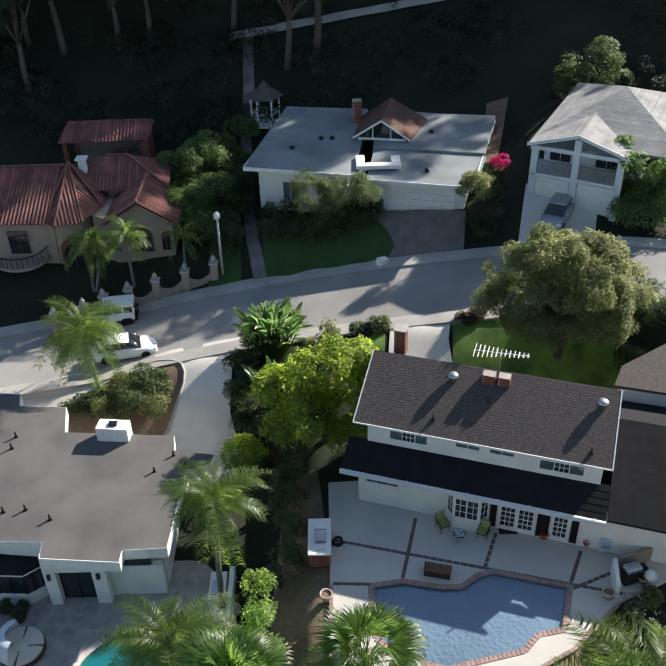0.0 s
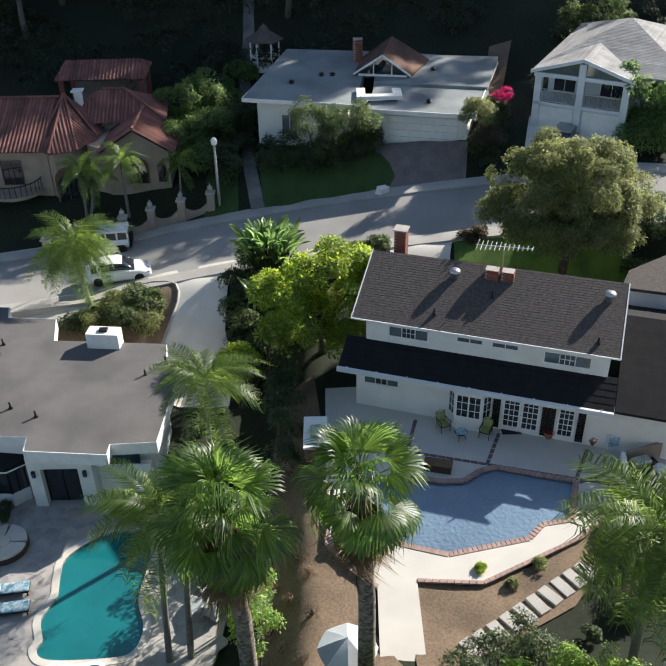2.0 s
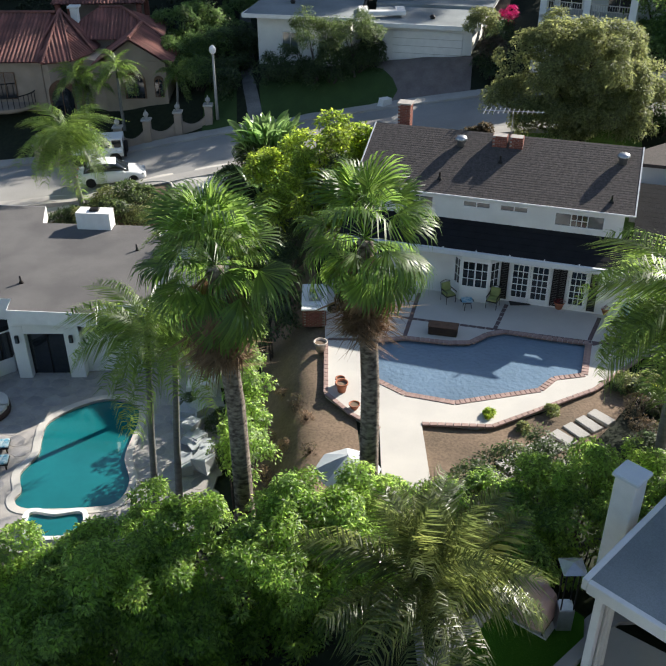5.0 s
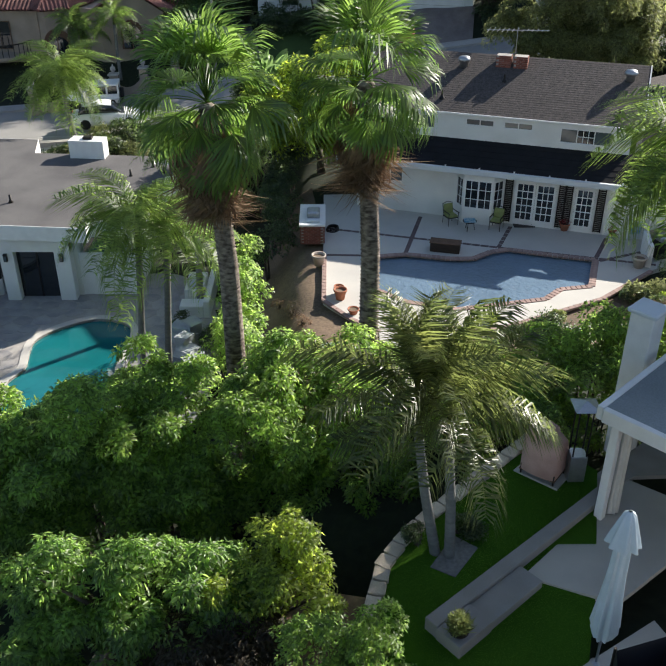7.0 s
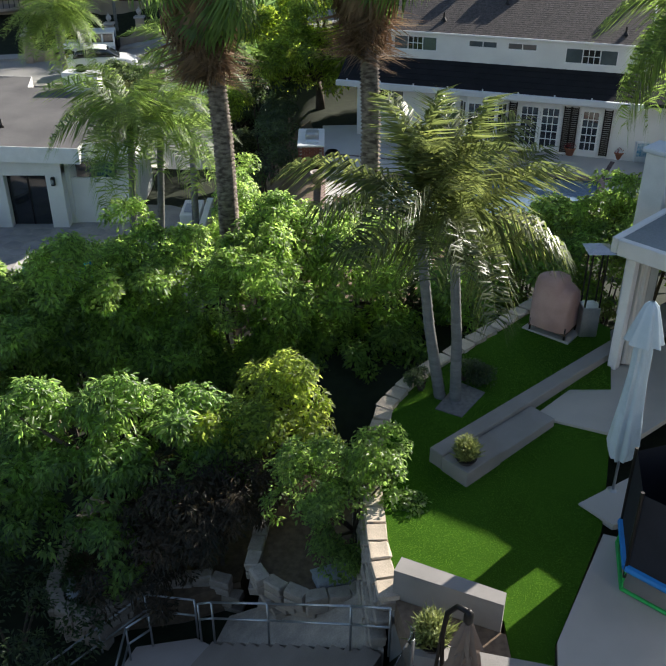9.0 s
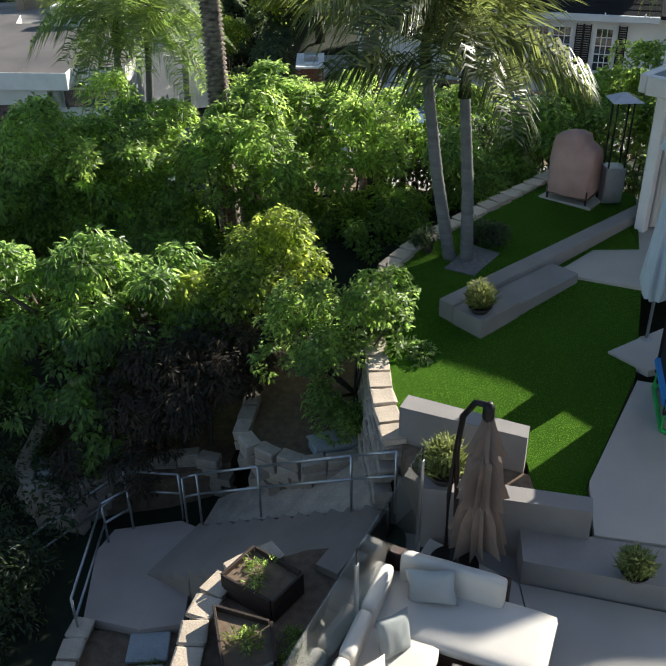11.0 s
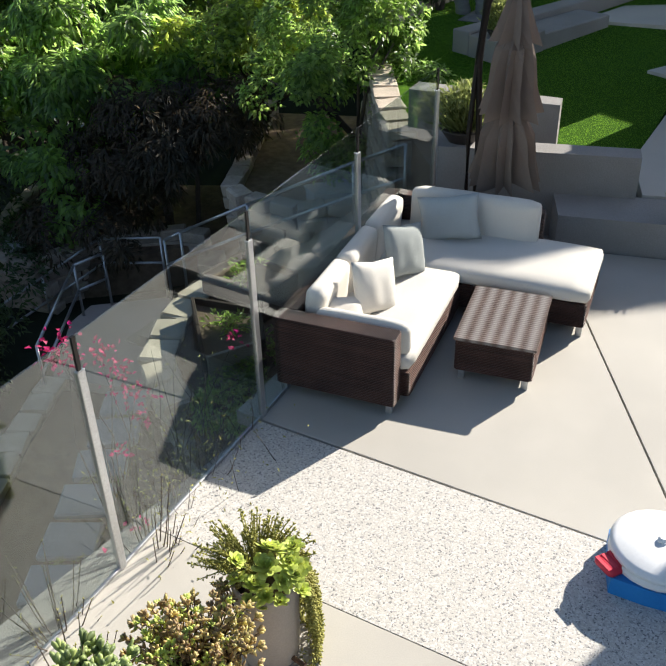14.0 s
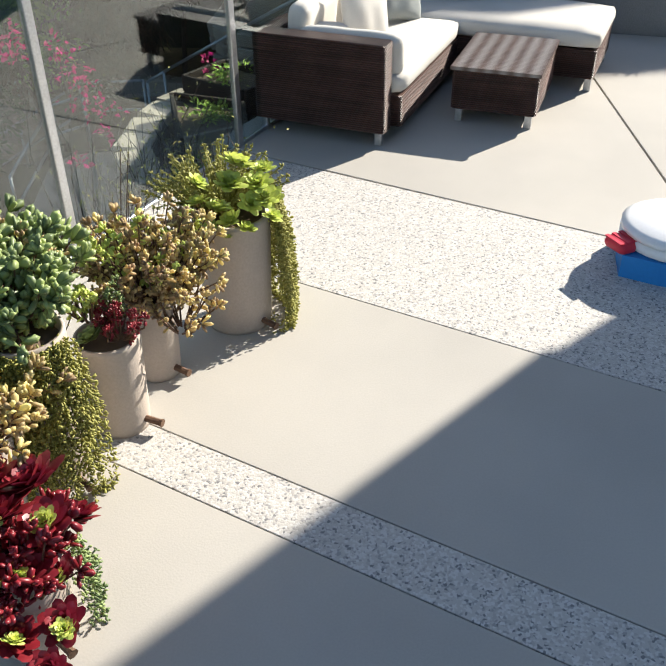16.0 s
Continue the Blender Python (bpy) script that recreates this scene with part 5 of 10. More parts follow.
def barrel_slopes(parent, polys, thick=0.12, step=0.30):
    """Slopes of clay barrel tiles: each polygon begins with its eave (two corners); rows run straight up the slope to the ridge or the hips."""
    bm = bmesh.new()
    for q in polys:
        q = [Vector(p) for p in q]
        a, b = q[0], q[1]
        e = (b - a).normalized()
        nrm = e.cross(q[2] - a).normalized()
        if nrm.z < 0:
            nrm.negate()
        up = nrm.cross(e)
        if up.z < 0:
            up.negate()
        line = [((p - a).dot(e), (p - a).dot(up)) for p in [a] + q[2:][::-1] + [b]]
        ln = (b - a).length

        def top(u):
            for (s0, h0), (s1, h1) in zip(line, line[1:]):
                if s0 <= u <= s1 + 1e-6 and s1 > s0:
                    return h0 + (h1 - h0) * (u - s0) / (s1 - s0)
            return 0.0

        n = max(2, round(ln / step))
        for k in range(n):
            prof = []
            for w, hgt in ((0.0, 0.0), (0.18, 0.06), (0.38, 0.085), (0.58, 0.06), (0.76, 0.0), (1.0, -0.01)):
                u = ln * (k + w) / n
                h = max(0.0, top(u))
                prof.append((bm.verts.new(a + e * u + nrm * hgt - up * 0.08), bm.verts.new(a + e * u + up * h + nrm * hgt)))
            for (p0, t0), (p1, t1) in zip(prof, prof[1:]):
                bm.faces.new((p0, p1, t1, t0))
        lo = [bm.verts.new(p - nrm * thick) for p in q]
        bm.faces.new(lo[::-1])
    return coursed("roof", bm, M["clay"], parent, "red clay barrel-tile roof", "barrel_tile")


def ridge_tiles(parent, pts, r=0.13):
    """Rounded cap tiles along a ridge or hip."""
    part("ridge_tile", tube([tuple(Vector(p) + Vector((0, 0, 0.03))) for p in pts], r, 8), M["clay"], parent)


def arch_window(parent, x, y, z0, w, h, rz, label="dark arched villa window"):
    """A round-headed window set in a wall: a timber surround, dark glass and a middle bar."""
    o = new("window")
    o.parent = parent
    o["label"] = label
    o.matrix_local = pose(x, y, z0, 0, 0, rz)
    prof = [(-w / 2, 0)] + [(-w / 2 * math.cos(a), h - w / 2 + w / 2 * math.sin(a)) for a in [math.pi * k / 12 for k in range(13)]] + [(w / 2, 0)]
    for nm, g, d, mt in (("frame", 1.0, 0.06, "timber"), ("pane", 0.82, 0.08, "dark_glass")):
        bm = bmesh.new()
        fr = [bm.verts.new((px * g, -d, 0.06 * (1 - g) * 5 + pz * g)) for px, pz in prof]
        bk = [bm.verts.new((px * g, 0.05, 0.06 * (1 - g) * 5 + pz * g)) for px, pz in prof]
        bm.faces.new(fr), bm.faces.new(bk[::-1])
        for a in range(len(fr)):
            b = (a + 1) % len(fr)
            bm.faces.new((fr[b], fr[a], bk[a], bk[b]))
        bmesh.ops.recalc_face_normals(bm, faces=bm.faces)
        part(nm, bm, M[mt], o)
    part("glazing_bar", box(-0.03, 0.03, -0.1, -0.079, 0.05, h - 0.12), M["timber"], o)
    return o


GE = -2.4
for pts, z1 in (([(-30, 63.1), (-21.9, 63.1), (-21.9, 73.0), (-30, 73.0)], 2.4), ([(-21.9, 63.2), (-21.2, 62.5), (-19.9, 63.0), (-19.0, 65.4), (-19.0, 68.0), (-21.9, 68.0)], 2.4),
                ([(-18.96, 64.0), (-17.3, 63.0), (-12.6, 62.9), (-12.7, 67.4), (-18.96, 67.4)], 2.25), ([(-20.9, 67.45), (-13.9, 67.6), (-14.5, 72.0), (-20.9, 72.0)], 3.0)):
    part("wall", prism(pts, GE, z1), M["stucco_tan"], hE)
bm = bmesh.new()
ends = [[bm.verts.new((x, y, z)) for x, z in ((-17.3, 2.2), (-12.6, 2.2), (-15.0, 3.9))] for y in (62.95, 63.15)]
bm.faces.new(ends[0]), bm.faces.new(ends[1][::-1])
for k in range(3):
    bm.faces.new((ends[0][k], ends[1][k], ends[1][(k + 1) % 3], ends[0][(k + 1) % 3]))
bmesh.ops.recalc_face_normals(bm, faces=bm.faces)
part("gable_wall", bm, M["stucco_tan"], hE)
barrel_slopes(hE, [[(-30.5, 62.5, 2.4), (-21.9, 62.5, 2.4), (-21.6, 68.0, 4.75), (-30.5, 68.0, 4.75)], [(-21.6, 73.6, 2.4), (-30.5, 73.6, 2.4), (-30.5, 68.0, 4.75), (-21.6, 68.0, 4.75)]])
ridge_tiles(hE, [(-30.5, 68.0, 4.78), (-21.6, 68.0, 4.78)])
ridge_tiles(hE, [(-26.4, 62.5, 2.5), (-26.4, 68.0, 4.8)])
apex = (-21.3, 68.2, 4.95)
tower = [(-22.5, 63.0, 2.42), (-21.4, 61.9, 2.42), (-19.4, 62.6, 2.42), (-18.4, 65.4, 2.42), (-18.4, 68.6, 2.42)]
barrel_slopes(hE, [[a, b, apex] for a, b in zip(tower, tower[1:])])
for c in tower[:4]:
    ridge_tiles(hE, [c, apex], 0.1)
barrel_slopes(hE, [[(-12.1, 62.4, 2.15), (-12.1, 67.6, 2.15), (-15.0, 67.6, 4.0), (-15.0, 62.4, 4.0)], [(-17.9, 67.6, 2.15), (-17.9, 62.4, 2.15), (-15.0, 62.4, 4.0), (-15.0, 67.6, 4.0)]])
ridge_tiles(hE, [(-15.0, 62.4, 4.03), (-15.0, 67.6, 4.03)])
barrel_slopes(hE, [[(-21.4, 66.8, 3.0), (-13.3, 67.0, 3.0), (-16.8, 69.8, 4.75), (-18.6, 69.8, 4.75)], [(-13.3, 67.0, 3.0), (-13.9, 72.6, 3.0), (-16.8, 69.8, 4.75)], [(-13.9, 72.6, 3.0), (-21.4, 72.6, 3.0), (-18.6, 69.8, 4.75), (-16.8, 69.8, 4.75)], [(-21.4, 72.6, 3.0), (-21.4, 66.8, 3.0), (-18.6, 69.8, 4.75)]])
ridge_tiles(hE, [(-13.3, 67.0, 3.05), (-16.8, 69.8, 4.78), (-18.6, 69.8, 4.78)])
arch_window(hE, -15.0, 62.9, -0.5, 1.6, 2.1, 0)
arch_window(hE, -13.2, 62.9, -0.4, 0.7, 1.6, 0)
# open porch: a framed dark pane is put in for the shade inside
arch_window(hE, -20.55, 62.75, GE, 1.9, 3.4, 21, "arched villa porch opening, its shade a dark pane")
window(hE, -25.6, -24.0, -0.5, 1.5, 63.0, 2, frame_mat="timber", pane_mat="dark_glass", label="dark villa window")
part("balcony", lathe([(2.0, -1.1), (2.2, -0.95), (2.2, -0.75)], 24, -24.8, 63.1), M["stucco_tan"], hE)
bm = bmesh.new()
for k in range(16):
    a = math.pi + math.pi * (k + 0.5) / 16
    add_tube(bm, [(-24.8 + 2.1 * math.cos(a), 63.1 + 2.1 * math.sin(a), -0.75), (-24.8 + 2.1 * math.cos(a), 63.1 + 2.1 * math.sin(a), 0.1)], 0.03, 5)
add_tube(bm, [(-24.8 + 2.1 * math.cos(math.pi + math.pi * k / 12), 63.1 + 2.1 * math.sin(math.pi + math.pi * k / 12), 0.1) for k in range(13)], 0.05, 5)
part("railing", bm, M["black_metal"], hE)
part("chimney", box(-20.6, -20.0, 68.3, 68.9, 3.0, 5.0, 0.05), M["white_paint"], hE, "white chimney with a stepped cap")
part("chimney_cap", box(-20.75, -19.85, 68.15, 69.05, 5.0, 5.16, 0.03), M["white_paint"], hE)
PV = Vector((-19.9, 76.4, 1.9))
pv = thing("pavilion", PV[:], "open garden pavilion with a red tile roof", "pavilion", "", 2)
barrel_slopes(pv, [[(-3.8, -2.4, 2.4), (3.8, -2.4, 2.4), (3.2, 0, 3.4), (-3.2, 0, 3.4)], [(3.8, 2.4, 2.4), (-3.8, 2.4, 2.4), (-3.2, 0, 3.4), (3.2, 0, 3.4)], [(3.8, -2.4, 2.4), (3.8, 2.4, 2.4), (3.2, 0, 3.4)], [(-3.8, 2.4, 2.4), (-3.8, -2.4, 2.4), (-3.2, 0, 3.4)]])
for px_, py_ in ((-3.4, -2.0), (3.4, -2.0), (-3.4, 2.0), (3.4, 2.0)):
    part("post", box(px_ - 0.2, px_ + 0.2, py_ - 0.2, py_ + 0.2, -1.2, 2.4), M["brick"], pv)
part("back_wall", box(-3.4, 3.4, 1.9, 2.1, -1.2, 2.3), M["stucco_tan"], pv)
# street wall with dipping panels between piers
wl = thing("garden_wall", (-20.5, 56.0, float(street_z(-20.5))), "tan garden wall with scooped panels between capped piers", "wall")
piers = [(-20.6, 55.5), (-18.7, 56.6), (-17.5, 57.9), (-15.7, 58.5), (-13.7, 59.2), (-11.5, 59.9), (-9.3, 60.4)]
ox, oy, oz = wl.location
for k, (ax, ay) in enumerate(piers):
    z = float(street_z(ax)) + 0.1
    p_ = part("pier", box(-0.27, 0.27, -0.27, 0.27, -0.8, 1.7, 0.02), M["stucco_tan"], wl)
    p_.matrix_local = pose(ax - ox, ay - oy, z - oz)
    part("pier_cap", box(-0.36, 0.36, -0.36, 0.36, 1.7, 1.84, 0.03), M["kerb"], p_)
    part("finial", lathe([(0.08, 1.84), (0.1, 1.95), (0.2, 2.1), (0.17, 2.25), (0.05, 2.36), (0.02, 2.5)], 10), M["kerb"], p_)
    if k and k != 2:
        bx, by = piers[k - 1]
        ln, an = math.hypot(ax - bx, ay - by), math.degrees(math.atan2(ay - by, ax - bx))
        bm = bmesh.new()
        n = 12
        rows = []
        for i in range(n + 1):
            u = i / n
            top = 1.35 - 0.75 * math.sin(math.pi * u) ** 0.8
            zz = float(street_z(bx + (ax - bx) * u)) + 0.1 - oz
            rows.append([bm.verts.new(((u * ln), s, zz + h)) for s, h in ((-0.1, -0.8), (-0.1, top), (0.1, top), (0.1, -0.8))])
        for r0, r1 in zip(rows, rows[1:]):
            for j in range(3):
                bm.faces.new((r0[j], r1[j], r1[j + 1], r0[j + 1]))
        bmesh.ops.recalc_face_normals(bm, faces=bm.faces)
        pn = part("wall_panel", bm, M["stucco_tan"], wl)
        pn.matrix_local = pose(bx - ox, by - oy, 0, 0, 0, an)
lp = thing("street_lamp", (-8.7, 60.6, float(street_z(-8.7)) + 0.2), "slim concrete street lamp post by the garden wall", "street lamp")
part("post", tube([(0, 0, -0.3), (0, 0, 5.2)], [0.13, 0.08], 10), M["kerb"], lp, "", True)
part("lantern", lathe([(0.1, 5.2), (0.22, 5.3), (0.24, 5.6), (0.12, 5.75), (0.03, 5.8)], 12), M["white_paint"], lp)
# ---- own terrace ----
AX = 26.0  # the bearing along which fence, sofa and table are set
SA, CA = math.sin(radians(AX)), math.cos(radians(AX))


def slab(name, pts, mat, label, z=0.0, thick=0.12):
    bm = prism([tuple(p) for p in pts], z - thick, z)
    bmesh.ops.bevel(bm, geom=[e for e in bm.edges if all(abs(v.co.z - z) < 1e-5 for v in e.verts)], offset=0.002, segments=1, affect="EDGES")
    return structure(name, bm, mat, label, "paving")


def joint(x0, y0):
    """The line of a joint across the terrace through (x0, y0)."""
    return lambda x: y0 + (x - x0) * -0.572


def fence_x(y):
    return -0.93 + (y - 0.06) * 0.5


JN = [joint(-0.42, 3.6), joint(-0.42, -0.31), joint(-0.48, -1.66), joint(-0.33, -3.13), joint(-0.52, -3.30), joint(0, -7.5)]
G = 0.003


def terrace_piece(hi, lo, east, west, mat, label):
    """West of it: the fence's foot (None) or a joint's x; east: a number."""
    pts = []
    for j, s in ((lo, 1), (hi, -1)):
        if west is None:
            x = -1.0
            for _ in range(30):
                x = fence_x(j(x)) - 0.06
        else:
            x = west(j) if callable(west) else west
        e = east(j) if callable(east) else east
        row = [(x, j(x) + s * G), (e - G, j(e) + s * G)]
        pts += row if s > 0 else row[::-1]
    slab("slab", pts, mat, label)


slab("slab", [(-1.15, 0.13), (1.66, -1.49), (1.70, 2.6), (0.75, 3.35)], M["concrete"], "smooth warm-grey concrete terrace slab")
slab("slab", [(1.675, -1.50), (6.5, -4.26), (6.5, 1.2), (1.715, 2.6)], M["concrete"], "smooth warm-grey concrete terrace slab")
terrace_piece(JN[1], JN[2], 6.5, None, M["aggregate"], "band of pale exposed-aggregate paving")
terrace_piece(JN[2], JN[3], 6.5, None, M["concrete"], "smooth warm-grey concrete terrace slab")
terrace_piece(JN[3], JN[4], 6.5, None, M["aggregate"], "narrow strip of pale exposed-aggregate paving")
terrace_piece(JN[4], JN[5], 6.5, None, M["concrete"], "smooth warm-grey concrete terrace slab")
structure("terrace_bed", prism([(-5.2, -7.6), (-5.3, -5.6), (-1.05, 0.06), (0.8, 3.5), (6.6, 3.5), (6.6, -7.6)], -1.4, -0.125), M["stucco_grey"], "concrete footing under the terrace", "foundation")

# glass fence
posts_uv = [(0.58, 3.12), (-0.21, 1.56), (-0.95, 0.06), (-1.69, -1.36), (-2.43, -2.78), (-3.2, -4.2)]
fence = thing("glass_fence", (*posts_uv[2], 0), "tall frameless glass fence with brushed metal posts", "fence")
fo = fence.location
for k, (x, y) in enumerate(posts_uv):
    an = 180 - 27.5
    p = part("post", box(-0.016, 0.016, -0.028, 0.028, -0.05, 1.42, 0.006, 2), M["alu"], fence, "brushed aluminium post")
    p.matrix_local = pose(x - fo.x, y - fo.y, 0, 0, 0, -27.5)
    part("channel", box(-0.008, 0.008, -0.012, 0.012, 1.40, 1.62), M["black_metal"], p)
    if k:
        ax, ay = posts_uv[k - 1]
        ln, an = math.hypot(x - ax, y - ay), math.degrees(math.atan2(y - ay, x - ax))
        g_ = part("pane", box(0.02, ln - 0.02, -0.006, 0.006, 0.03, 1.62, 0.002), M["glass"], fence, "clear glass panel")
        g_.matrix_local = pose(ax - fo.x, ay - fo.y, 0, 0, 0, an)
        g_.visible_shadow = False
        sh = part("bottom_rail", box(0.0, ln, -0.012, 0.012, 0.0, 0.025, 0.004), M["galv"], fence)
        sh.matrix_local = pose(ax - fo.x, ay - fo.y, 0, 0, 0, an)


def cushion(w, d, h, puff=0.03, seed=0, n=10):
    """A soft block, domed on its faces and round at its edges."""
    bm = bmesh.new()
    bmesh.ops.create_cube(bm, size=1.0)
    bmesh.ops.subdivide_edges(bm, edges=bm.edges[:], cuts=n, use_grid_fill=True)
    rng = random.Random(seed)
    for v in bm.verts:
        c = v.co * 2
        f = [1 - abs(t) ** 6 for t in c]
        s = Vector((w / 2, d / 2, h / 2))
        r = 0.06 if min(w, d, h) > 0.1 else 0.04
        p = Vector((c.x * s.x, c.y * s.y, c.z * s.z))
        inner = Vector([max(-(s[i] - r), min(s[i] - r, p[i])) if s[i] > r else 0 for i in range(3)])
        dd = p - inner
        if dd.length > 1e-6:
            k = max(abs(dd[i]) / max(1e-6, min(r, s[i])) for i in range(3))
            p = inner + dd.normalized() * min(r, min(s)) * k
        p.z += puff * (1 - c.x ** 4) * (1 - c.y ** 4) * (1 if c.z > 0 else -0.4) * abs(c.z)
        p.z += 0.006 * noise.noise(Vector((p.x * 5 + seed, p.y * 5, p.z * 5)))
        v.co = p
    return bm


def pillow(w, h, t, seed=0):
    """A square cushion with pinched corners and soft dents."""
    bm = bmesh.new()
    n = 14
    grid = {}
    for s in (0, 1):
        for i in range(n + 1):
            for j in range(n + 1):
                a, b = 2 * i / n - 1, 2 * j / n - 1
                edge = max(abs(a), abs(b))
                if s and edge == 1:
                    grid[s, i, j] = grid[0, i, j]
                    continue
                k = 1 - 0.10 * (1 - abs(a * b)) * edge ** 3
                th = t * (max(0, 1 - a * a) * max(0, 1 - b * b)) ** 0.42
                wob = 0.022 * noise.noise(Vector((a * 2.2 + seed * 3, b * 2.2, s * 4)))
                grid[s, i, j] = bm.verts.new((a * w / 2 * k, (th / 2 + wob * (1 - edge)) * (1 if s else -1), b * h / 2 * k))
    for s in (0, 1):
        for i in range(n):
            for j in range(n):
                q = (grid[s, i, j], grid[s, i + 1, j], grid[s, i + 1, j + 1], grid[s, i, j + 1])
                bm.faces.new(q if s == 0 else q[::-1])
    return bm


def woven(x0, x1, y0, y1, z0, z1, rows):
    """A wicker body: one skin that ripples from strand to strand, closed above and below."""
    bm = bmesh.new()
    c = 0.018
    rings = []
    for k in range(rows * 2 + 1):
        z = z0 + (z1 - z0) * k / (rows * 2)
        i = 0.0 if k % 2 else 0.005
        a, b, d, e = x0 + i, x1 - i, y0 + i, y1 - i
        rings.append([bm.verts.new((x, y, z)) for x, y in ((a + c, d), (b - c, d), (b, d + c), (b, e - c), (b - c, e), (a + c, e), (a, e - c), (a, d + c))])
    for p, q in zip(rings, rings[1:]):
        for k in range(8):
            bm.faces.new((p[k], p[(k + 1) % 8], q[(k + 1) % 8], q[k]))
    bm.faces.new(rings[0][::-1])
    bm.faces.new(rings[-1])
    return bm


def woven_body(parent, x0, x1, y0, y1, z0, z1, name="wicker_panel"):
    n = max(3, int((z1 - z0) / 0.014))
    p = part(name, woven(x0, x1, y0, y1, z0, z1, n), M["wicker"], parent)
    return p


# corner sofa: local x runs east from its back, local y along the fence
SOFA = pose(-0.005, 0.007, 0, 0, 0, -22.5)
sofa = thing("sofa", (-0.005, 0.007, 0), "brown wicker corner sofa with cream cushions and a chaise", "sofa", "", -22.5)
woven_body(sofa, -0.92, 0.01, -0.02, 0.13, 0.10, 0.67, "end_panel")
woven_body(sofa, -0.92, -0.79, 0.14, 2.47, 0.10, 0.66, "back_panel")
woven_body(sofa, -0.78, 0.57, 2.35, 2.47, 0.10, 0.66, "back_panel")
woven_body(sofa, -0.78, 0.07, 0.14, 1.50, 0.10, 0.31, "seat_base")
woven_body(sofa, -0.78, 1.10, 1.51, 2.34, 0.10, 0.31, "seat_base")
for x, y in ((-0.88, 0.05), (-0.05, 0.05), (-0.88, 2.42), (1.06, 1.56), (1.06, 2.30), (-0.05, 1.2)):
    part("leg", box(x - 0.025, x + 0.025, y - 0.02, y + 0.02, 0, 0.10, 0.004), M["galv"], sofa, "short metal leg")
for bx, m_ in ((cushion(0.84, 1.37, 0.14, 0.012, 1), (-0.34, 0.82, 0.38)), (cushion(1.87, 0.86, 0.14, 0.012, 2), (0.18, 1.92, 0.38))):
    part("seat_cushion", bx, M["cushion"], sofa, "cream seat cushion", True).matrix_local = pose(*m_)
for w, x, y, rz, seed in ((0.58, -0.71, 0.50, 90, 3), (0.60, -0.71, 1.11, 90, 4), (0.66, -0.71, 1.76, 90, 5), (1.16, -0.03, 2.27, 0, 6)):
    part("back_cushion", cushion(w, 0.16, 0.42, 0.01, seed), M["cushion"], sofa, "cream back cushion", True).matrix_local = pose(x, y, 0.58, 6 if rz else -6, 0, rz)
part("arm_cushion", cushion(0.72, 0.12, 0.26, 0.01, 8), M["cushion"], sofa, "cream arm cushion", True).matrix_local = pose(-0.31, 0.21, 0.55, 4, 0, 0)
for nm, mat, w, h, x, y, z, rx, ry, rz, lab in (("cream", "cushion", 0.44, 0.42, -0.40, 0.70, 0.63, -22, 14, 62, "cream throw pillow lying on the wicker sofa"), ("grey", "pillow_grey", 0.44, 0.44, -0.36, 1.30, 0.66, -24, 14, 62, "grey-green throw pillow leaning on the wicker sofa"),
                                               ("blue", "pillow_blue", 0.54, 0.40, -0.20, 2.05, 0.64, -20, -10, 8, "pale blue throw pillow leaning on the wicker sofa"), ("flat", "cushion", 0.40, 0.34, -0.56, 0.36, 0.53, -55, 4, 30, "cream throw pillow lying flat on the wicker sofa")):
    p = tagged(new("pillow", mesh_of(pillow(w, h, 0.15, x * 9), "pillow", M[mat], True)), lab, "pillow")
    p.matrix_world = SOFA @ pose(x, y, z, rx, ry, rz)
# coffee table
tb = thing("coffee_table", (0.885, 0.725, 0), "brown wicker coffee table on short metal legs", "table", "", -20)
woven_body(tb, -0.295, 0.295, -0.395, 0.395, 0.10, 0.368, "body")
bm = bmesh.new()
n = 60
cols = [[bm.verts.new((x, -0.405 + 0.81 * k / n, z - (0.003 if k % 2 else 0.0))) for x, z in ((-0.305, 0.371), (-0.305, 0.395), (-0.1, 0.397), (0.1, 0.397), (0.305, 0.395), (0.305, 0.371))] for k in range(n + 1)]
for p, q in zip(cols, cols[1:]):
    for k in range(5):
        bm.faces.new((p[k], q[k], q[k + 1], p[k + 1]))
bm.faces.new(cols[0])
bm.faces.new(cols[-1][::-1])
bmesh.ops.recalc_face_normals(bm, faces=bm.faces)
part("tabletop", bm, M["wicker_top"], tb, "woven tabletop in light and dark bands")
for x, y in ((-0.24, -0.34), (0.24, -0.34), (-0.24, 0.34), (0.24, 0.34)):
    part("leg", box(x - 0.025, x + 0.025, y - 0.02, y + 0.02, 0, 0.10, 0.004), M["galv"], tb)

# grey block walls, steps, upper path
LZ = lambda x, y: 0.30 + 0.045 * (y - 4.0)
structure("block_wall", prism([(0.60, 5.14), (0.46, 4.86), (2.02, 4.16), (2.10, 4.40)], -1.2, 0.90), M["stucco_grey"], "grey stucco block wall at the lawn's edge", "wall")
structure("planter_wall", prism([(0.58, 3.42), (2.55, 2.95), (2.61, 3.2), (1.3, 3.52), (0.64, 3.92)], -0.2, 0.76), M["stucco_grey"], "grey stucco block with a planted bowl on it", "wall")
structure("planting_bed", prism([(0.64, 3.93), (1.3, 3.53), (2.1, 3.34), (2.1, 4.12), (0.5, 4.82)], -0.2, 0.33), M["soil"], "bare soil between the two grey walls", "soil")
structure("step", prism([(1.72, 2.62), (1.80, 3.22), (2.55, 3.0), (6.6, 2.0), (6.6, 1.25)], -0.2, 0.34), M["stucco_grey"], "low grey stucco step up to the lawn path", "step")
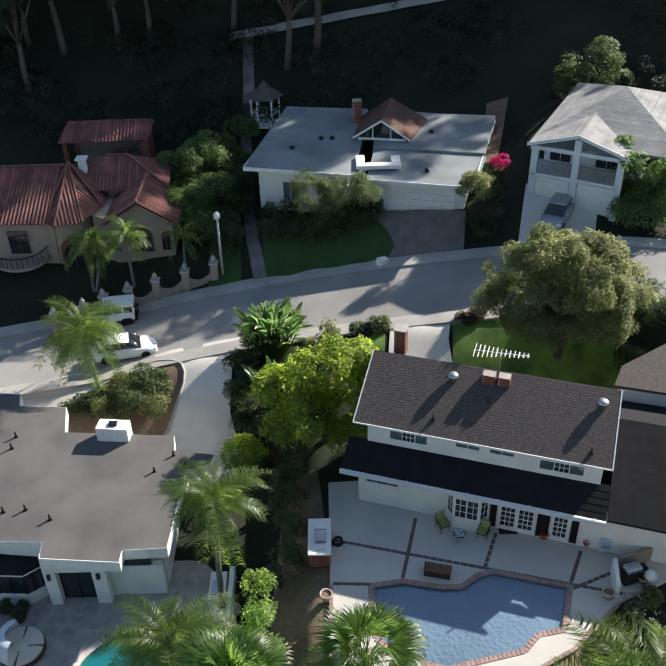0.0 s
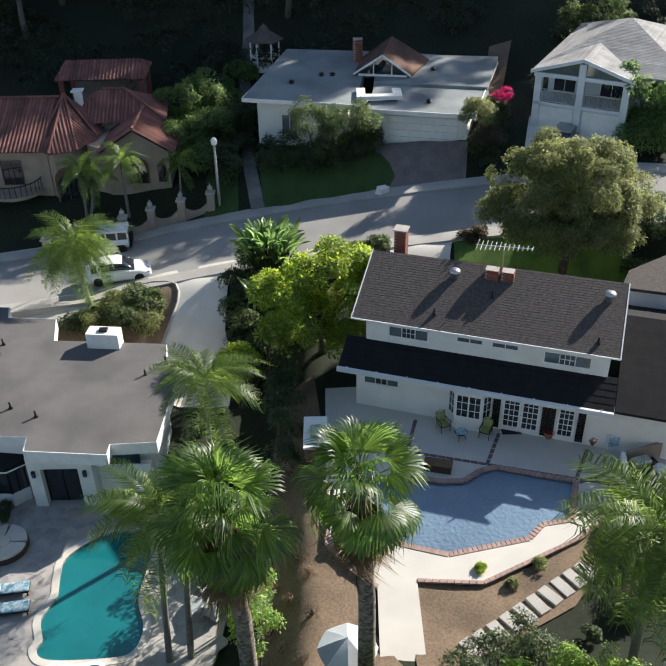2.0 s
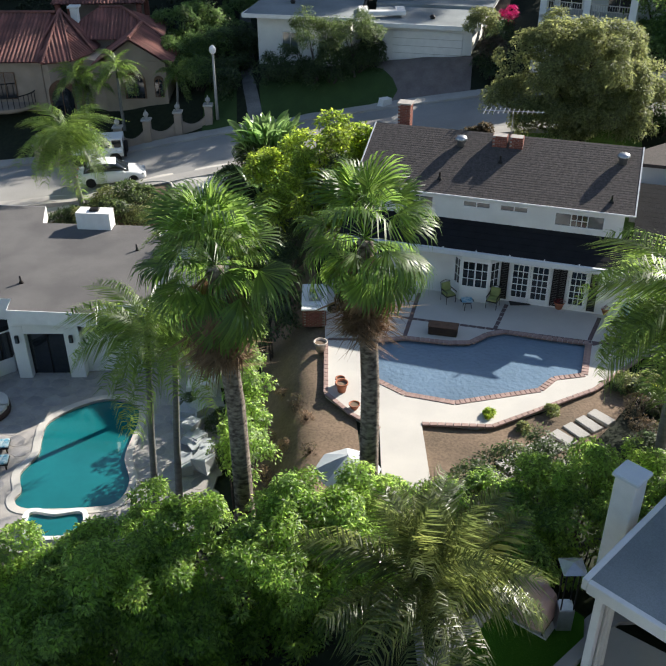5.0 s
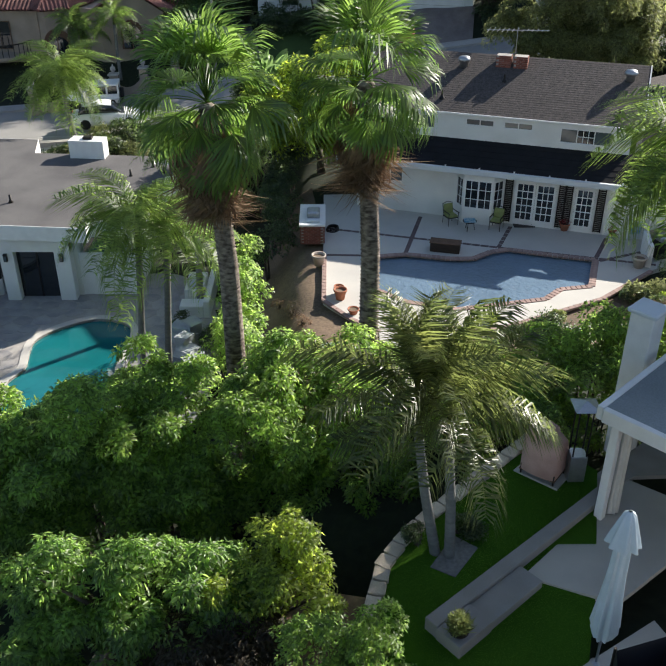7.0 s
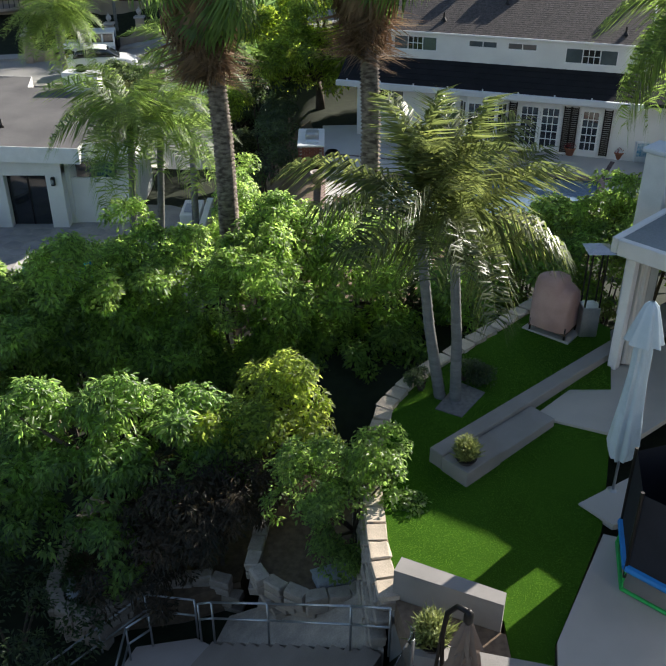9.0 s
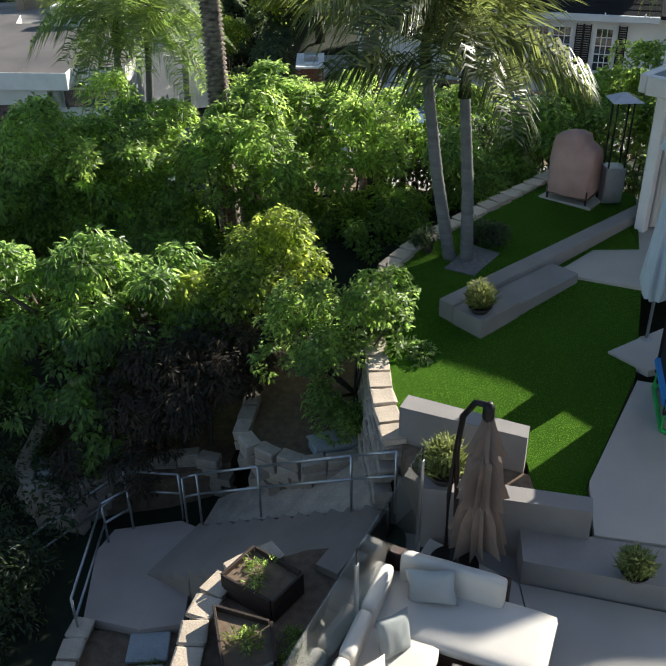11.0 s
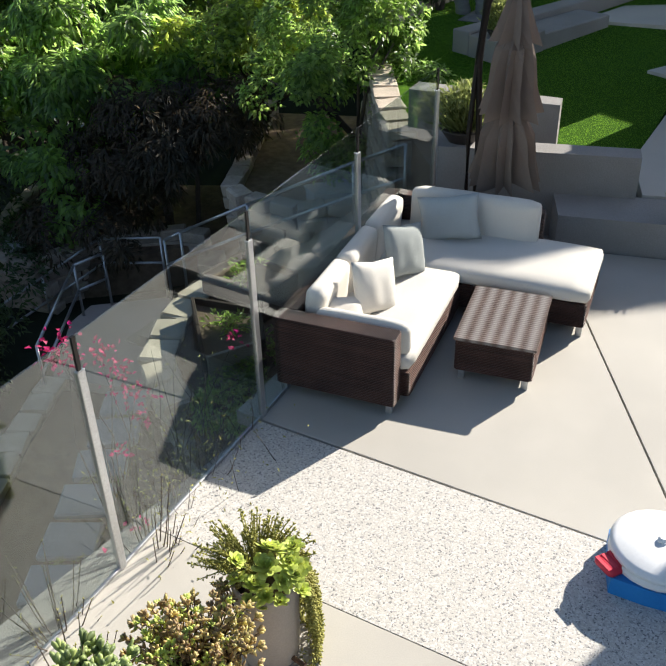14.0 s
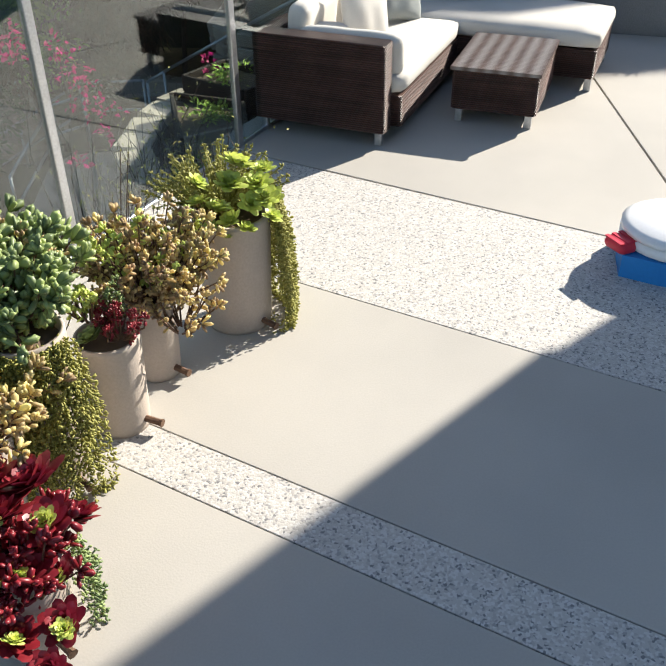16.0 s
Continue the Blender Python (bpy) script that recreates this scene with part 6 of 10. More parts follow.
slab("path", [(2.63, 3.0), (2.82, 3.95), (3.14, 4.5), (4.12, 6.2), (7.0, 5.2), (7.0, 2.0)], M["concrete"], "pale concrete path beside the lawn", 0.36)
structure("path_bed", prism([(2.66, 3.1), (2.84, 3.95), (3.2, 4.6), (4.14, 6.1), (7.0, 5.1), (7.0, 2.1)], -0.3, 0.235), M["stucco_grey"], "concrete footing under the path", "foundation")


def lawn_sheet(pts, name, mat, label, thick=0.5):
    bm = prism(pts, lambda x, y: float(LZ(x, y)) - 0.06, lambda x, y: float(LZ(x, y)))
    return structure(name, bm, mat, label, "lawn")


lawn_pts = [(0.42, 5.12), (0.62, 5.05), (2.12, 4.38), (2.11, 3.36), (2.62, 3.24), (2.80, 3.95), (3.12, 4.5), (4.1, 6.25), (5.0, 8.9), (6.0, 12.6), (4.9, 13.8), (2.95, 12.1), (1.5, 10.8), (0.75, 9.7), (0.4, 8.2), (0.38, 6.6)]
structure("lawn_bed", prism([(x * 0.985 + 0.06, y * 0.995 + 0.03) for x, y in lawn_pts], -1.1, lambda x, y: float(LZ(x, y)) - 0.065), M["soil"], "compacted soil under the turf lawn", "soil")
lawn_sheet(lawn_pts, "turf", M["turf"], "dark green artificial turf lawn in sun and shade")
# darker material than the pebbles: the bed's shade is put into its colour
structure("gravel_bed", prism([(1.62, 9.58), (2.12, 9.30), (2.72, 10.12), (2.22, 10.5)], lambda x, y: float(LZ(x, y)) - 0.03, lambda x, y: float(LZ(x, y)) + 0.014), M["drain"], "gravel bed round the twin palm, shade put into its grey", "gravel")
# turf blades on the near lawn
rng = np.random.default_rng(5)
bx_, by_ = rng.uniform(0.42, 5.4, 190000), rng.uniform(3.4, 12.8, 190000)
poly = np.array(lawn_pts)


def inside(xs, ys, pg):
    r = np.zeros(len(xs), bool)
    for (ax, ay), (bx, by) in zip(pg, np.roll(pg, -1, 0)):
        c = ((ay > ys) != (by > ys)) & (xs < (bx - ax) * (ys - ay) / (by - ay + 1e-12) + ax)
        r ^= c
    return r


keep = inside(bx_, by_, poly)
bx_, by_ = bx_[keep], by_[keep]
bp = np.stack([bx_, by_, LZ(bx_, by_) - 0.002], 1)
tagged(new("turf_blades", leaves("turf_blades", M["turf_blade"], bp, np.tile([0, 0, 1.4], (len(bp), 1)), 0.010, 0.007, rng)), "short green blades of artificial turf", "grass", "", "stuff")
# long seat wall and bench
bw = thing("seat_wall", (1.55, 7.78, float(LZ(1.55, 7.78))), "long low grey stucco seat wall with a bench step", "bench", "", 41)
part("wall_body", box(0.0, 6.3, -0.0, 0.32, -0.3, 0.33, 0.015), M["stucco_grey"], bw)
part("end_block", box(-0.02, 0.95, -0.62, -0.005, -0.3, 0.30, 0.015), M["stucco_grey"], bw)
part("bench", box(0.952, 2.6, -0.6, -0.005, -0.3, 0.24, 0.015), M["stucco_grey"], bw)
slab("slab", [(3.55, 9.3), (5.35, 8.55), (8.5, 11.0), (6.7, 12.4)], M["concrete"], "pale concrete slab under the patio cover", 0.58)
slab("slab", [(3.85, 6.85), (4.3, 6.3), (6.5, 6.8), (6.0, 8.2)], M["concrete"], "pale concrete paver beside the turf", 0.47)
slab("slab", [(3.95, 12.6), (4.85, 11.9), (5.7, 12.9), (4.9, 13.6)], M["concrete"], "pale concrete pad under the covered oven", 0.72)
slab("slab", [(5.0, 11.2), (6.0, 12.6), (8, 14.2), (9, 12.6), (6.9, 12.5)], M["stucco_grey"], "grey concrete walk beside the house", 0.60)


def bowl_plant(place, r, label, seed, h=0.45):
    t = thing("bowl_planter", place, label, "planter")
    part("bowl", lathe([(r * 0.6, 0), (r, r * 0.55), (r * 1.05, r * 0.62), (r * 0.95, r * 0.62), (r * 0.9, r * 0.45)], 20), M["pot_dark"], t, "", True)
    rg = np.random.default_rng(seed)
    k = 420
    d = rg.normal(0, 1, (k, 3))
    d[:, 2] = np.abs(d[:, 2]) + 1.7
    pl = np.stack([rg.normal(0, r * 0.35, k), rg.normal(0, r * 0.35, k), np.full(k, r * 0.5)], 1)
    part("plant", leaves("plant", M["grassy"], pl, d, h, 0.014, rg), None, t)
    p2, a2 = clumps(rg, [((0, 0, h * 0.8), (r * 0.9, r * 0.9, h * 0.7), 1)], 60, 10, 0.07)
    part("foliage", leaves("foliage", M["grassy"], p2, a2, 0.07, 0.025, rg), None, t)
    return t


bowl_plant((1.95, 7.62, 0.46 + 0.30), 0.19, "dark bowl of pale green grasses on the seat wall", 21, 0.34)
bowl_plant((0.90, 3.56, 0.76), 0.23, "dark bowl of yellow-green grasses on the block wall", 22, 0.40)
bowl_plant((2.9, 2.35, 0.34), 0.16, "dark bowl of greenery on the grey step", 23, 0.24)

# cantilever umbrella, closed, taupe
um = thing("cantilever_umbrella", (0.98, 2.88, 0), "closed taupe cantilever umbrella with a curved dark pole", "umbrella")
part("base_plate", lathe([(0.3, 0.0), (0.3, 0.05), (0.06, 0.06), (0.05, 0.3)], 20), M["black_metal"], um, "", True)
part("pole", tube([(0.0, 0.0, 0.05), (-0.02, 0, 1.0), (-0.07, 0, 1.75), (-0.04, -0.06, 2.25), (0.05, -0.2, 2.52), (0.14, -0.35, 2.60)], 0.036, 8), M["black_metal"], um, "curved dark pole", True)
part("strut", tube([(-0.11, 0.0, 0.35), (-0.12, 0.0, 1.1), (-0.08, 0, 1.75)], 0.026, 6), M["black_metal"], um)
part("hub", lathe([(0.04, 2.40), (0.065, 2.47), (0.06, 2.58), (0.03, 2.64)], 14, 0.157, -0.37), M["black_metal"], um, "", True)


def folded_canopy(profile, folds, depth, cx, cy, seed, n=72):
    """Cloth hanging in folds: rings of (radius, height), the folds deeper towards each hem."""
    bm = bmesh.new()
    rng = random.Random(seed)
    ph = [rng.uniform(0, 6.28) for _ in range(3)]
    rings = []
    for k, (r, z) in enumerate(profile):
        row = []
        for i in range(n):
            a = 2 * math.pi * i / n
            f = math.sin(folds * a + ph[0]) * 0.6 + math.sin((folds + 3) * a + ph[1] + z) * 0.4
            rr = r * (1 + depth * f * (0.3 + 0.7 * r / max(p[0] for p in profile)))
            row.append(bm.verts.new((cx + rr * math.cos(a), cy + rr * math.sin(a), z + 0.03 * depth * math.sin(folds * a + ph[2]))))
        rings.append(row)
    for a, b in zip(rings, rings[1:]):
        for i in range(n):
            bm.faces.new((a[i], a[(i + 1) % n], b[(i + 1) % n], b[i]))
    bmesh.ops.recalc_face_normals(bm, faces=bm.faces)
    return bm


def pleated_tier(profile, folds, seed, cx, cy, inner=0.5):
    """One tier of furled cloth: sharp uneven pleats that open towards a ragged hem; profile: (radius, height) from the top down."""
    bm = bmesh.new()
    rng = random.Random(seed)
    ang, dep, drop = [], [], []
    for k in range(folds):
        for side in (0, 1):
            ang.append(2 * math.pi * (k + 0.5 * side + rng.uniform(-0.14, 0.14)) / folds)
            dep.append(rng.uniform(0.85, 1.12) if side == 0 else inner * rng.uniform(0.75, 1.3))
            drop.append(rng.uniform(-0.02, 0.035) if side == 0 else rng.uniform(-0.05, 0.0))
    rings = []
    for q, (r, z) in enumerate(profile):
        u = q / (len(profile) - 1)
        row = []
        for a, d, dz in zip(ang, dep, drop):
            rr = r * (1 + (d - 1) * (0.25 + 0.75 * u))
            tw = a + 0.10 * math.sin(3 * u + seed)
            row.append(bm.verts.new((cx + rr * math.cos(tw), cy + rr * math.sin(tw), z - dz * u ** 2)))
        rings.append(row)
    n = len(ang)
    for p, q in zip(rings, rings[1:]):
        for k in range(n):
            bm.faces.new((p[k], p[(k + 1) % n], q[(k + 1) % n], q[k]))
    bmesh.ops.recalc_face_normals(bm, faces=bm.faces)
    return bm


for nm, prof, folds, seed, lab in (("canopy_top", [(0.03, 2.50), (0.06, 2.44), (0.11, 2.28), (0.17, 2.11), (0.225, 1.98)], 8, 1, "taupe folded upper tier"),
                                   ("canopy_middle", [(0.07, 2.06), (0.16, 1.96), (0.19, 1.84), (0.215, 1.60), (0.285, 1.37)], 10, 2, "taupe folded middle tier"),
                                   ("canopy_hem", [(0.07, 1.48), (0.16, 1.36), (0.25, 1.20), (0.285, 0.96), (0.345, 0.74)], 13, 3, "taupe folded lower tier")):
    part(nm, pleated_tier(prof, folds, seed, 0.157, -0.37, 0.36), M["taupe"], um, lab)
# white umbrella, closed, beside the turf
uw = thing("patio_umbrella", (4.55, 7.2, 0.5), "closed pale blue-white market umbrella on a metal pole", "umbrella")
part("pole", tube([(0, 0, -0.1), (0, 0, 3.2)], 0.025, 8), M["galv"], uw, "", True)
part("base", lathe([(0.11, -0.1), (0.11, -0.04), (0.04, 0.0)], 18), M["galv"], uw)
uw.scale = (1.08, 1.08, 1.17)
part("canopy", folded_canopy([(0.05, 3.12), (0.10, 2.9), (0.13, 2.5), (0.14, 2.0), (0.17, 1.5), (0.20, 1.1), (0.22, 0.8), (0.16, 0.62)], 8, 0.3, 0, 0, 4), M["canvas_white"], uw, "pale folded canopy", True)
part("top_flap", folded_canopy([(0.03, 3.24), (0.10, 3.18), (0.2, 2.85), (0.26, 2.62)], 8, 0.2, 0, 0, 5), M["canvas_white"], uw, "pale folded top flap", True)

# ---- own house ----
OH = pose(5.30, 11.25, 0.42, 0, 0, 44)  # local x runs along its gable side
oh = local(Matrix.Identity(4), "house", "white stucco house with a flat patio cover and low roofs", "house")


def oriented(name, bm, mat, lab=""):
    o = part(name, bm, mat, oh, lab)
    o.matrix_local = OH
    return o


oriented("cover_roof", box(0, 5.2, -6.5, 0, 3.02, 3.12, 0.01), M["roof_pale"], "pale sheet patio cover")
oriented("cover_beam", box(-0.05, 5.2, -0.05, 0.1, 2.82, 3.16, 0.02), M["white_paint"])
oriented("cover_beam", box(-0.08, 0.08, -6.5, -0.06, 2.8, 3.15, 0.02), M["white_paint"])
for x, y in ((0.15, -0.35), (0.15, -5.6), (4.8, -0.35)):
    oriented("column", box(x - 0.1, x + 0.1, y - 0.1, y + 0.1, 0.0, 2.8, 0.015), M["white_paint"])
c_ = part("curtain", folded_canopy([(0.17, 0.2), (0.16, 1.4), (0.17, 2.78)], 9, 0.3, 0, 0, 8), M["cushion"], oh, "gathered cream curtain", True)
c_.matrix_local = OH @ pose(0.5, -0.4, 0)
oriented("wall", box(3.4, 12.5, -13.0, -1.6, -0.5, 3.0), M["stucco_white"])
# two unseen blocks added out of view, outlined to shade the lawn and sofa
part("upper_wall", prism([(9.7, 15.75), (10.93, 15.29), (12.77, 14.31), (14.1, 13.9), (17.4, 17.2), (14.6, 19.8), (12.6, 18.9), (10.0, 17.0)], -0.5, 7.7), M["stucco_white"], oh)
part("upper_wall", prism([(10.54, 10.3), (11.4, 10.15), (12.5, 10.6), (13.6, 10.75), (16, 10.6), (20, 13.4), (14.4, 13.6)], -0.5, 8.0), M["stucco_white"], oh)
oriented("chimney", box(2.55, 3.15, 0.35, 0.95, 0.0, 4.1, 0.03), M["white_paint"], "white stucco chimney")
oriented("chimney_cap", box(2.48, 3.22, 0.28, 1.02, 4.1, 4.22, 0.03), M["siding"])
# unseen wall and tapered block, added and shaped to throw the terrace's shade edge
part("terrace_wall", prism([(5.05, 1.45), (12, 1.45), (12, -9), (5.05, -9)], -0.5, 3.2), M["stucco_white"], oh)
bm = bmesh.new()
lo = [bm.verts.new(p) for p in ((5.02, 1.48, 3.2), (12, 1.48, 3.2), (12, -9, 3.2), (5.02, -9, 3.2))]
hi = [bm.verts.new(p) for p in ((5.25, 1.1, 6.4), (11.4, 1.1, 6.4), (11.4, -8.3, 6.4), (5.25, -8.3, 6.4))]
for k in range(4):
    bm.faces.new((lo[k], lo[(k + 1) % 4], hi[(k + 1) % 4], hi[k]))
bm.faces.new(hi)
bm.faces.new(lo[::-1])
bmesh.ops.recalc_face_normals(bm, faces=bm.faces)
part("terrace_roof", bm, M["shingle"], oh)
# covered oven with a shelf
og = thing("covered_grill", (4.62, 12.5, 0.72), "outdoor oven under a faded pink cover on a concrete pad", "grill", "", -38)


def cover_cloth(seed):
    """A cover pulled over an oven: a domed front half and a lower, flat rear half, with creases."""
    bm = bmesh.new()
    n, m = 18, 22
    rows = []
    for k in range(n + 1):
        u = k / n
        x = -0.45 + 0.90 * u
        top = 1.42 - 0.5 * abs(u - 0.45) ** 1.6 - (0.12 if u > 0.72 else 0)
        wide = 0.40 * (1 - 0.25 * abs(2 * u - 1) ** 3)
        row = []
        for q in range(m + 1):
            a = math.pi * q / m
            c, h = math.cos(a), math.sin(a) ** 0.55
            r = 0.022 * noise.noise(Vector((u * 5 + seed, q * 0.45, 1.0))) + 0.012 * noise.noise(Vector((u * 14, q * 1.1, seed)))
            row.append(bm.verts.new((x + r, wide * math.copysign(abs(c) ** 0.6, c) * (1 + r), 0.16 + (top - 0.16) * h + r)))
        rows.append(row)
    for p, q in zip(rows, rows[1:]):
        for k in range(m):
            bm.faces.new((p[k], q[k], q[k + 1], p[k + 1]))
    bm.faces.new(rows[0])
    bm.faces.new(rows[-1][::-1])
    bmesh.ops.recalc_face_normals(bm, faces=bm.faces)
    return bm


part("cover", cover_cloth(3), M["cover_pink"], og, "faded pink fabric cover", True)
part("shelf", box(-0.46, 0.46, -0.34, 0.34, 0.12, 0.155, 0.005), M["timber"], og, "brown lower shelf")
for x, y in ((-0.42, -0.3), (0.42, -0.3), (-0.42, 0.3), (0.42, 0.3)):
    part("leg", tube([(x, y, 0), (x, y, 0.3)], 0.025, 7), M["black_metal"], og)
ht = thing("patio_heater", (5.35, 12.35, 0.7), "square glass-tube patio heater beside the covered oven", "heater")
for a in (-1, 1):
    for b in (-1, 1):
        part("rod", box(a * 0.16 - 0.015, a * 0.16 + 0.015, b * 0.16 - 0.015, b * 0.16 + 0.015, 0, 2.1), M["black_metal"], ht)
part("base", box(-0.2, 0.2, -0.2, 0.2, 0, 0.75, 0.02), M["galv"], ht)
bm = bmesh.new()
vs = [bm.verts.new((a * 0.3, b * 0.3, 2.1)) for a, b in ((-1, -1), (1, -1), (1, 1), (-1, 1))]
tp = bm.verts.new((0, 0, 2.25))
for i in range(4):
    bm.faces.new((vs[i], vs[(i + 1) % 4], tp))
bm.faces.new(vs[::-1])
part("hood", bm, M["galv"], ht)
# trampoline with a net
tr = thing("trampoline", (5.05, 5.25, 0.36), "small trampoline with dark netting and blue and green padding", "trampoline")
pts = [(1.05 * math.cos(2 * math.pi * k / 6 + 0.3), 1.05 * math.sin(2 * math.pi * k / 6 + 0.3)) for k in range(6)]
for k, (x, y) in enumerate(pts):
    x2, y2 = pts[(k + 1) % 6]
    part("pole", tube([(x, y, 0.3), (x * 1.02, y * 1.02, 2.0)], 0.03, 7), M["black_metal"], tr)
    part("leg", tube([(x, y, 0.45), (x, y, 0.04), (x2, y2, 0.04)], 0.035, 6), M["plastic_green"], tr, "green padded leg")
    pd = part("pad", tube([(x, y, 0.5), (x2, y2, 0.5)], 0.07, 8), M["plastic_blue"], tr, "blue padded rim")
    bm = bmesh.new()
    bm.faces.new([bm.verts.new(p) for p in ((x, y, 0.5), (x2, y2, 0.5), (x2, y2, 1.95), (x, y, 1.95))])
    part("net", bm, M["black_mesh"], tr, "dark netting")
part("mat", lathe([(1.0, 0.47), (1.0, 0.5)], 6), M["black_mesh"], tr)
# toy table
ty = thing("toy_table", (1.41, -1.47, 0), "blue, white and red plastic play table", "toy", "", 25)
ty.scale = (0.86, 0.86, 0.82)
part("base", prism([(0.40 * (1 if k % 2 else 0.84) * math.cos(2 * math.pi * k / 10), 0.36 * (1 if k % 2 else 0.84) * math.sin(2 * math.pi * k / 10)) for k in range(10)], 0.0, 0.15), M["plastic_blue"], ty, "blue plastic base")
part("rim", lathe([(0.30, 0.15), (0.33, 0.17), (0.33, 0.21), (0.30, 0.225)], 24), M["plastic_white"], ty, "", True)
part("lid", lathe([(0.31, 0.226), (0.33, 0.235), (0.33, 0.26), (0.29, 0.285), (0.1, 0.30), (0.02, 0.302)], 28), M["plastic_white"], ty, "white plastic lid", True)
part("knob", lathe([(0.03, 0.30), (0.035, 0.32), (0.02, 0.335)], 12), M["plastic_white"], ty)
part("seat", cushion(0.13, 0.18, 0.08, 0.0, 32), M["plastic_red"], ty, "red plastic seat", True).matrix_local = pose(-0.36, 0.07, 0.18)
for k in range(3):
    part("seat_ridge", box(-0.43 + 0.05 * k, -0.40 + 0.05 * k, 0.0, 0.14, 0.217, 0.226, 0.003), M["plastic_red"], ty)
# ---- palms ----
def feather_frond(name, length, leaflet, mat, seed, droop=0.9, pairs=44, width=0.028):
    """A feather frond: an arching midrib along +x with drooping leaflets on both sides."""
    rng = np.random.default_rng(seed)
    V, F = [], []

    def mid(s):
        return np.array([length * (s - 0.16 * droop * s ** 3), 0.0, length * (0.16 * s - 0.5 * droop * s ** 2.4)])

    n = 9
    for k in range(n + 1):
        s = k / n
        p, r = mid(s), 0.022 * (1 - 0.85 * s)
        V += [p + (0, r, 0), p + (0, 0, r), p + (0, -r, 0), p + (0, 0, -r)]
    for k in range(n):
        for j in range(4):
            a, b = k * 4 + j, k * 4 + (j + 1) % 4
            F.append((a, b, b + 4, a + 4))
    for k in range(pairs):
        s = 0.14 + 0.86 * (k + rng.uniform(-0.3, 0.3)) / pairs
        s = min(max(s, 0.1), 0.995)
        p, q = mid(s), mid(min(1, s + 0.02))
        t = (q - p) / (np.linalg.norm(q - p) + 1e-9)
        L = leaflet * (0.45 + 0.75 * math.sin(math.pi * min(1, 0.12 + 0.8 * s))) * rng.uniform(0.85, 1.1)
        for sd in (-1, 1):
            way = np.array([0.55 * t[0] + 0.1, sd * rng.uniform(0.55, 1.0), 0.15 + 0.5 * t[2] + rng.uniform(-0.45, 0.55)])
            way /= np.linalg.norm(way)
            m1 = p + way * L * 0.5
            e = p + way * L * 0.85 + np.array([0.05, 0, -L * rng.uniform(0.5, 1.0)])
            w = t * width
            i = len(V)
            V += [p - w * 0.5, p + w * 0.5, m1 + w, m1 - w, e]
            F += [(i, i + 1, i + 2, i + 3), (i + 3, i + 2, i + 4, i + 4)]
    F = [f if f[2] != f[3] else (f[0], f[1], f[2], f[2]) for f in F]
    quads = np.array([f for f in F if f[2] != f[3]])
    tris = [f[:3] for f in F if f[2] == f[3]]
    alltri = np.concatenate([quads[:, [0, 1, 2]], quads[:, [0, 2, 3]], np.array(tris)])
    return quick_mesh(name, np.array(V), alltri, mat)


def fan_frond(name, stalk, radius, mat, seed, segs=26, spread=2.5, droop=0.35):
    """A fan frond: a stalk along +x that ends in a pleated fan with split, drooping tips."""
    rng = np.random.default_rng(seed)
    V, F = [], []
    for k in range(4):
        s = k / 3
        p, r = np.array([stalk * s, 0, 0.12 * stalk * math.sin(s * 2.2)]), 0.025 - 0.008 * s
        V += [p + (0, r, 0), p + (0, 0, r), p + (0, -r, 0)]
    for k in range(3):
        for j in range(3):
            a, b = k * 3 + j, k * 3 + (j + 1) % 3
            F += [(a, b, b + 3), (a, b + 3, a + 3)]
    hub = np.array([stalk, 0, 0.12 * stalk * math.sin(2.2)])
    for k in range(segs):
        a = -spread / 2 + spread * (k + 0.5) / segs
        L = radius * (0.78 + 0.22 * math.cos(a * 0.9)) * rng.uniform(0.9, 1.08)
        h = spread / segs * 0.62
        fold = 0.05 * (1 if k % 2 else -1)

        def at(rr, ang, dz=0.0):
            return hub + np.array([rr * math.cos(ang), rr * math.sin(ang), fold * rr * 0.8 - 0.10 * rr * abs(math.sin(a)) + dz])

        i = len(V)
        V += [hub, at(L * 0.66, a - h * 0.92, -droop * 0.1), at(L * 0.66, a + h * 0.92, -droop * 0.1), at(L * 0.85, a - h * 0.5, -droop * 0.4), at(L * 0.85, a + h * 0.5, -droop * 0.4), at(L * 0.98, a + rng.uniform(-0.04, 0.04), -droop * rng.uniform(0.9, 2.0))]
        F += [(i, i + 1, i + 2), (i + 1, i + 3, i + 4), (i + 1, i + 4, i + 2), (i + 3, i + 5, i + 4)]
    return quick_mesh(name, np.array(V), np.array(F), mat)


FAN = [fan_frond("frond", 1.25, 1.12, M["frond_fan"], 60 + k, 30, 2.7, droop=0.14 + 0.14 * k) for k in range(4)]
FAN_DEAD = [fan_frond("dry_frond", 0.8, 1.0, M["dead_frond"], 70 + k, 18, 1.5, 0.8) for k in range(3)]
QUEEN = [feather_frond("frond", 2.9, 0.72, M["frond_queen"], 80 + k, 1.2 + 0.35 * k, 70, 0.022) for k in range(4)]
KING = [feather_frond("frond", 2.75, 0.62, M["frond_king"], 90 + k, 0.35 + 0.42 * k, 64, 0.021) for k in range(4)]


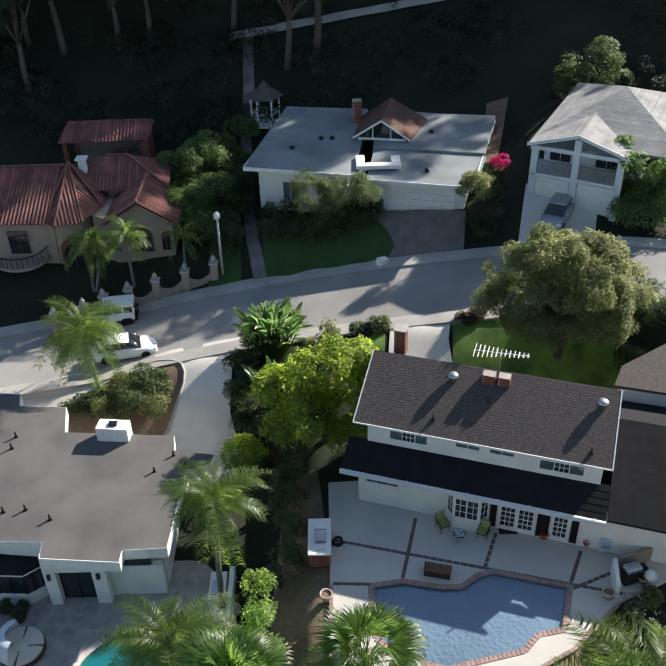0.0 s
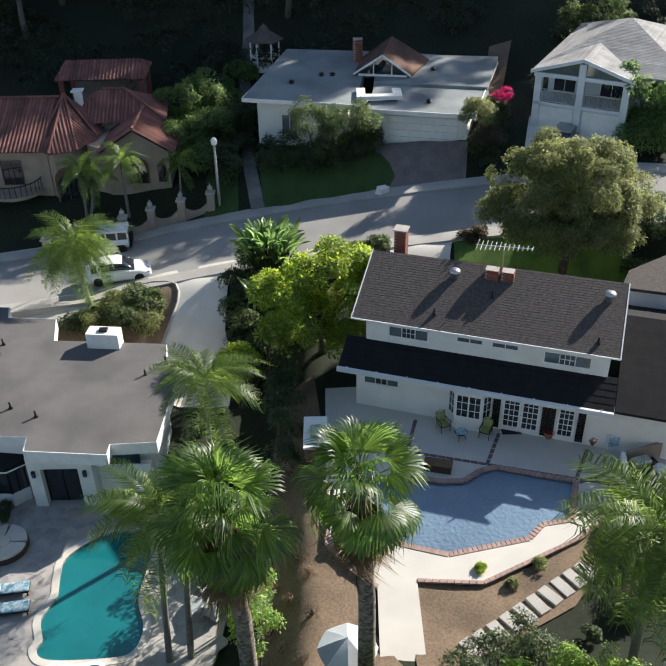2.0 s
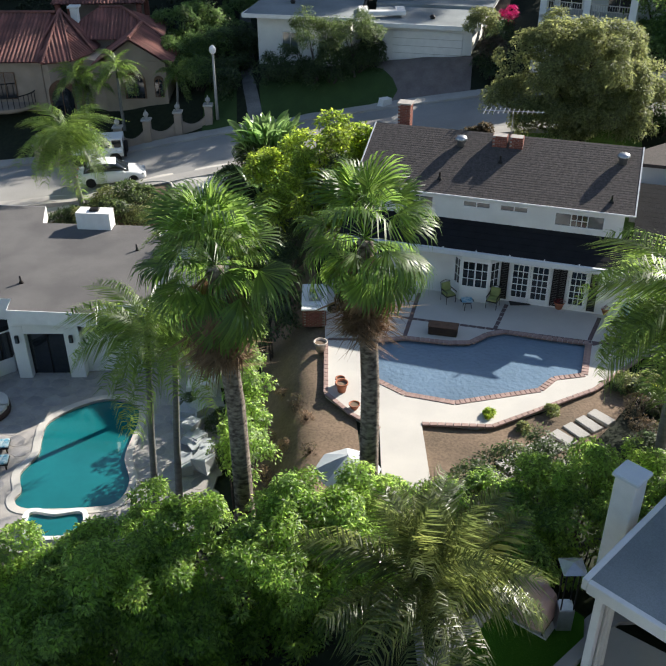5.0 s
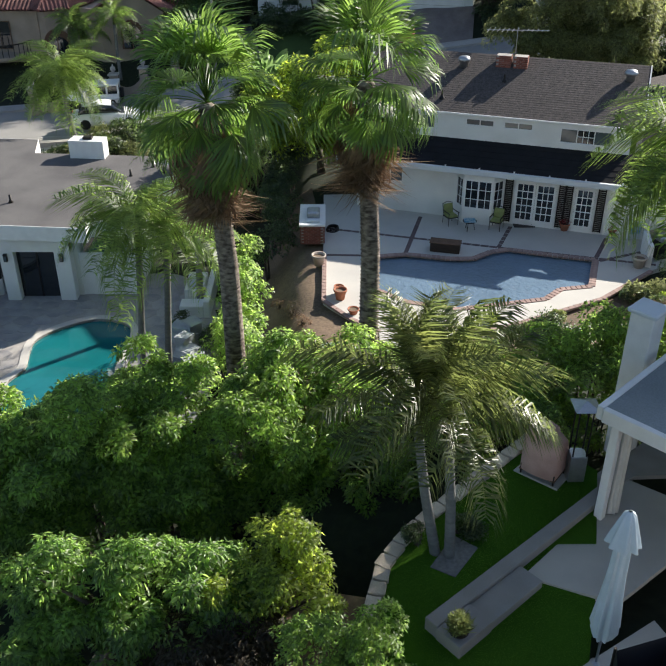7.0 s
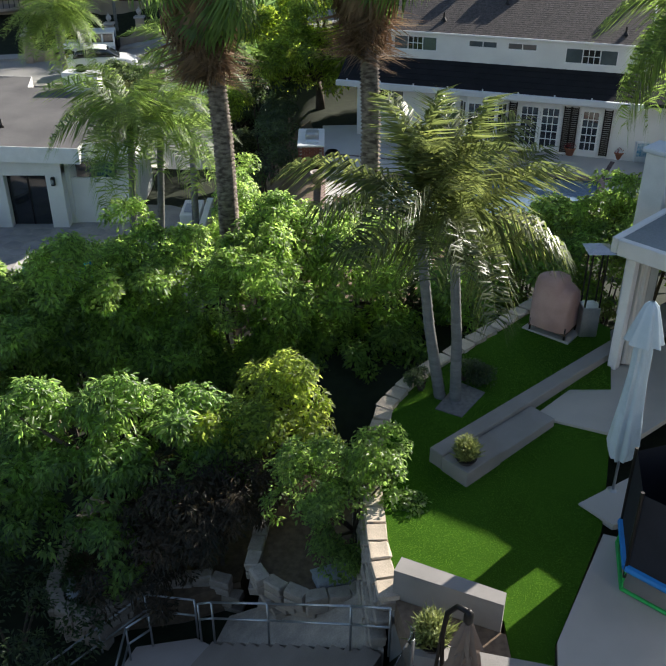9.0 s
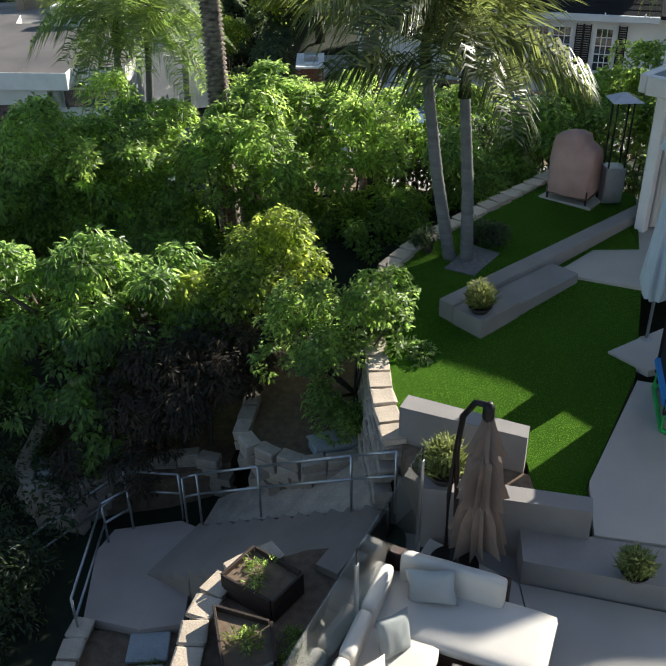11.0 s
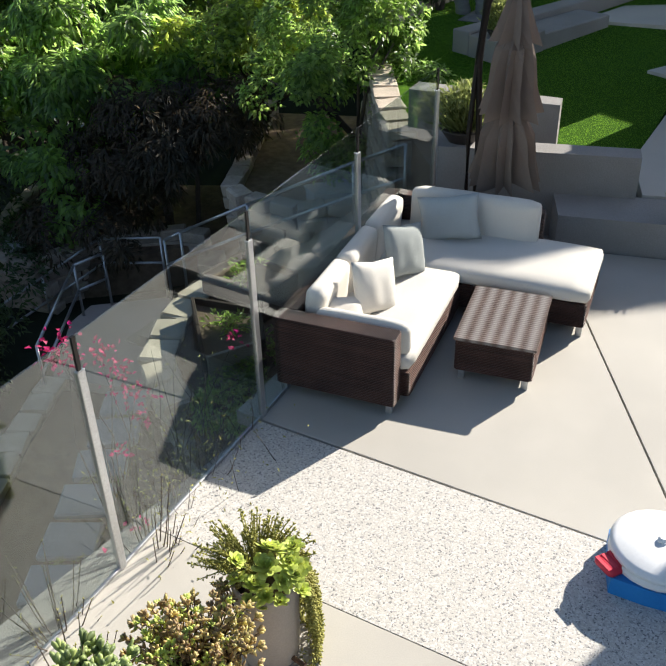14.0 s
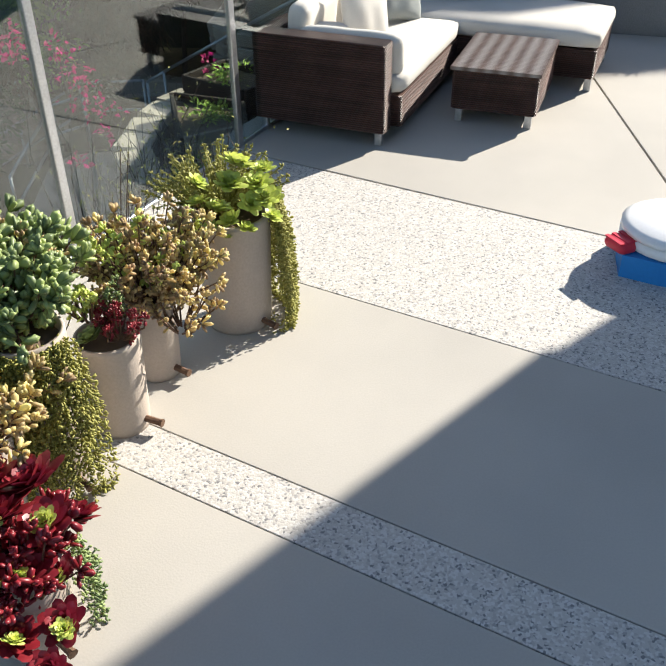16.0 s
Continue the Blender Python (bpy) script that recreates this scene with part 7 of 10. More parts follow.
def ringed_trunk(path, r0, r1, step=0.16, ring=0.12, sides=10):
    """A palm stem with leaf-scar rings."""
    pts, rad = [], []
    path = [Vector(p) for p in path]
    total = sum((b - a).length for a, b in zip(path, path[1:]))
    n = max(4, int(total / step))
    for k in range(n + 1):
        s = k / n * (len(path) - 1)
        i = min(int(s), len(path) - 2)
        p = path[i].lerp(path[i + 1], s - i)
        r = r0 + (r1 - r0) * k / n
        pts += [p, p + (path[i + 1] - path[i]).normalized() * total / n * 0.8]
        rad += [r * (1 + ring), r * (1 - ring * 0.6)]
    bm = bmesh.new()
    add_tube(bm, pts, rad, sides)
    return bm


def place_fronds(parent, head, meshes, n, elev, seed, scale=(0.85, 1.1), name="frond", spread=8):
    """Fronds round a palm's head; elev: a function from 0..1 (young to old) to degrees above level."""
    rng = random.Random(seed)
    for k in range(n):
        u = (k + 0.5) / n
        f = new(name, meshes[k % len(meshes)])
        f.parent = parent
        s = rng.uniform(*scale)
        az = k * 137.5 + rng.uniform(-14, 14)
        el = elev(u) + rng.uniform(-spread, spread)
        f.matrix_local = Matrix.Translation(Vector(head) + Vector((0, 0, 0.25 * (1 - u)))) @ Euler((0, 0, radians(az))).to_matrix().to_4x4() @ Euler((radians(rng.uniform(-20, 20)), radians(-el), 0)).to_matrix().to_4x4() @ Matrix.Diagonal((s, s, s, 1))


def fan_palm(base, head, seed, label):
    t = thing("fan_palm", base, label, "palm tree", "pair of fan palms")
    h = Vector(head) - Vector(base)
    part("trunk", ringed_trunk([(0, 0, -1), h * 0.5 + Vector((0.12, 0, 0)), h], 0.27, 0.2, 0.11, 0.26), M["palm_trunk"], t, "rough ringed brown trunk", True)
    place_fronds(t, h, FAN, 46, lambda u: 88 - 150 * u, seed, (0.72, 1.12), spread=16)
    place_fronds(t, h - Vector((0, 0, 0.25)), FAN_DEAD, 40, lambda u: -48 - 40 * u ** 0.6, seed + 1, (0.9, 1.35), "dry_frond")
    place_fronds(t, h - Vector((0, 0, 1.15)), FAN_DEAD, 26, lambda u: -76 - 10 * u, seed + 2, (0.9, 1.25), "dry_frond")
    return t


fan_palm((-3.35, 18.6, -1.6), (-3.65, 18.3, 8.0), 3, "tall fan palm with a brown skirt of dry fronds")
fan_palm((0.68, 18.9, -1.4), (0.45, 19.1, 8.35), 7, "tall fan palm with a brown skirt of dry fronds")


def feather_palm(name, base, heads, meshes, n, r0, r1, trunk_mat, seed, label, elev=None, scale=(0.85, 1.1), group="", shaft=True):
    t = thing(name, base, label, "palm tree", group)
    for k, hd in enumerate(heads):
        h = Vector(hd) - Vector(base)
        foot = Vector((-0.15 * math.cos(k * 2.1), -0.15 * math.sin(k * 2.1), -0.5)) if len(heads) > 1 else Vector((0, 0, -0.5))
        part("trunk", ringed_trunk([foot, foot.lerp(h, 0.5) + Vector((0.1 * (k - 0.5), 0.05, 0.0)), h], r0, r1, 0.16, 0.06), M[trunk_mat], t, "", True)
        if shaft:
            part("crownshaft", tube([h - Vector((0, 0, 0.1)), h + Vector((0, 0, 0.45))], [r1 * 1.3, r1 * 0.7], 9), M["frond_king"], t, "", True)
        place_fronds(t, h + Vector((0, 0, 0.2)), meshes, n, elev or (lambda u: 80 - 95 * u), seed + 11 * k, scale)
    return t


feather_palm("king_palm", (2.0, 9.95, 0.62), [(1.20, 10.35, 4.15), (1.90, 10.35, 3.55)], KING, 14, 0.125, 0.09, "king_trunk", 31, "grey-stemmed twin king palm with arching fronds", lambda u: 88 - 86 * u ** 1.15, (0.8, 1.1))
feather_palm("queen_palm", (-6.6, 32.2, -5.6), [(-6.3, 32.7, 1.7)], QUEEN, 17, 0.17, 0.12, "king_trunk", 41, "slender queen palm with drooping feathery fronds", lambda u: 72 - 75 * u, group="queen palms by the teal pool")
feather_palm("queen_palm", (-7.6, 23.4, -5.6), [(-7.3, 24.6, 1.7)], QUEEN, 16, 0.15, 0.11, "king_trunk", 43, "slender queen palm with drooping feathery fronds", lambda u: 72 - 75 * u, group="queen palms by the teal pool")
feather_palm("queen_palm", (-6.7, 23.6, -5.6), [(-6.3, 24.5, 1.2)], QUEEN, 14, 0.15, 0.11, "king_trunk", 47, "slender queen palm with drooping feathery fronds", lambda u: 70 - 75 * u, group="queen palms by the teal pool")
feather_palm("queen_palm", (-16.3, 49.2, -3.0), [(-16.8, 49.7, 0.3)], QUEEN, 28, 0.19, 0.14, "king_trunk", 53, "queen palm standing in the planted driveway island", lambda u: 72 - 85 * u, (0.95, 1.2))
feather_palm("queen_palm", (10.1, 19.0, -0.8), [(9.95, 19.0, 6.0)], QUEEN, 30, 0.18, 0.13, "king_trunk", 59, "tall queen palm with dense glossy arching fronds", lambda u: 52 - 85 * u, (1.05, 1.25))
feather_palm("palm", (-18.6, 60.0, -1.8), [(-18.6, 60.0, 1.4), (-17.9, 60.3, 0.9)], QUEEN, 12, 0.12, 0.1, "king_trunk", 61, "small feathery palm before the tan villa", None, (0.6, 0.75))
feather_palm("palm", (-15.6, 60.2, -1.6), [(-15.6, 60.2, 1.9)], QUEEN, 14, 0.12, 0.1, "king_trunk", 67, "small feathery palm before the tan villa", None, (0.6, 0.8))
feather_palm("palm", (-11.6, 61.0, -1.2), [(-11.5, 61.0, 1.4)], QUEEN, 11, 0.1, 0.08, "king_trunk", 69, "small feathery palm before the tan villa", None, (0.5, 0.65))

# ---- hedge, trees and shrubs of the own lot ----
def hedge_row(name, pts, r, leaf, per, leaf_n, clump_r, L, W, seed, label):
    """A clipped-free hedge: overlapping leafy masses along a line; pts: x, y, z of the mass centres."""
    ell = [((x, y, z), (rx, ry, rz), 1.0) for (x, y, z), (rx, ry, rz) in zip(pts, r)]
    t = thing(name, (0, 0, 0), label, "hedge")
    bm = bmesh.new()
    rng = random.Random(seed)
    for (x, y, z), rr in zip(pts, r):
        for _ in range(4):
            a, b = rng.uniform(-0.5, 0.5) * rr[0], rng.uniform(-0.5, 0.5) * rr[1]
            add_tube(bm, [(x + a * 0.5, y + b * 0.5, min(z - 2.2, float(ground_z(x, y)))), (x + a, y + b, z + 0.2 * rr[2])], [0.06, 0.015], 5)
    part("stem", bm, M["trunk"], t)
    part("foliage", bush_mesh("foliage", M[leaf], ell, per, leaf_n, clump_r, L, W, seed, 0.35, 0.6), None, t)
    return t


hr = random.Random(4)
hp, hrad = [], []
for k in range(15):
    x = -15.0 + k * 1.22
    hp.append((x, 14.5 + 0.10 * (x + 6) + hr.uniform(-0.6, 0.6), -0.15 + 0.05 * (x + 15) + hr.uniform(-0.35, 0.3)))
    hrad.append((1.5, 2.1, 1.75))
for k in range(11):
    x = -12.0 + k * 1.3
    hp.append((x, 13.7 + 0.06 * (x + 6), -1.95 + 0.05 * (x + 12)))
    hrad.append((1.2, 1.1, 1.4))
hp += [(-9.4, 13.9, -0.6), (-8.2, 14.2, -0.4), (-10.6, 13.8, -0.8), (-13.2, 13.2, -1.6), (-14.4, 13.4, -1.4), (-5.4, 13.8, -0.55), (-6.6, 13.9, -0.5), (-4.2, 13.7, -0.75), (-7.4, 14.0, -0.5), (-6.0, 15.0, -0.8)]
hrad += [(1.2, 1.4, 1.5)] * 5 + [(1.1, 1.1, 1.35)] * 5
hedge_row("hedge", hp, hrad, "hedge", 5200, 50, 0.27, 0.15, 0.066, 11, "dense bright green hedge along the foot of the garden")
hedge_row("hedge", [(5.6, 16.4, 0.9), (7.0, 16.8, 1.3), (8.4, 17.0, 1.3), (5.0, 15.2, 0.4), (6.6, 15.4, 0.5), (8.0, 15.6, 0.5), (4.2, 16.6, 0.2), (3.2, 15.0, -0.2)], [(1.1, 1.3, 1.35)] * 8, "hedge", 1100, 40, 0.25, 0.14, 0.066, 12, "dense bright green hedge beside the house")
hedge_row("hedge", [(1.0, 17.2, -0.6), (2.6, 17.0, -0.4), (4.0, 18.2, -0.5), (5.4, 19.0, -0.4), (6.8, 19.6, -0.3)], [(1.2, 1.2, 1.2)] * 5, "shrub", 420, 30, 0.32, 0.13, 0.06, 13, "dark green shrubs on the bank above the pool")
tree("broadleaf_tree", (-4.4, 9.2, -3.2), [((-1.4, 0.5, 2.7), (1.9, 1.6, 1.3), 1.3), ((0.5, 0.1, 2.9), (1.5, 1.4, 1.15), 1.1), ((-0.6, -0.6, 1.9), (1.9, 1.1, 1.1), 0.8), ((-2.8, 0.3, 2.0), (1.5, 1.4, 1.2), 0.8), ((1.5, 0.6, 2.8), (0.9, 1.0, 1.0), 0.5), ((-0.4, 0.4, 3.9), (0.6, 0.6, 0.5), 0.3), ((-2.2, 0.3, 3.7), (0.55, 0.55, 0.45), 0.25)], 0.16, "mango", 640, 44, 0.24, 0.17, 0.066, 17, "broad-leaved green tree with drooping glossy leaf clusters", droop=0.6)
tree("yellow_green_tree", (-1.7, 9.6, -2.4), [((0.1, 0.2, 2.8), (0.95, 0.95, 0.8), 1.0), ((0.5, 0.3, 3.35), (0.45, 0.5, 0.5), 0.4), ((-0.7, -0.2, 2.6), (0.75, 0.8, 0.7), 0.6), ((0.7, -0.5, 2.3), (0.6, 0.7, 0.7), 0.5)], 0.08, "young_leaf", 300, 24, 0.20, 0.13, 0.06, 18, "young yellow-green tree between the dark shrubs", droop=0.3)
shrub("dry_shrub", (-2.95, 8.1, -2.9), [((-0.4, 0.1, 1.7), (1.1, 1.0, 1.1), 1.0), ((0.5, 0.4, 2.1), (0.8, 0.8, 0.9), 0.7), ((-1.2, -0.4, 0.9), (1.0, 0.8, 0.9), 0.8)], "brownbush", 460, 36, 0.24, 0.15, 0.036, 19, "brown-green fine-leaved shrub, partly dry", droop=0.7)
shrub("dark_shrub", (-6.6, 6.6, -3.4), [((0, 0, 0.9), (1.6, 1.8, 1.5), 1.0), ((0.4, -2.6, 0.4), (1.2, 1.8, 1.2), 0.8), ((-1.4, 1.6, 1.4), (1.6, 1.5, 1.4), 0.8), ((1.0, 1.4, 0.5), (0.9, 0.9, 0.8), 0.5)], "shrub", 560, 28, 0.3, 0.13, 0.045, 20, "dark shaded shrubs below the stair landing")
tree("citrus_tree", (-0.35, 7.1, -1.32), [((0.0, 0.2, 1.7), (1.0, 0.95, 1.05), 1.0), ((0.75, 0.1, 2.1), (0.5, 0.6, 0.95), 0.5), ((-0.5, 0.4, 1.3), (0.8, 0.8, 0.95), 0.6), ((0.9, -0.1, 1.5), (0.5, 0.6, 0.7), 0.4), ((0.05, -0.5, 0.5), (0.4, 0.4, 0.6), 0.3)], 0.06, "lime", 520, 24, 0.15, 0.095, 0.05, 23, "young citrus tree with glossy bright leaves", droop=0.3)
for k, (x, y, r) in enumerate(((2.35, 10.6, 0.35), (1.40, 10.25, 0.28), (2.75, 10.45, 0.22))):
    shrub("low_shrub", (x, y, float(LZ(x, y))), [((0, 0, 0.15), (r, r, 0.22), 1)], "shrub", 60, 20, 0.1, 0.07, 0.03, 90 + k, "low rounded shrub at the palm's foot", group="shrubs at the palm's foot")

# ---- trees and shrubs down the hill ----
tree("yellow_green_tree", (-0.9, 42.4, -2.5), [((0.6, 0.4, 4.8), (2.6, 2.4, 1.5), 1.2), ((-2.2, -0.2, 3.6), (1.9, 1.9, 1.4), 0.8), ((2.4, -0.4, 3.4), (1.7, 1.7, 1.4), 0.7), ((-0.6, -1.5, 2.6), (2.2, 1.5, 1.6), 0.7), ((1.6, -1.6, 1.6), (1.5, 1.3, 1.4), 0.5), ((-1.9, -1.2, 1.4), (1.5, 1.3, 1.5), 0.5)], 0.22, "acacia", 520, 56, 0.5, 0.24, 0.10, 25, "spreading yellow-green tree beside the two-storey house", droop=0.2)
tree("round_tree", (14.1, 47.3, -0.7), [((-0.4, 0, 6.0), (3.9, 3.1, 2.9), 1.6), ((-2.4, 0, 4.4), (2.6, 2.6, 2.2), 0.9), ((2.0, 0, 4.6), (2.7, 2.6, 2.3), 0.9), ((-0.2, -1.3, 4.0), (3.2, 2.0, 2.0), 0.8), ((-1.0, -0.4, 7.6), (2.2, 2.0, 1.6), 0.6), ((1.6, -0.6, 2.9), (2.2, 1.8, 1.4), 0.5), ((-2.0, -0.6, 2.8), (1.9, 1.7, 1.3), 0.4)], 0.25, "olive", 2100, 44, 0.42, 0.18, 0.08, 26, "broad rounded olive-green street tree", droop=0.3)


def paddle_plant(base, n, h, seed, label):
    """A clump of large paddle leaves on upright stalks."""
    t = thing("bird_of_paradise", base, label, "plant")
    rng = random.Random(seed)
    bm = bmesh.new()
    w, L = 0.20, 1.35
    for k in range(7):
        s = k / 6
        ww = w * math.sin(math.pi * (0.12 + 0.86 * s)) ** 0.7
        z = 0.35 * math.sin(s * 1.4) - 0.45 * s ** 2
        for sd in (-1, 0, 1):
            bm.verts.new((L * s, sd * ww, z + (0.06 if sd else 0)))
    bm.verts.ensure_lookup_table()
    for k in range(6):
        for j in range(2):
            a = k * 3 + j
            bm.faces.new((bm.verts[a], bm.verts[a + 1], bm.verts[a + 4], bm.verts[a + 3]))
    leaf = mesh_of(bm, "paddle_leaf", M["banana"])
    st = bmesh.new()
    for k in range(n):
        a, r, hh = rng.uniform(0, 360), rng.uniform(0.2, 1.0), h * rng.uniform(0.5, 1.0)
        p = Vector((1.7 * r * math.cos(radians(a)), 1.3 * r * math.sin(radians(a)), hh))
        add_tube(st, [(p.x * 0.4, p.y * 0.4, 0), tuple(p)], [0.05, 0.02], 5)
        o = new("leaf", leaf)
        o.parent = t
        s = rng.uniform(0.75, 1.2)
        o.matrix_local = Matrix.Translation(p) @ Euler((0, 0, radians(a + rng.uniform(-40, 40)))).to_matrix().to_4x4() @ Euler((rng.uniform(-0.3, 0.3), radians(-rng.uniform(25, 85)), 0)).to_matrix().to_4x4() @ Matrix.Diagonal((s, s, s, 1))
    part("stalk", st, M["shrub"], t)
    return t


paddle_plant((-4.3, 49.8, -1.5), 130, 2.7, 3, "large clump of giant bird-of-paradise leaves by the drive")
paddle_plant((-3.6, 45.2, -2.2), 45, 2.0, 5, "clump of giant bird-of-paradise leaves in the shade")


def scatter(name, label, spots, leaf, sizes, seed, density=1.0, L=0.18, W=0.08, group=""):
    rng = random.Random(seed)
    for k, (x, y) in enumerate(spots):
        r = rng.uniform(*sizes)
        h = r * rng.uniform(0.7, 1.1)
        z = float(ground_z(x, y))
        shrub(name, (x, y, z), [((0, 0, h * 0.7), (r, r, h), 1.0), ((r * 0.5, -r * 0.3, h * 0.4), (r * 0.7, r * 0.7, h * 0.7), 0.5)], leaf if isinstance(leaf, str) else leaf[k % len(leaf)], int(70 * density * r), 24, 0.3 * r ** 0.5, L, W, seed * 100 + k, label, group=group)


scatter("shrub", "leafy garden shrub beside the driveway", [(-1.6, 49.6), (0.2, 48.6), (1.6, 50.6), (-0.6, 50.8), (2.8, 50.9), (-2.4, 47.2), (-0.4, 46.4)], ("olive", "far_leaf", "shrub"), (0.5, 0.85), 31, 1.4, group="front garden shrubs")
scatter("shrub", "shrub in the planted driveway island", [(-16.0, 48.0), (-14.6, 48.4), (-13.2, 48.9), (-12.2, 48.6), (-15.0, 46.9), (-13.4, 47.4), (-17.4, 47.6), (-12.4, 47.5)], ("shrub", "olive", "far_leaf"), (0.7, 1.2), 32, 1.3, group="driveway island shrubs")
scatter("shrub", "leafy shrub along the curved driveway", [(-6.0, 50.6), (-6.3, 48.8), (-6.4, 47.0), (-5.6, 45.6), (-5.4, 43.6)], ("far_leaf", "shrub"), (0.8, 1.2), 38, 1.4, group="driveway border shrubs")
scatter("shrub", "small red-brown shrub beside the front lawn", [(8.5, 50.0), (9.2, 50.3)], "brownbush", (0.4, 0.55), 39, 1.4, group="red-brown front shrubs")
scatter("shrub", "leafy shrub before the flat-roofed house", [(-3.6, 63.6), (-2.0, 62.4), (-0.4, 62.2), (1.4, 62.9), (-5.0, 63.8), (0.2, 64.0), (2.6, 63.4)], "shrub", (1.0, 1.5), 33, 1.2, group="front garden shrubs across the street")
scatter("shrub", "leafy shrub on the lot border", [(-10.6, 64.5), (-9.4, 67.5), (-10.5, 70.5), (-8.8, 73.0), (-9.6, 76.5), (-8.6, 63.0), (-11.2, 66.8), (-9.0, 70.0), (-8.2, 79.0)], ("border_leaf", "shrub"), (1.3, 2.2), 34, 1.2, 0.22, 0.1, group="border shrubs")
scatter("shrub", "low shrub along the shaded driveway", [(11.0, 60.6), (11.3, 62.0), (12.2, 63.6), (12.6, 66.0)], "shrub", (0.7, 1.1), 35, 1.2, group="border shrubs by the garage")
scatter("shrub", "dark shrub in the front garden", [(17.2, 49.0), (19.4, 48.4), (21.4, 48.0), (23.0, 46.0), (18.6, 46.0), (20.8, 45.6), (24.5, 48.5)], "shrub", (1.1, 1.7), 36, 1.3, group="front garden shrubs")
tree("small_tree", (10.4, 61.2, 2.4), [((0, 0, 2.6), (1.05, 1.0, 1.1), 1)], 0.08, "olive", 170, 24, 0.35, 0.16, 0.07, 37, "small grey-green tree beside the garage")
tree("small_tree", (11.1, 60.4, 2.0), [((0, 0, 1.6), (0.9, 0.9, 0.9), 1)], 0.07, "brownbush", 110, 20, 0.3, 0.13, 0.06, 38, "small dark purple-brown tree by the drive")
tree("small_tree", (-1.2, 62.6, 0.8), [((0, 0, 3.2), (1.9, 1.6, 1.7), 1)], 0.08, "far_leaf", 260, 22, 0.35, 0.16, 0.06, 39, "thin pale-stemmed tree before the flat-roofed house", bark="euc_trunk")
tree("small_tree", (1.6, 62.2, 1.0), [((0, 0, 3.0), (1.7, 1.5, 1.7), 1)], 0.08, "far_leaf", 240, 22, 0.35, 0.16, 0.06, 40, "thin pale-stemmed tree before the flat-roofed house", bark="euc_trunk")
for k, (x, y, h, r) in enumerate(((-12.8, 71.5, 3.6, 1.9), (-10.6, 73.6, 3.4, 1.7), (-10.0, 67.4, 3.0, 1.6), (-11.8, 65.8, 2.6, 1.5))):
    tree("border_tree", (x, y, float(ground_z(x, y))), [((0, 0, h), (r, r, r * 0.9), 1.0), ((0.7, -0.6, h * 0.6), (r * 0.8, r * 0.8, r * 0.8), 0.6), ((-0.6, -0.4, h * 0.65), (r * 0.7, r * 0.8, r * 0.7), 0.5)], 0.12, "border_leaf", 210, 32, 0.36, 0.2, 0.09, 240 + k, "bright green leafy tree on the lot border", droop=0.3, group="border trees")
tree("dense_tree", (23.0, 61.0, 2.4), [((0, 0, 3.4), (2.9, 2.6, 2.7), 1), ((1.5, -1.5, 1.8), (2.4, 2.0, 2.1), 0.8), ((-0.6, -1.4, 1.2), (2.2, 1.8, 1.8), 0.7)], 0.2, "border_leaf", 560, 34, 0.5, 0.22, 0.11, 42, "dense dark green tree before the white house")
tree("slender_tree", (22.8, 77.0, 5.0), [((0.9, 0, 4.2), (1.5, 1.4, 2.0), 1), ((-1.2, 0.4, 2.8), (1.6, 1.4, 1.2), 0.7), ((-2.6, 0.2, 1.6), (1.1, 1.0, 1.0), 0.4), ((1.6, -0.6, 2.4), (1.3, 1.2, 1.2), 0.4)], 0.18, "far_leaf", 200, 34, 0.45, 0.24, 0.11, 43, "bright green tree rising behind the white house")
# climbing shrubs between the two lots
hedge_row("climbing_hedge", [(-4.0, 24.6, -3.0), (-3.9, 26.0, -2.8), (-4.1, 27.4, -2.7), (-4.3, 29.0, -2.9), (-4.4, 31.0, -3.0), (-4.3, 23.2, -2.4), (-3.6, 22.0, -1.8)], [(0.75, 0.95, 1.5)] * 7, "hedge", 420, 26, 0.3, 0.16, 0.08, 44, "bright green climbing shrubs on the border fence")
hedge_row("climbing_hedge", [(-3.2, 33.0, -2.9), (-3.0, 35.0, -2.7), (-3.0, 37.0, -2.5), (-3.0, 39.0, -2.3), (-2.6, 40.6, -2.2), (-4.2, 43.0, -2.6)], [(0.8, 1.1, 1.2)] * 6, "shrub", 330, 26, 0.3, 0.16, 0.07, 45, "dark ivy and shrubs on the border fence")
tree("small_tree", (-5.9, 40.6, -5.0), [((0, 0, 2.8), (1.1, 1.1, 1.3), 1)], 0.07, "acacia", 150, 24, 0.3, 0.17, 0.08, 46, "young yellow-green tree by the retaining wall")
scatter("shrub", "grey-green shrub on the soil bank", [(12.2, 27.3), (12.9, 26.0), (14.0, 28.0), (15.0, 30.0), (13.4, 24.8), (11.4, 23.0), (15.6, 27.4)], ("olive", "far_leaf", "shrub"), (0.4, 0.7), 47, 1.2, group="bank shrubs")

scatter("dry_tuft", "low dry brown brush on the bare soil bank", [(-3.6, 21.4), (-2.6, 22.4), (-3.2, 23.6), (-1.8, 21.2), (-2.4, 24.6), (-1.4, 23.4), (-3.0, 25.8), (-2.0, 26.8), (-2.6, 28.4), (-3.4, 20.2), (-1.6, 25.6), (-2.2, 19.8)], ("dead_frond", "brownbush"), (0.22, 0.4), 71, 0.7, 0.1, 0.025, group="dry brush on the bank")
# ---- hillside woods ----
rng = random.Random(77)
euc = []
for k in range(22):
    x = -46 + k * 2.1 + rng.uniform(-0.8, 0.8)
    euc.append((x, 86 + rng.uniform(0, 14), rng.uniform(14, 19)))
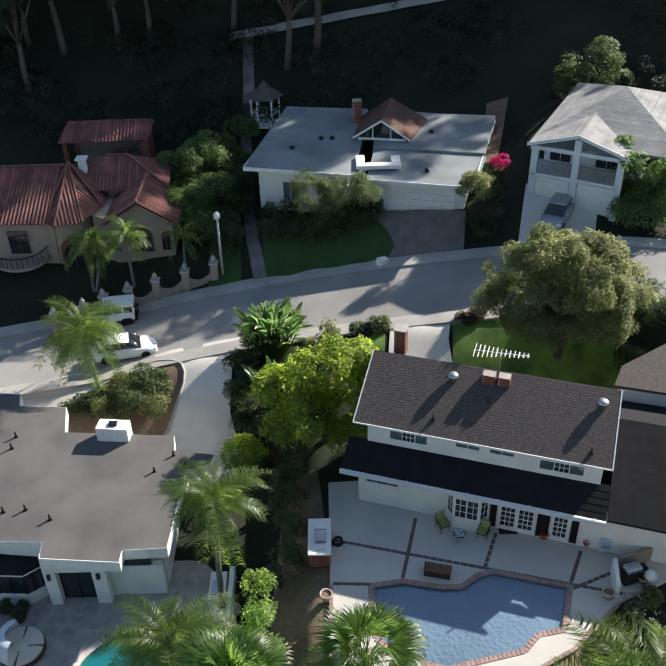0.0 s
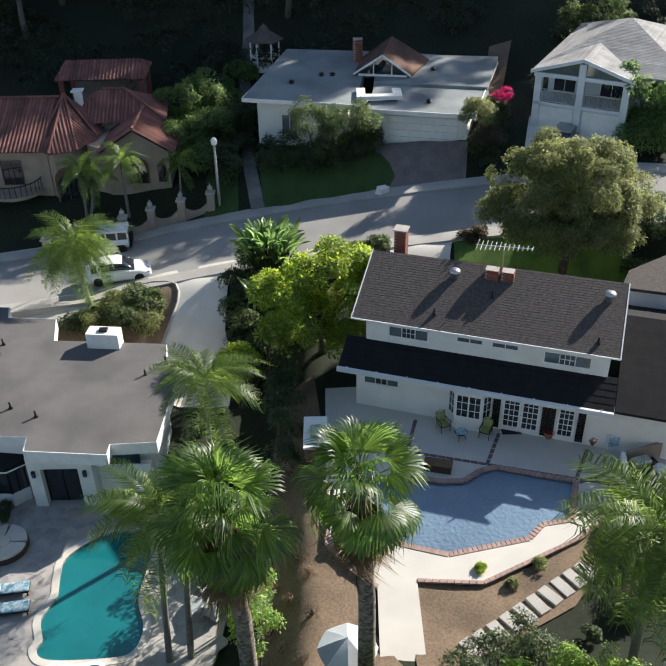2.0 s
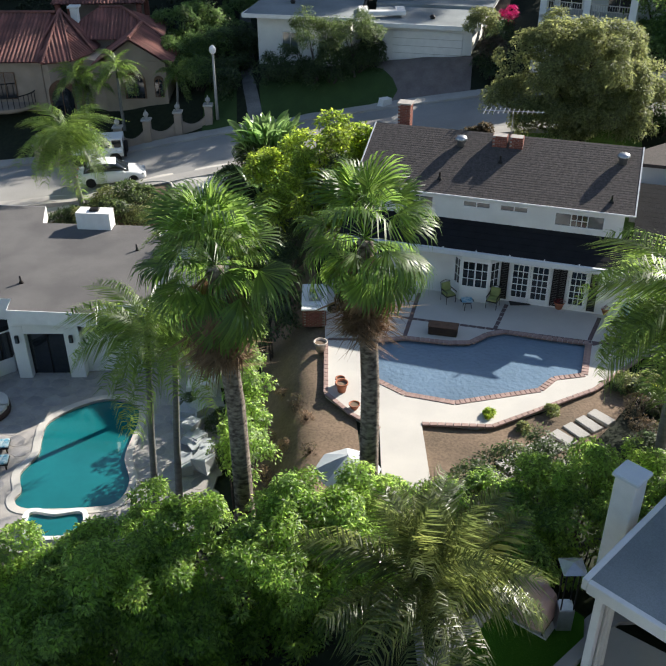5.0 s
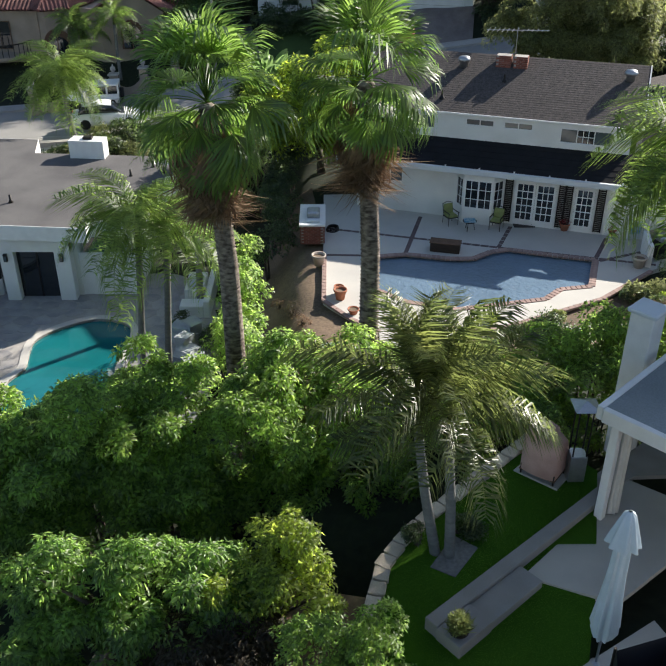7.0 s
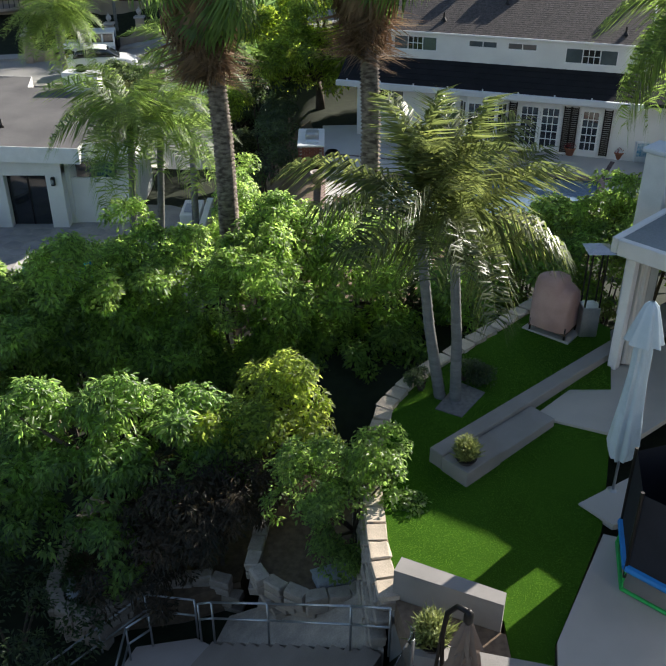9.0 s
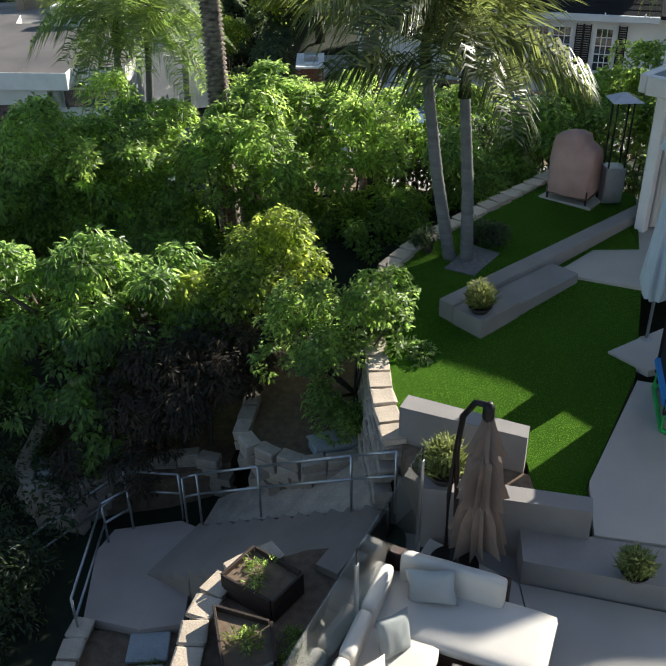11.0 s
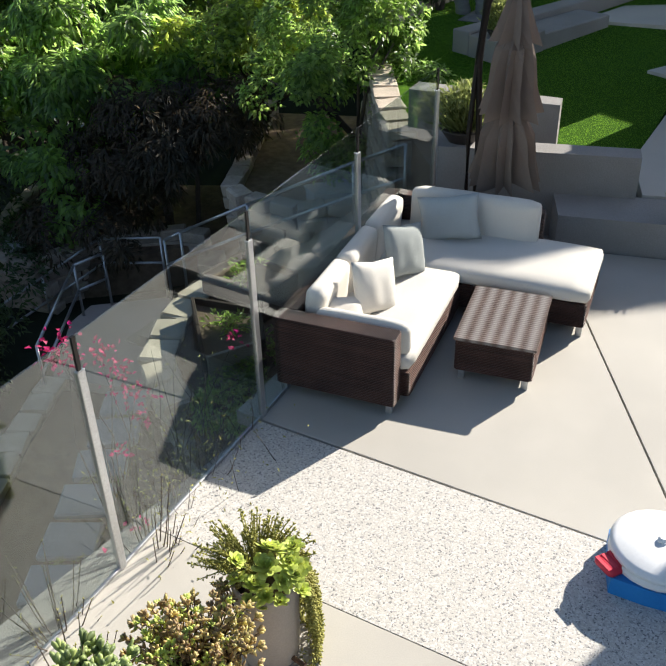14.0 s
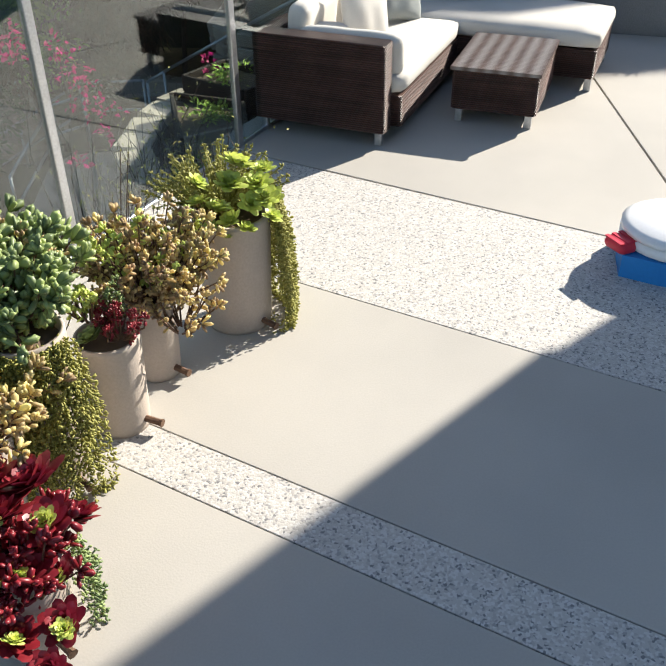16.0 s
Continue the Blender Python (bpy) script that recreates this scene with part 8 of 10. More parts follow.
for x, y, h in ((6, 104, 16), (14, 106, 15), (22, 107, 15), (30, 104, 16), (38, 102, 15), (19.5, 92, 11), (34, 82, 10)):
    euc.append((x, y, h))
variants = []
for v_ in range(3):
    r2 = random.Random(v_)
    crown = [((r2.uniform(-1.5, 1.5), r2.uniform(-1.5, 1.5), 7.0 + 2.2 * i), (2.2, 2.2, 1.5), 1.0) for i in range(4)]
    t = tree("eucalyptus", (0, 0, 0), crown, 0.28, "hillleaf", 330, 26, 0.7, 0.34, 0.10, 120 + v_, "tall bare-trunked eucalyptus on the hillside, shade put into its colours", bark="euc_trunk", droop=0.7, group="hillside eucalyptus")
    variants.append(t)
for k, (x, y, h) in enumerate(euc):
    z = float(ground_z(x, y))
    m = pose(x, y, z, rng.uniform(-3, 3), rng.uniform(-6, 6), rng.uniform(0, 360)) @ Matrix.Diagonal((h / 15, h / 15, h / 15, 1))
    if k < 3:
        variants[k].matrix_world = m
    else:
        c = copy_thing(variants[k % 3], pose(x, y, z, rng.uniform(-3, 3), rng.uniform(-6, 6), rng.uniform(0, 360)))
        c.scale = (h / 15,) * 3
# three further rows out of view, added to shade the slope and roofs
for k in range(24):
    x, y = -16 + k * 2.0 + rng.uniform(-1.5, 1.5), 95 + rng.uniform(0, 12)
    h = rng.uniform(9, 13)
    c = copy_thing(variants[k % 3], pose(x, y, float(ground_z(x, y)), rng.uniform(-3, 3), rng.uniform(-5, 5), rng.uniform(0, 360)))
    c.scale = (h / 15,) * 3
for k in range(4):
    x, y = 29 + k * 1.2 + rng.uniform(-0.5, 0.5), 92 + rng.uniform(0, 6)
    c = copy_thing(variants[k % 3], pose(x, y, float(ground_z(x, y)), rng.uniform(-3, 3), rng.uniform(-5, 5), rng.uniform(0, 360)))
    c.scale = (rng.uniform(14, 16) / 15,) * 3
for k in (0, 1, 3, 4, 6):
    x, y = 44 + k * 2.2 + rng.uniform(-0.5, 0.5), 106 + rng.uniform(0, 8)
    c = copy_thing(variants[k % 3], pose(x, y, float(ground_z(x, y)), rng.uniform(-3, 3), rng.uniform(-5, 5), rng.uniform(0, 360)))
    c.scale = (rng.uniform(9, 12) / 15,) * 3
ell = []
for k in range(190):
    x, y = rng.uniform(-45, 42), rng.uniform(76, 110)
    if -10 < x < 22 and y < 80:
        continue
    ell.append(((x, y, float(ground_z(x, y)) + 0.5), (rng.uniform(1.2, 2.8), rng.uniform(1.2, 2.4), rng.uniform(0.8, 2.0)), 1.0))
tagged(new("hillside_brush", bush_mesh("hillside_brush", M["hillleaf"], ell, 3000, 26, 0.55, 0.3, 0.12, 130, 0.3)), "scrub covering the hillside, its shade put into the dark leaf colour", "brush", "", "stuff")
# ---- block retaining walls, stairs and rails below the terrace ----
def path_points(pts, step):
    """Evenly spaced places along a line, with the bearing at each."""
    out, carry = [], 0.0
    for (ax, ay), (bx, by) in zip(pts, pts[1:]):
        ln = math.hypot(bx - ax, by - ay)
        an = math.degrees(math.atan2(by - ay, bx - ax))
        d = carry
        while d < ln:
            out.append((ax + (bx - ax) * d / ln, ay + (by - ay) * d / ln, an))
            d += step
        carry = d - ln
    return out


def rough_block(w, d, h, seed, dent=0.018):
    bm = bmesh.new()
    add_box(bm, -w / 2, w / 2, -d / 2, d / 2, 0, h, 0.02, 1)
    rng = random.Random(seed)
    for v in bm.verts:
        v.co += Vector((rng.uniform(-dent, dent), rng.uniform(-dent, dent), rng.uniform(-dent, dent) * 0.4))
    return bm


BLOCKS = [mesh_of(rough_block(0.40, 0.26, 0.188, 200 + k), "block", M["block"]) for k in range(4)]
CAPS = [mesh_of(rough_block(0.37, 0.34, 0.10, 210 + k, 0.024), "capstone", M["capstone"]) for k in range(4)]


def block_wall(pts, top, bottom, label, caps=True, lean=0.035, inward=1, cap_mat=CAPS):
    """Courses of rough blocks along a line, each set back a little on the one below; inward: the side it leans to."""
    t = thing("retaining_wall", (*pts[0], bottom if not callable(bottom) else bottom(*pts[0])), label, "wall")
    ox, oy, oz = t.location
    rng = random.Random(len(pts) * 7 + int(pts[0][0] * 10))
    for k, (x, y, an) in enumerate(path_points(pts, 0.405)):
        tz = top(x, y) if callable(top) else top
        bz = bottom(x, y) if callable(bottom) else bottom
        n = max(1, int((tz - bz) / 0.2))
        nx, ny = -math.sin(radians(an)) * inward, math.cos(radians(an)) * inward
        for r in range(n):
            z = tz - (r + 1) * 0.2
            o = new("block", BLOCKS[rng.randrange(4)])
            o.parent = t
            sh = 0.2 if r % 2 else 0.0
            off = -lean * r
            o.matrix_local = pose(x - ox + nx * off + math.cos(radians(an)) * sh, y - oy + ny * off + math.sin(radians(an)) * sh, z - oz, 0, 0, an + rng.uniform(-2.5, 2.5))
        if caps:
            c = new("capstone", cap_mat[rng.randrange(4)])
            c.parent = t
            c.matrix_local = pose(x - ox, y - oy, tz - oz + 0.002, rng.uniform(-2, 2), rng.uniform(-2, 2), an + rng.uniform(-5, 5))
    return t


block_wall([(0.38, 4.95), (0.28, 6.0), (0.25, 7.2), (0.30, 8.4), (0.62, 9.6)], lambda x, y: LZ(x, y) - 0.02, -1.0, "sand-coloured block retaining wall with rounded capstones below the lawn", inward=-1)
block_wall([(0.66, 9.7), (1.15, 10.45), (1.75, 11.1), (3.0, 12.3), (4.7, 13.9)], lambda x, y: LZ(x, y) - 0.02, lambda x, y: LZ(x, y) - 0.65, "sand-coloured block edging with capstones along the turf", inward=-1)
block_wall([(-1.6, 10.8), (-1.75, 9.2), (-1.86, 7.9), (-1.95, 7.1), (-1.78, 6.75), (-1.4, 6.5), (-0.85, 6.25), (-0.2, 6.35), (0.2, 6.5)], -1.3, -2.95, "tall block retaining wall round the citrus bed", inward=-1, lean=0.085, cap_mat=BLOCKS)
structure("citrus_bed", prism([(-1.5, 10.8), (-1.7, 9.2), (-1.82, 7.2), (-1.4, 6.6), (-0.85, 6.35), (0.25, 6.6), (0.3, 9.0), (0.5, 10.4)], -2.9, -1.3), M["soil"], "dark soil of the citrus bed", "soil")
tagged(new("boulder", mesh_of(rough_block(0.75, 0.45, 0.22, 33, 0.06), "boulder", M["bluestone"])), "flat blue-grey boulder in the citrus bed", "rock").matrix_world = pose(-0.45, 6.75, -1.28, 0, 0, 20)
block_wall([(-5.6, 10.4), (-5.95, 9.0), (-5.95, 7.6), (-5.7, 7.0), (-5.1, 6.8), (-4.5, 7.2), (-3.9, 7.7), (-3.0, 7.8), (-2.4, 7.6)], -2.35, -3.6, "low block retaining wall beyond the landing", inward=-1, cap_mat=BLOCKS)
structure("lower_bed", prism([(-5.5, 10.3), (-5.85, 8.8), (-5.85, 7.7), (-5.3, 7.05), (-3.4, 7.35), (-2.3, 7.8), (-1.9, 10)], -3.6, -2.4), M["soil"], "dark soil bed under the shrubs", "soil")
tagged(new("boulder", mesh_of(rough_block(0.7, 0.5, 0.25, 35, 0.07), "boulder", M["bluestone"])), "flat grey boulder beside the lower bed", "rock").matrix_world = pose(-5.3, 7.5, -2.4, 0, 0, 10)
# stairs down to the landing
SD_ = Vector((-0.848, 0.53))
SN_ = Vector((-0.53, -0.848))
stairs = thing("stairs", (0.25, 4.72, -0.72), "shaded brown concrete stairs down to the landing", "stairs")
for k in range(12):
    a = Vector((0.32, 4.78)) + SD_ * (0.30 * k)
    b = a + SD_ * 0.34
    q = [a, b, b + SN_ * 1.35, a + SN_ * 1.35]
    z = -0.72 - 0.178 * (k + 1)
    bm = prism([(p.x - 0.25, p.y - 4.72) for p in q], -2.6, z + 0.72)
    part("tread", bm, M["stucco_tan"], stairs)
def stair_line(x, y):
    return -0.86 - 0.593 * min(3.4, max(0.0, (0.32 - x) / 0.848))


structure("stair_side", prism([(0.36, 4.83), (-2.7, 6.72), (-2.5, 7.3), (-1.7, 7.1), (-1.0, 6.6), (0.3, 6.6)], -3.2, stair_line), M["block"], "rough block footing between stairs and citrus wall", "wall")
landing = [(-2.75, 4.55), (-3.4, 4.45), (-4.30, 4.7), (-4.42, 6.1), (-4.22, 6.6), (-3.1, 6.8), (-2.75, 6.6)]
structure("landing", prism(landing, -3.3, -2.88), M["landing"], "smooth brown concrete stair landing", "landing")


def pipe_rail(posts_, name, label, drop=0.42):
    """A galvanised pipe rail: posts, a top rail and a middle rail; posts_: x, y, foot, top."""
    t = thing(name, posts_[0][:3], label, "railing")
    o = Vector(posts_[0][:3])
    for x, y, zf, zt in posts_:
        part("post", tube([Vector((x, y, zf)) - o, Vector((x, y, zt)) - o], 0.021, 8), M["galv"], t, "", True)
    for (ax, ay, _, az), (bx, by, _, bz) in zip(posts_, posts_[1:]):
        for dz in (0, drop):
            part("rail", tube([Vector((ax, ay, az - dz)) - o, Vector((bx, by, bz - dz)) - o], 0.021, 8), M["galv"], t, "", True)
    return t


pipe_rail([(0.42, 4.62, -0.75, 0.34), (-0.18, 4.99, -1.05, -0.02), (-1.6, 5.88, -1.95, -0.93), (-2.70, 6.58, -2.75, -1.66), (-2.98, 6.72, -2.88, -1.85)], "handrail", "galvanised pipe handrail along the stairs")
pipe_rail([(-3.06, 6.82, -2.88, -1.86), (-4.06, 7.08, -2.88, -1.98), (-4.9, 6.65, -3.3, -2.4), (-6.2, 6.0, -3.9, -3.05)], "handrail", "galvanised pipe handrail on the landing's edge")
pipe_rail([(-3.9, 6.62, -2.88, -2.0), (-4.26, 6.3, -2.88, -2.02), (-4.34, 4.5, -2.95, -2.25)], "handrail", "galvanised pipe handrail beside the landing")
# stepping-stone path and its stone border
structure("path_soil", prism([(-4.3, 4.6), (-4.45, 2.4), (-4.2, -1.2), (-3.9, -3.0), (-1.5, -1.4), (-1.5, 1.0), (-2.2, 2.0), (-2.5, 3.6), (-2.75, 4.5)], -3.5, -3.04), M["soil"], "bare soil under the stepping stones", "soil")
for k, (x, y) in enumerate(((-3.23, 4.22), (-3.25, 3.62), (-3.28, 3.02), (-3.32, 2.40), (-3.34, 1.78), (-3.36, 1.16), (-3.36, 0.5), (-3.34, -0.2), (-3.3, -0.9))):
    p = tagged(part("stepping_stone", rough_block(0.62, 0.52, 0.09, 300 + k, 0.008), M["bluestone"]), "square pale grey stepping stone set in soil", "paver", "stepping stones")
    p.matrix_world = pose(x, y, -3.05, 0, 0, 2 + 3 * math.sin(k))
    if k % 2 == 0:
        shrub("tuft", (x + 0.05, y - 0.31, -3.05), [((0, 0, 0.02), (0.22, 0.05, 0.05), 1)], "grassy", 26, 10, 0.04, 0.05, 0.012, 330 + k, "low green tuft between the stepping stones", "plant", group="tufts by the stepping stones")
block_wall([(-4.30, 4.5), (-4.42, 3.4), (-4.45, 2.3), (-4.40, 1.0), (-4.2, -0.6), (-4.0, -2.4)], -2.95, -3.75, "row of rounded sand-coloured border stones along the path", inward=-1)
block_wall([(-1.35, 4.02), (-1.70, 3.80), (-2.0, 3.40), (-2.16, 2.9), (-2.2, 2.3), (-2.05, 1.7), (-1.75, 1.25)], -0.98, -3.1, "curved block retaining wall below the planter boxes", inward=-1, lean=0.045)
block_wall([(-1.75, 1.2), (-2.0, 0.2), (-2.4, -0.8), (-3.0, -2.0)], -1.9, -3.1, "block retaining wall below the glass fence", inward=-1, lean=0.05)
structure("planter_soil", prism([(-1.3, 4.0), (-1.95, 3.4), (-2.1, 2.9), (-2.14, 2.3), (-1.98, 1.7), (-1.72, 1.25), (-1.3, 0.2), (-1.0, 0.3), (0.55, 3.6), (0.3, 4.3), (-0.8, 4.2)], -3.2, -1.02), M["soil"], "dark soil terrace under the planter boxes", "soil")
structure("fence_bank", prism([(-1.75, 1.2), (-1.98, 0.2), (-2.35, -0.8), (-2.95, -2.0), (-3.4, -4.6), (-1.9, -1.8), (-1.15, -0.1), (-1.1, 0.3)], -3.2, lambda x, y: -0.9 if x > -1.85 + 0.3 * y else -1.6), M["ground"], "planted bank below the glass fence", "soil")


def planter(corners, z, h, label, seed, near="wood_dark"):
    t = thing("planter_box", (*corners[0], z), label, "planter")
    ox, oy = corners[0]
    for k in range(4):
        (ax, ay), (bx, by) = corners[k], corners[(k + 1) % 4]
        ln, an = math.hypot(bx - ax, by - ay), math.degrees(math.atan2(by - ay, bx - ax))
        for r in range(2):
            o = part("board", box(0.0 if k % 2 else 0.03, ln - (0 if k % 2 else 0.03), -0.02, 0.02, r * h / 2 + 0.003, (r + 1) * h / 2 - 0.003, 0.006), M[near if k == 2 else "wood_dark"], t)
            o.matrix_local = pose(ax - ox, ay - oy, 0, 0, 0, an)
    part("soil", prism([(x * 0.97 + sum(c[0] for c in corners) / 4 * 0.03 - ox, y * 0.97 + sum(c[1] for c in corners) / 4 * 0.03 - oy) for x, y in corners], 0, h * 0.78), M["soil"], t)
    rg = np.random.default_rng(seed)
    cx, cy = sum(c[0] for c in corners) / 4 - ox, sum(c[1] for c in corners) / 4 - oy
    p, a = clumps(rg, [((cx + rg.normal(0, 0.12), cy + rg.normal(0, 0.12), h * 0.85), (0.16, 0.16, 0.12), 1) for _ in range(4)], 22, 9, 0.05)
    part("seedling", leaves("seedling", M["hedge"], p, a, 0.07, 0.025, rg), None, t)
    return t


planter([(-1.50, 3.92), (-0.84, 3.42), (-1.20, 2.95), (-1.88, 3.42)], -1.0, 0.36, "dark wooden planter box with bare soil and seedlings", 51)
planter([(-1.92, 2.92), (-1.20, 2.66), (-1.12, 2.08), (-1.66, 1.78)], -1.0, 0.36, "weathered wooden planter box with green seedlings", 52, "wood_grey")
for k, (x, y, s) in enumerate(((-1.35, 1.9, 0.3), (-1.25, 1.55, 0.25), (-1.5, 1.4, 0.22), (-0.95, 2.4, 0.3), (-1.1, 1.2, 0.25))):
    shrub("ground_cover", (x, y, -1.02), [((0, 0, 0.06), (s, s, 0.12), 1)], "hedge", 50, 14, 0.07, 0.06, 0.025, 350 + k, "low green ground cover beside the planter", "plant", group="ground cover by the planter")
# bougainvillea and dry twigs behind the glass
bg = thing("bougainvillea", (-1.9, -0.6, -0.9), "straggling bougainvillea with magenta bracts behind the glass", "plant")
rg = np.random.default_rng(61)
bm = bmesh.new()
cl = [((-0.03, 0.53, 1.48), 0.13), ((0.03, 0.50, 1.36), 0.14), ((0.10, 0.50, 1.24), 0.10), ((-0.10, 0.46, 1.62), 0.08), ((-0.26, 0.40, 1.73), 0.11), ((-0.34, 0.36, 1.70), 0.10), ((-0.28, 0.30, 1.62), 0.07), ((0.16, 0.42, 1.12), 0.06), ((0.75, 1.0, 1.35), 0.07), ((0.05, 0.1, 1.05), 0.05), ((0.2, -0.3, 0.75), 0.08), ((0.1, -0.6, 0.7), 0.07)]
pp_, aa_ = [], []
for c, r in cl:
    add_tube(bm, [(0, 0, 0), (c[0] * 0.6 + rg.normal(0, 0.08), c[1] * 0.6 + rg.normal(0, 0.08), c[2] * 0.6), c], [0.007, 0.004, 0.002], 5)
    k = int(260 * r)
    d = rg.normal(0, 1, (k, 3))
    pp_.append(np.array(c) + d * r * 0.5)
    aa_.append(d)
part("stem", bm, M["trunk"], bg)
part("blossom", leaves("blossom", M["bougain"], np.concatenate(pp_), np.concatenate(aa_), 0.04, 0.032, rg), None, bg)
tw = thing("dry_twigs", (-1.45, -0.3, -0.6), "dry twiggy plant with small leaves behind the glass", "plant")
bm = bmesh.new()
for k in range(60):
    a = np.array([rg.normal(0.0, 0.22), rg.normal(0.0, 0.5), 0.3])
    b = a + np.array([rg.normal(0, 0.18), rg.normal(0, 0.18), rg.uniform(0.25, 0.75)])
    add_tube(bm, [tuple(a), tuple((a + b) / 2 + rg.normal(0, 0.05, 3)), tuple(b)], [0.004, 0.003, 0.0015], 4)
part("twig", bm, M["trunk"], tw)
p2 = rg.normal(0, 1, (700, 3)) * (0.25, 0.5, 0.2) + (0.05, 0, 0.55)
part("foliage", leaves("foliage", M["succ_trail"], p2, rg.normal(0, 1, (700, 3)), 0.035, 0.012, rg), None, tw)


# ---- the flat-roofed neighbour's porch, roof pieces, patio and teal pool ----
PZ = -5.60


def smooth_loop(pts, n=8):
    """A closed curve through the points."""
    out, m = [], len(pts)
    for i in range(m):
        p0, p1, p2, p3 = (Vector(pts[(i + k - 1) % m]) for k in range(4))
        for k in range(n):
            t = k / n
            out.append(tuple(0.5 * (2 * p1 + (p2 - p0) * t + (2 * p0 - 5 * p1 + 4 * p2 - p3) * t * t + (3 * p1 - p0 - 3 * p2 + p3) * t ** 3)))
    return out


for x0, x1 in ((-15.9, -15.25), (-13.35, -12.6)):
    part("porch_pillar", box(x0, x1, 32.95, 33.55, PZ, -2.6, 0.02), M["stucco_white"], hA, "white stucco porch pillar")
part("porch_beam", box(-15.9, -12.6, 32.96, 33.54, -3.05, -2.27, 0.02), M["stucco_white"], hA)
# dark panel with added bars, in place of the shade inside the open porch
dr = part("sliding_door", box(-15.24, -13.36, 33.4, 33.5, PZ, -3.06), M["dark_glass"], hA, "dark panel standing in for the shade inside the open porch")
for x in (-15.22, -14.32, -13.4):
    part("panel_bar", box(x - 0.03, x + 0.03, 33.36, 33.42, PZ, -3.06), M["black_metal"], dr)
for x in (-15.6, -13.0):
    lt = part("wall_light", box(x - 0.09, x + 0.09, 32.80, 32.945, -3.5, -3.1, 0.02), M["black_metal"], hA, "dark wall lantern")
    part("lantern_glass", box(x - 0.06, x + 0.06, 32.78, 32.8, -3.45, -3.2), M["pane"], lt)
bay = [(-19.2, 33.9), (-18.6, 33.15), (-17.0, 33.05), (-16.3, 33.6), (-16.3, 34.3), (-19.2, 34.5)]
bw_ = part("bay_window", prism(bay, -4.75, -3.15), M["dark_glass"], hA, "dark-glazed bay window")
part("sill_wall", prism(offset_loop(bay[::-1], -0.03), PZ, -4.76), M["stucco_white"], bw_)
part("bay_roof", prism(offset_loop(bay[::-1], -0.12), -3.14, lambda x, y: -2.95 + 0.25 * max(0, y - 33.2)), M["shingle_black"], bw_, "black felt bay roof")
part("eave", prism(offset_loop(bay[::-1], -0.15), -3.22, -3.145), M["white_paint"], bw_)
for (ax, ay), (bx, by) in zip(bay[:4], bay[1:4]):
    for u in (0.02, 0.5, 0.98):
        part("mullion", box(ax + (bx - ax) * u - 0.03, ax + (bx - ax) * u + 0.03, ay + (by - ay) * u - 0.05, ay + (by - ay) * u + 0.02, -4.75, -3.22), M["black_metal"], bw_)
w_ = part("strip_window", box(-12.1, -10.3, 33.62, 33.82, -3.35, -2.62), M["dark_glass"], hA, "dark strip window")
part("window_frame", box(-12.2, -10.2, 33.66, 33.80, -2.62, -2.52), M["white_paint"], w_)
part("screen_wall", box(-12.55, -9.75, 33.55, 33.95, PZ, -3.36, 0.02), M["stucco_white"], hA)
# roof pieces
ch = part("chimney", prism([(-14.5, 41.6), (-12.6, 41.4), (-12.55, 42.3), (-14.4, 42.5)], -2.2, -0.55), M["white_paint"], hA, "white boxed roof chimney")
part("chimney_cap", box(-13.75, -13.25, 41.75, 42.15, -0.549, -0.42, 0.02), M["black_metal"], ch, "dark metal cap")
for x, y in ((-18.5, 36.0), (-17.32, 36.12), (-19.56, 42.18), (-19.53, 41.16), (-15.78, 35.35), (-10.68, 38.82), (-9.03, 39.21), (-9.76, 40.13)):
    v_ = part("vent_pipe", tube([(x, y, -1.9), (x, y, -1.15)], 0.06, 8), M["black_metal"], hA, "black roof vent pipe", True)
    part("flashing", lathe([(0.16, -1.62), (0.07, -1.42), (0.065, -1.4)], 10, x, y), M["black_metal"], v_, "", True)
# pool and patio
teal = smooth_loop([(-11.1, 31.1), (-12.45, 30.5), (-13.5, 29.35), (-13.5, 28.2), (-13.35, 27.0), (-13.75, 25.8), (-13.4, 24.7), (-13.5, 24.1), (-12.8, 23.6), (-10.2, 23.65), (-9.25, 24.0), (-9.0, 25.2), (-9.5, 26.7), (-9.45, 28.2), (-9.4, 29.5), (-9.75, 30.6)], 5)
patio_out = [(-8.8 + 16 * math.cos(a) * (1.0 if math.cos(a) < 0 else 0.22), 27.2 + 8.6 * math.sin(a)) for a in [2 * math.pi * k / len(teal) + 1.75 for k in range(len(teal))]]
patio = structure("patio", ring_deck(patio_out, teal, PZ + 0.003, 0.25), M["mortar"], "grey flagstone patio round the teal pool", "patio")
structure("water", prism(teal, PZ - 1.4, PZ - 0.10), M["water_teal"], "still teal pool water", "water")
cop = offset_loop(teal, 0.34)
if abs(cop[0][0] + 11) < abs(teal[0][0] + 11):
    cop = offset_loop(teal, -0.34)
structure("pool_coping", ring_deck(cop, teal, PZ + 0.035, 0.3), M["deck"], "pale stone coping round the teal pool", "kerb")
spa = smooth_loop([(-12.45, 23.1), (-11.5, 22.95), (-10.55, 23.1), (-10.3, 22.6), (-10.4, 22.0), (-11.2, 21.75), (-12.15, 21.9), (-12.5, 22.5)], 4)
spa_out = offset_loop(spa, 0.2) if offset_loop(spa, 0.2)[0][0] < spa[0][0] else offset_loop(spa, -0.2)
structure("spa_wall", ring_deck(spa_out, spa, PZ + 0.32, 0.6), M["white_paint"], "raised white rim of the spa", "wall")
structure("water", prism(spa, PZ - 0.6, PZ + 0.18), M["water_teal"], "dark teal spa water", "water")


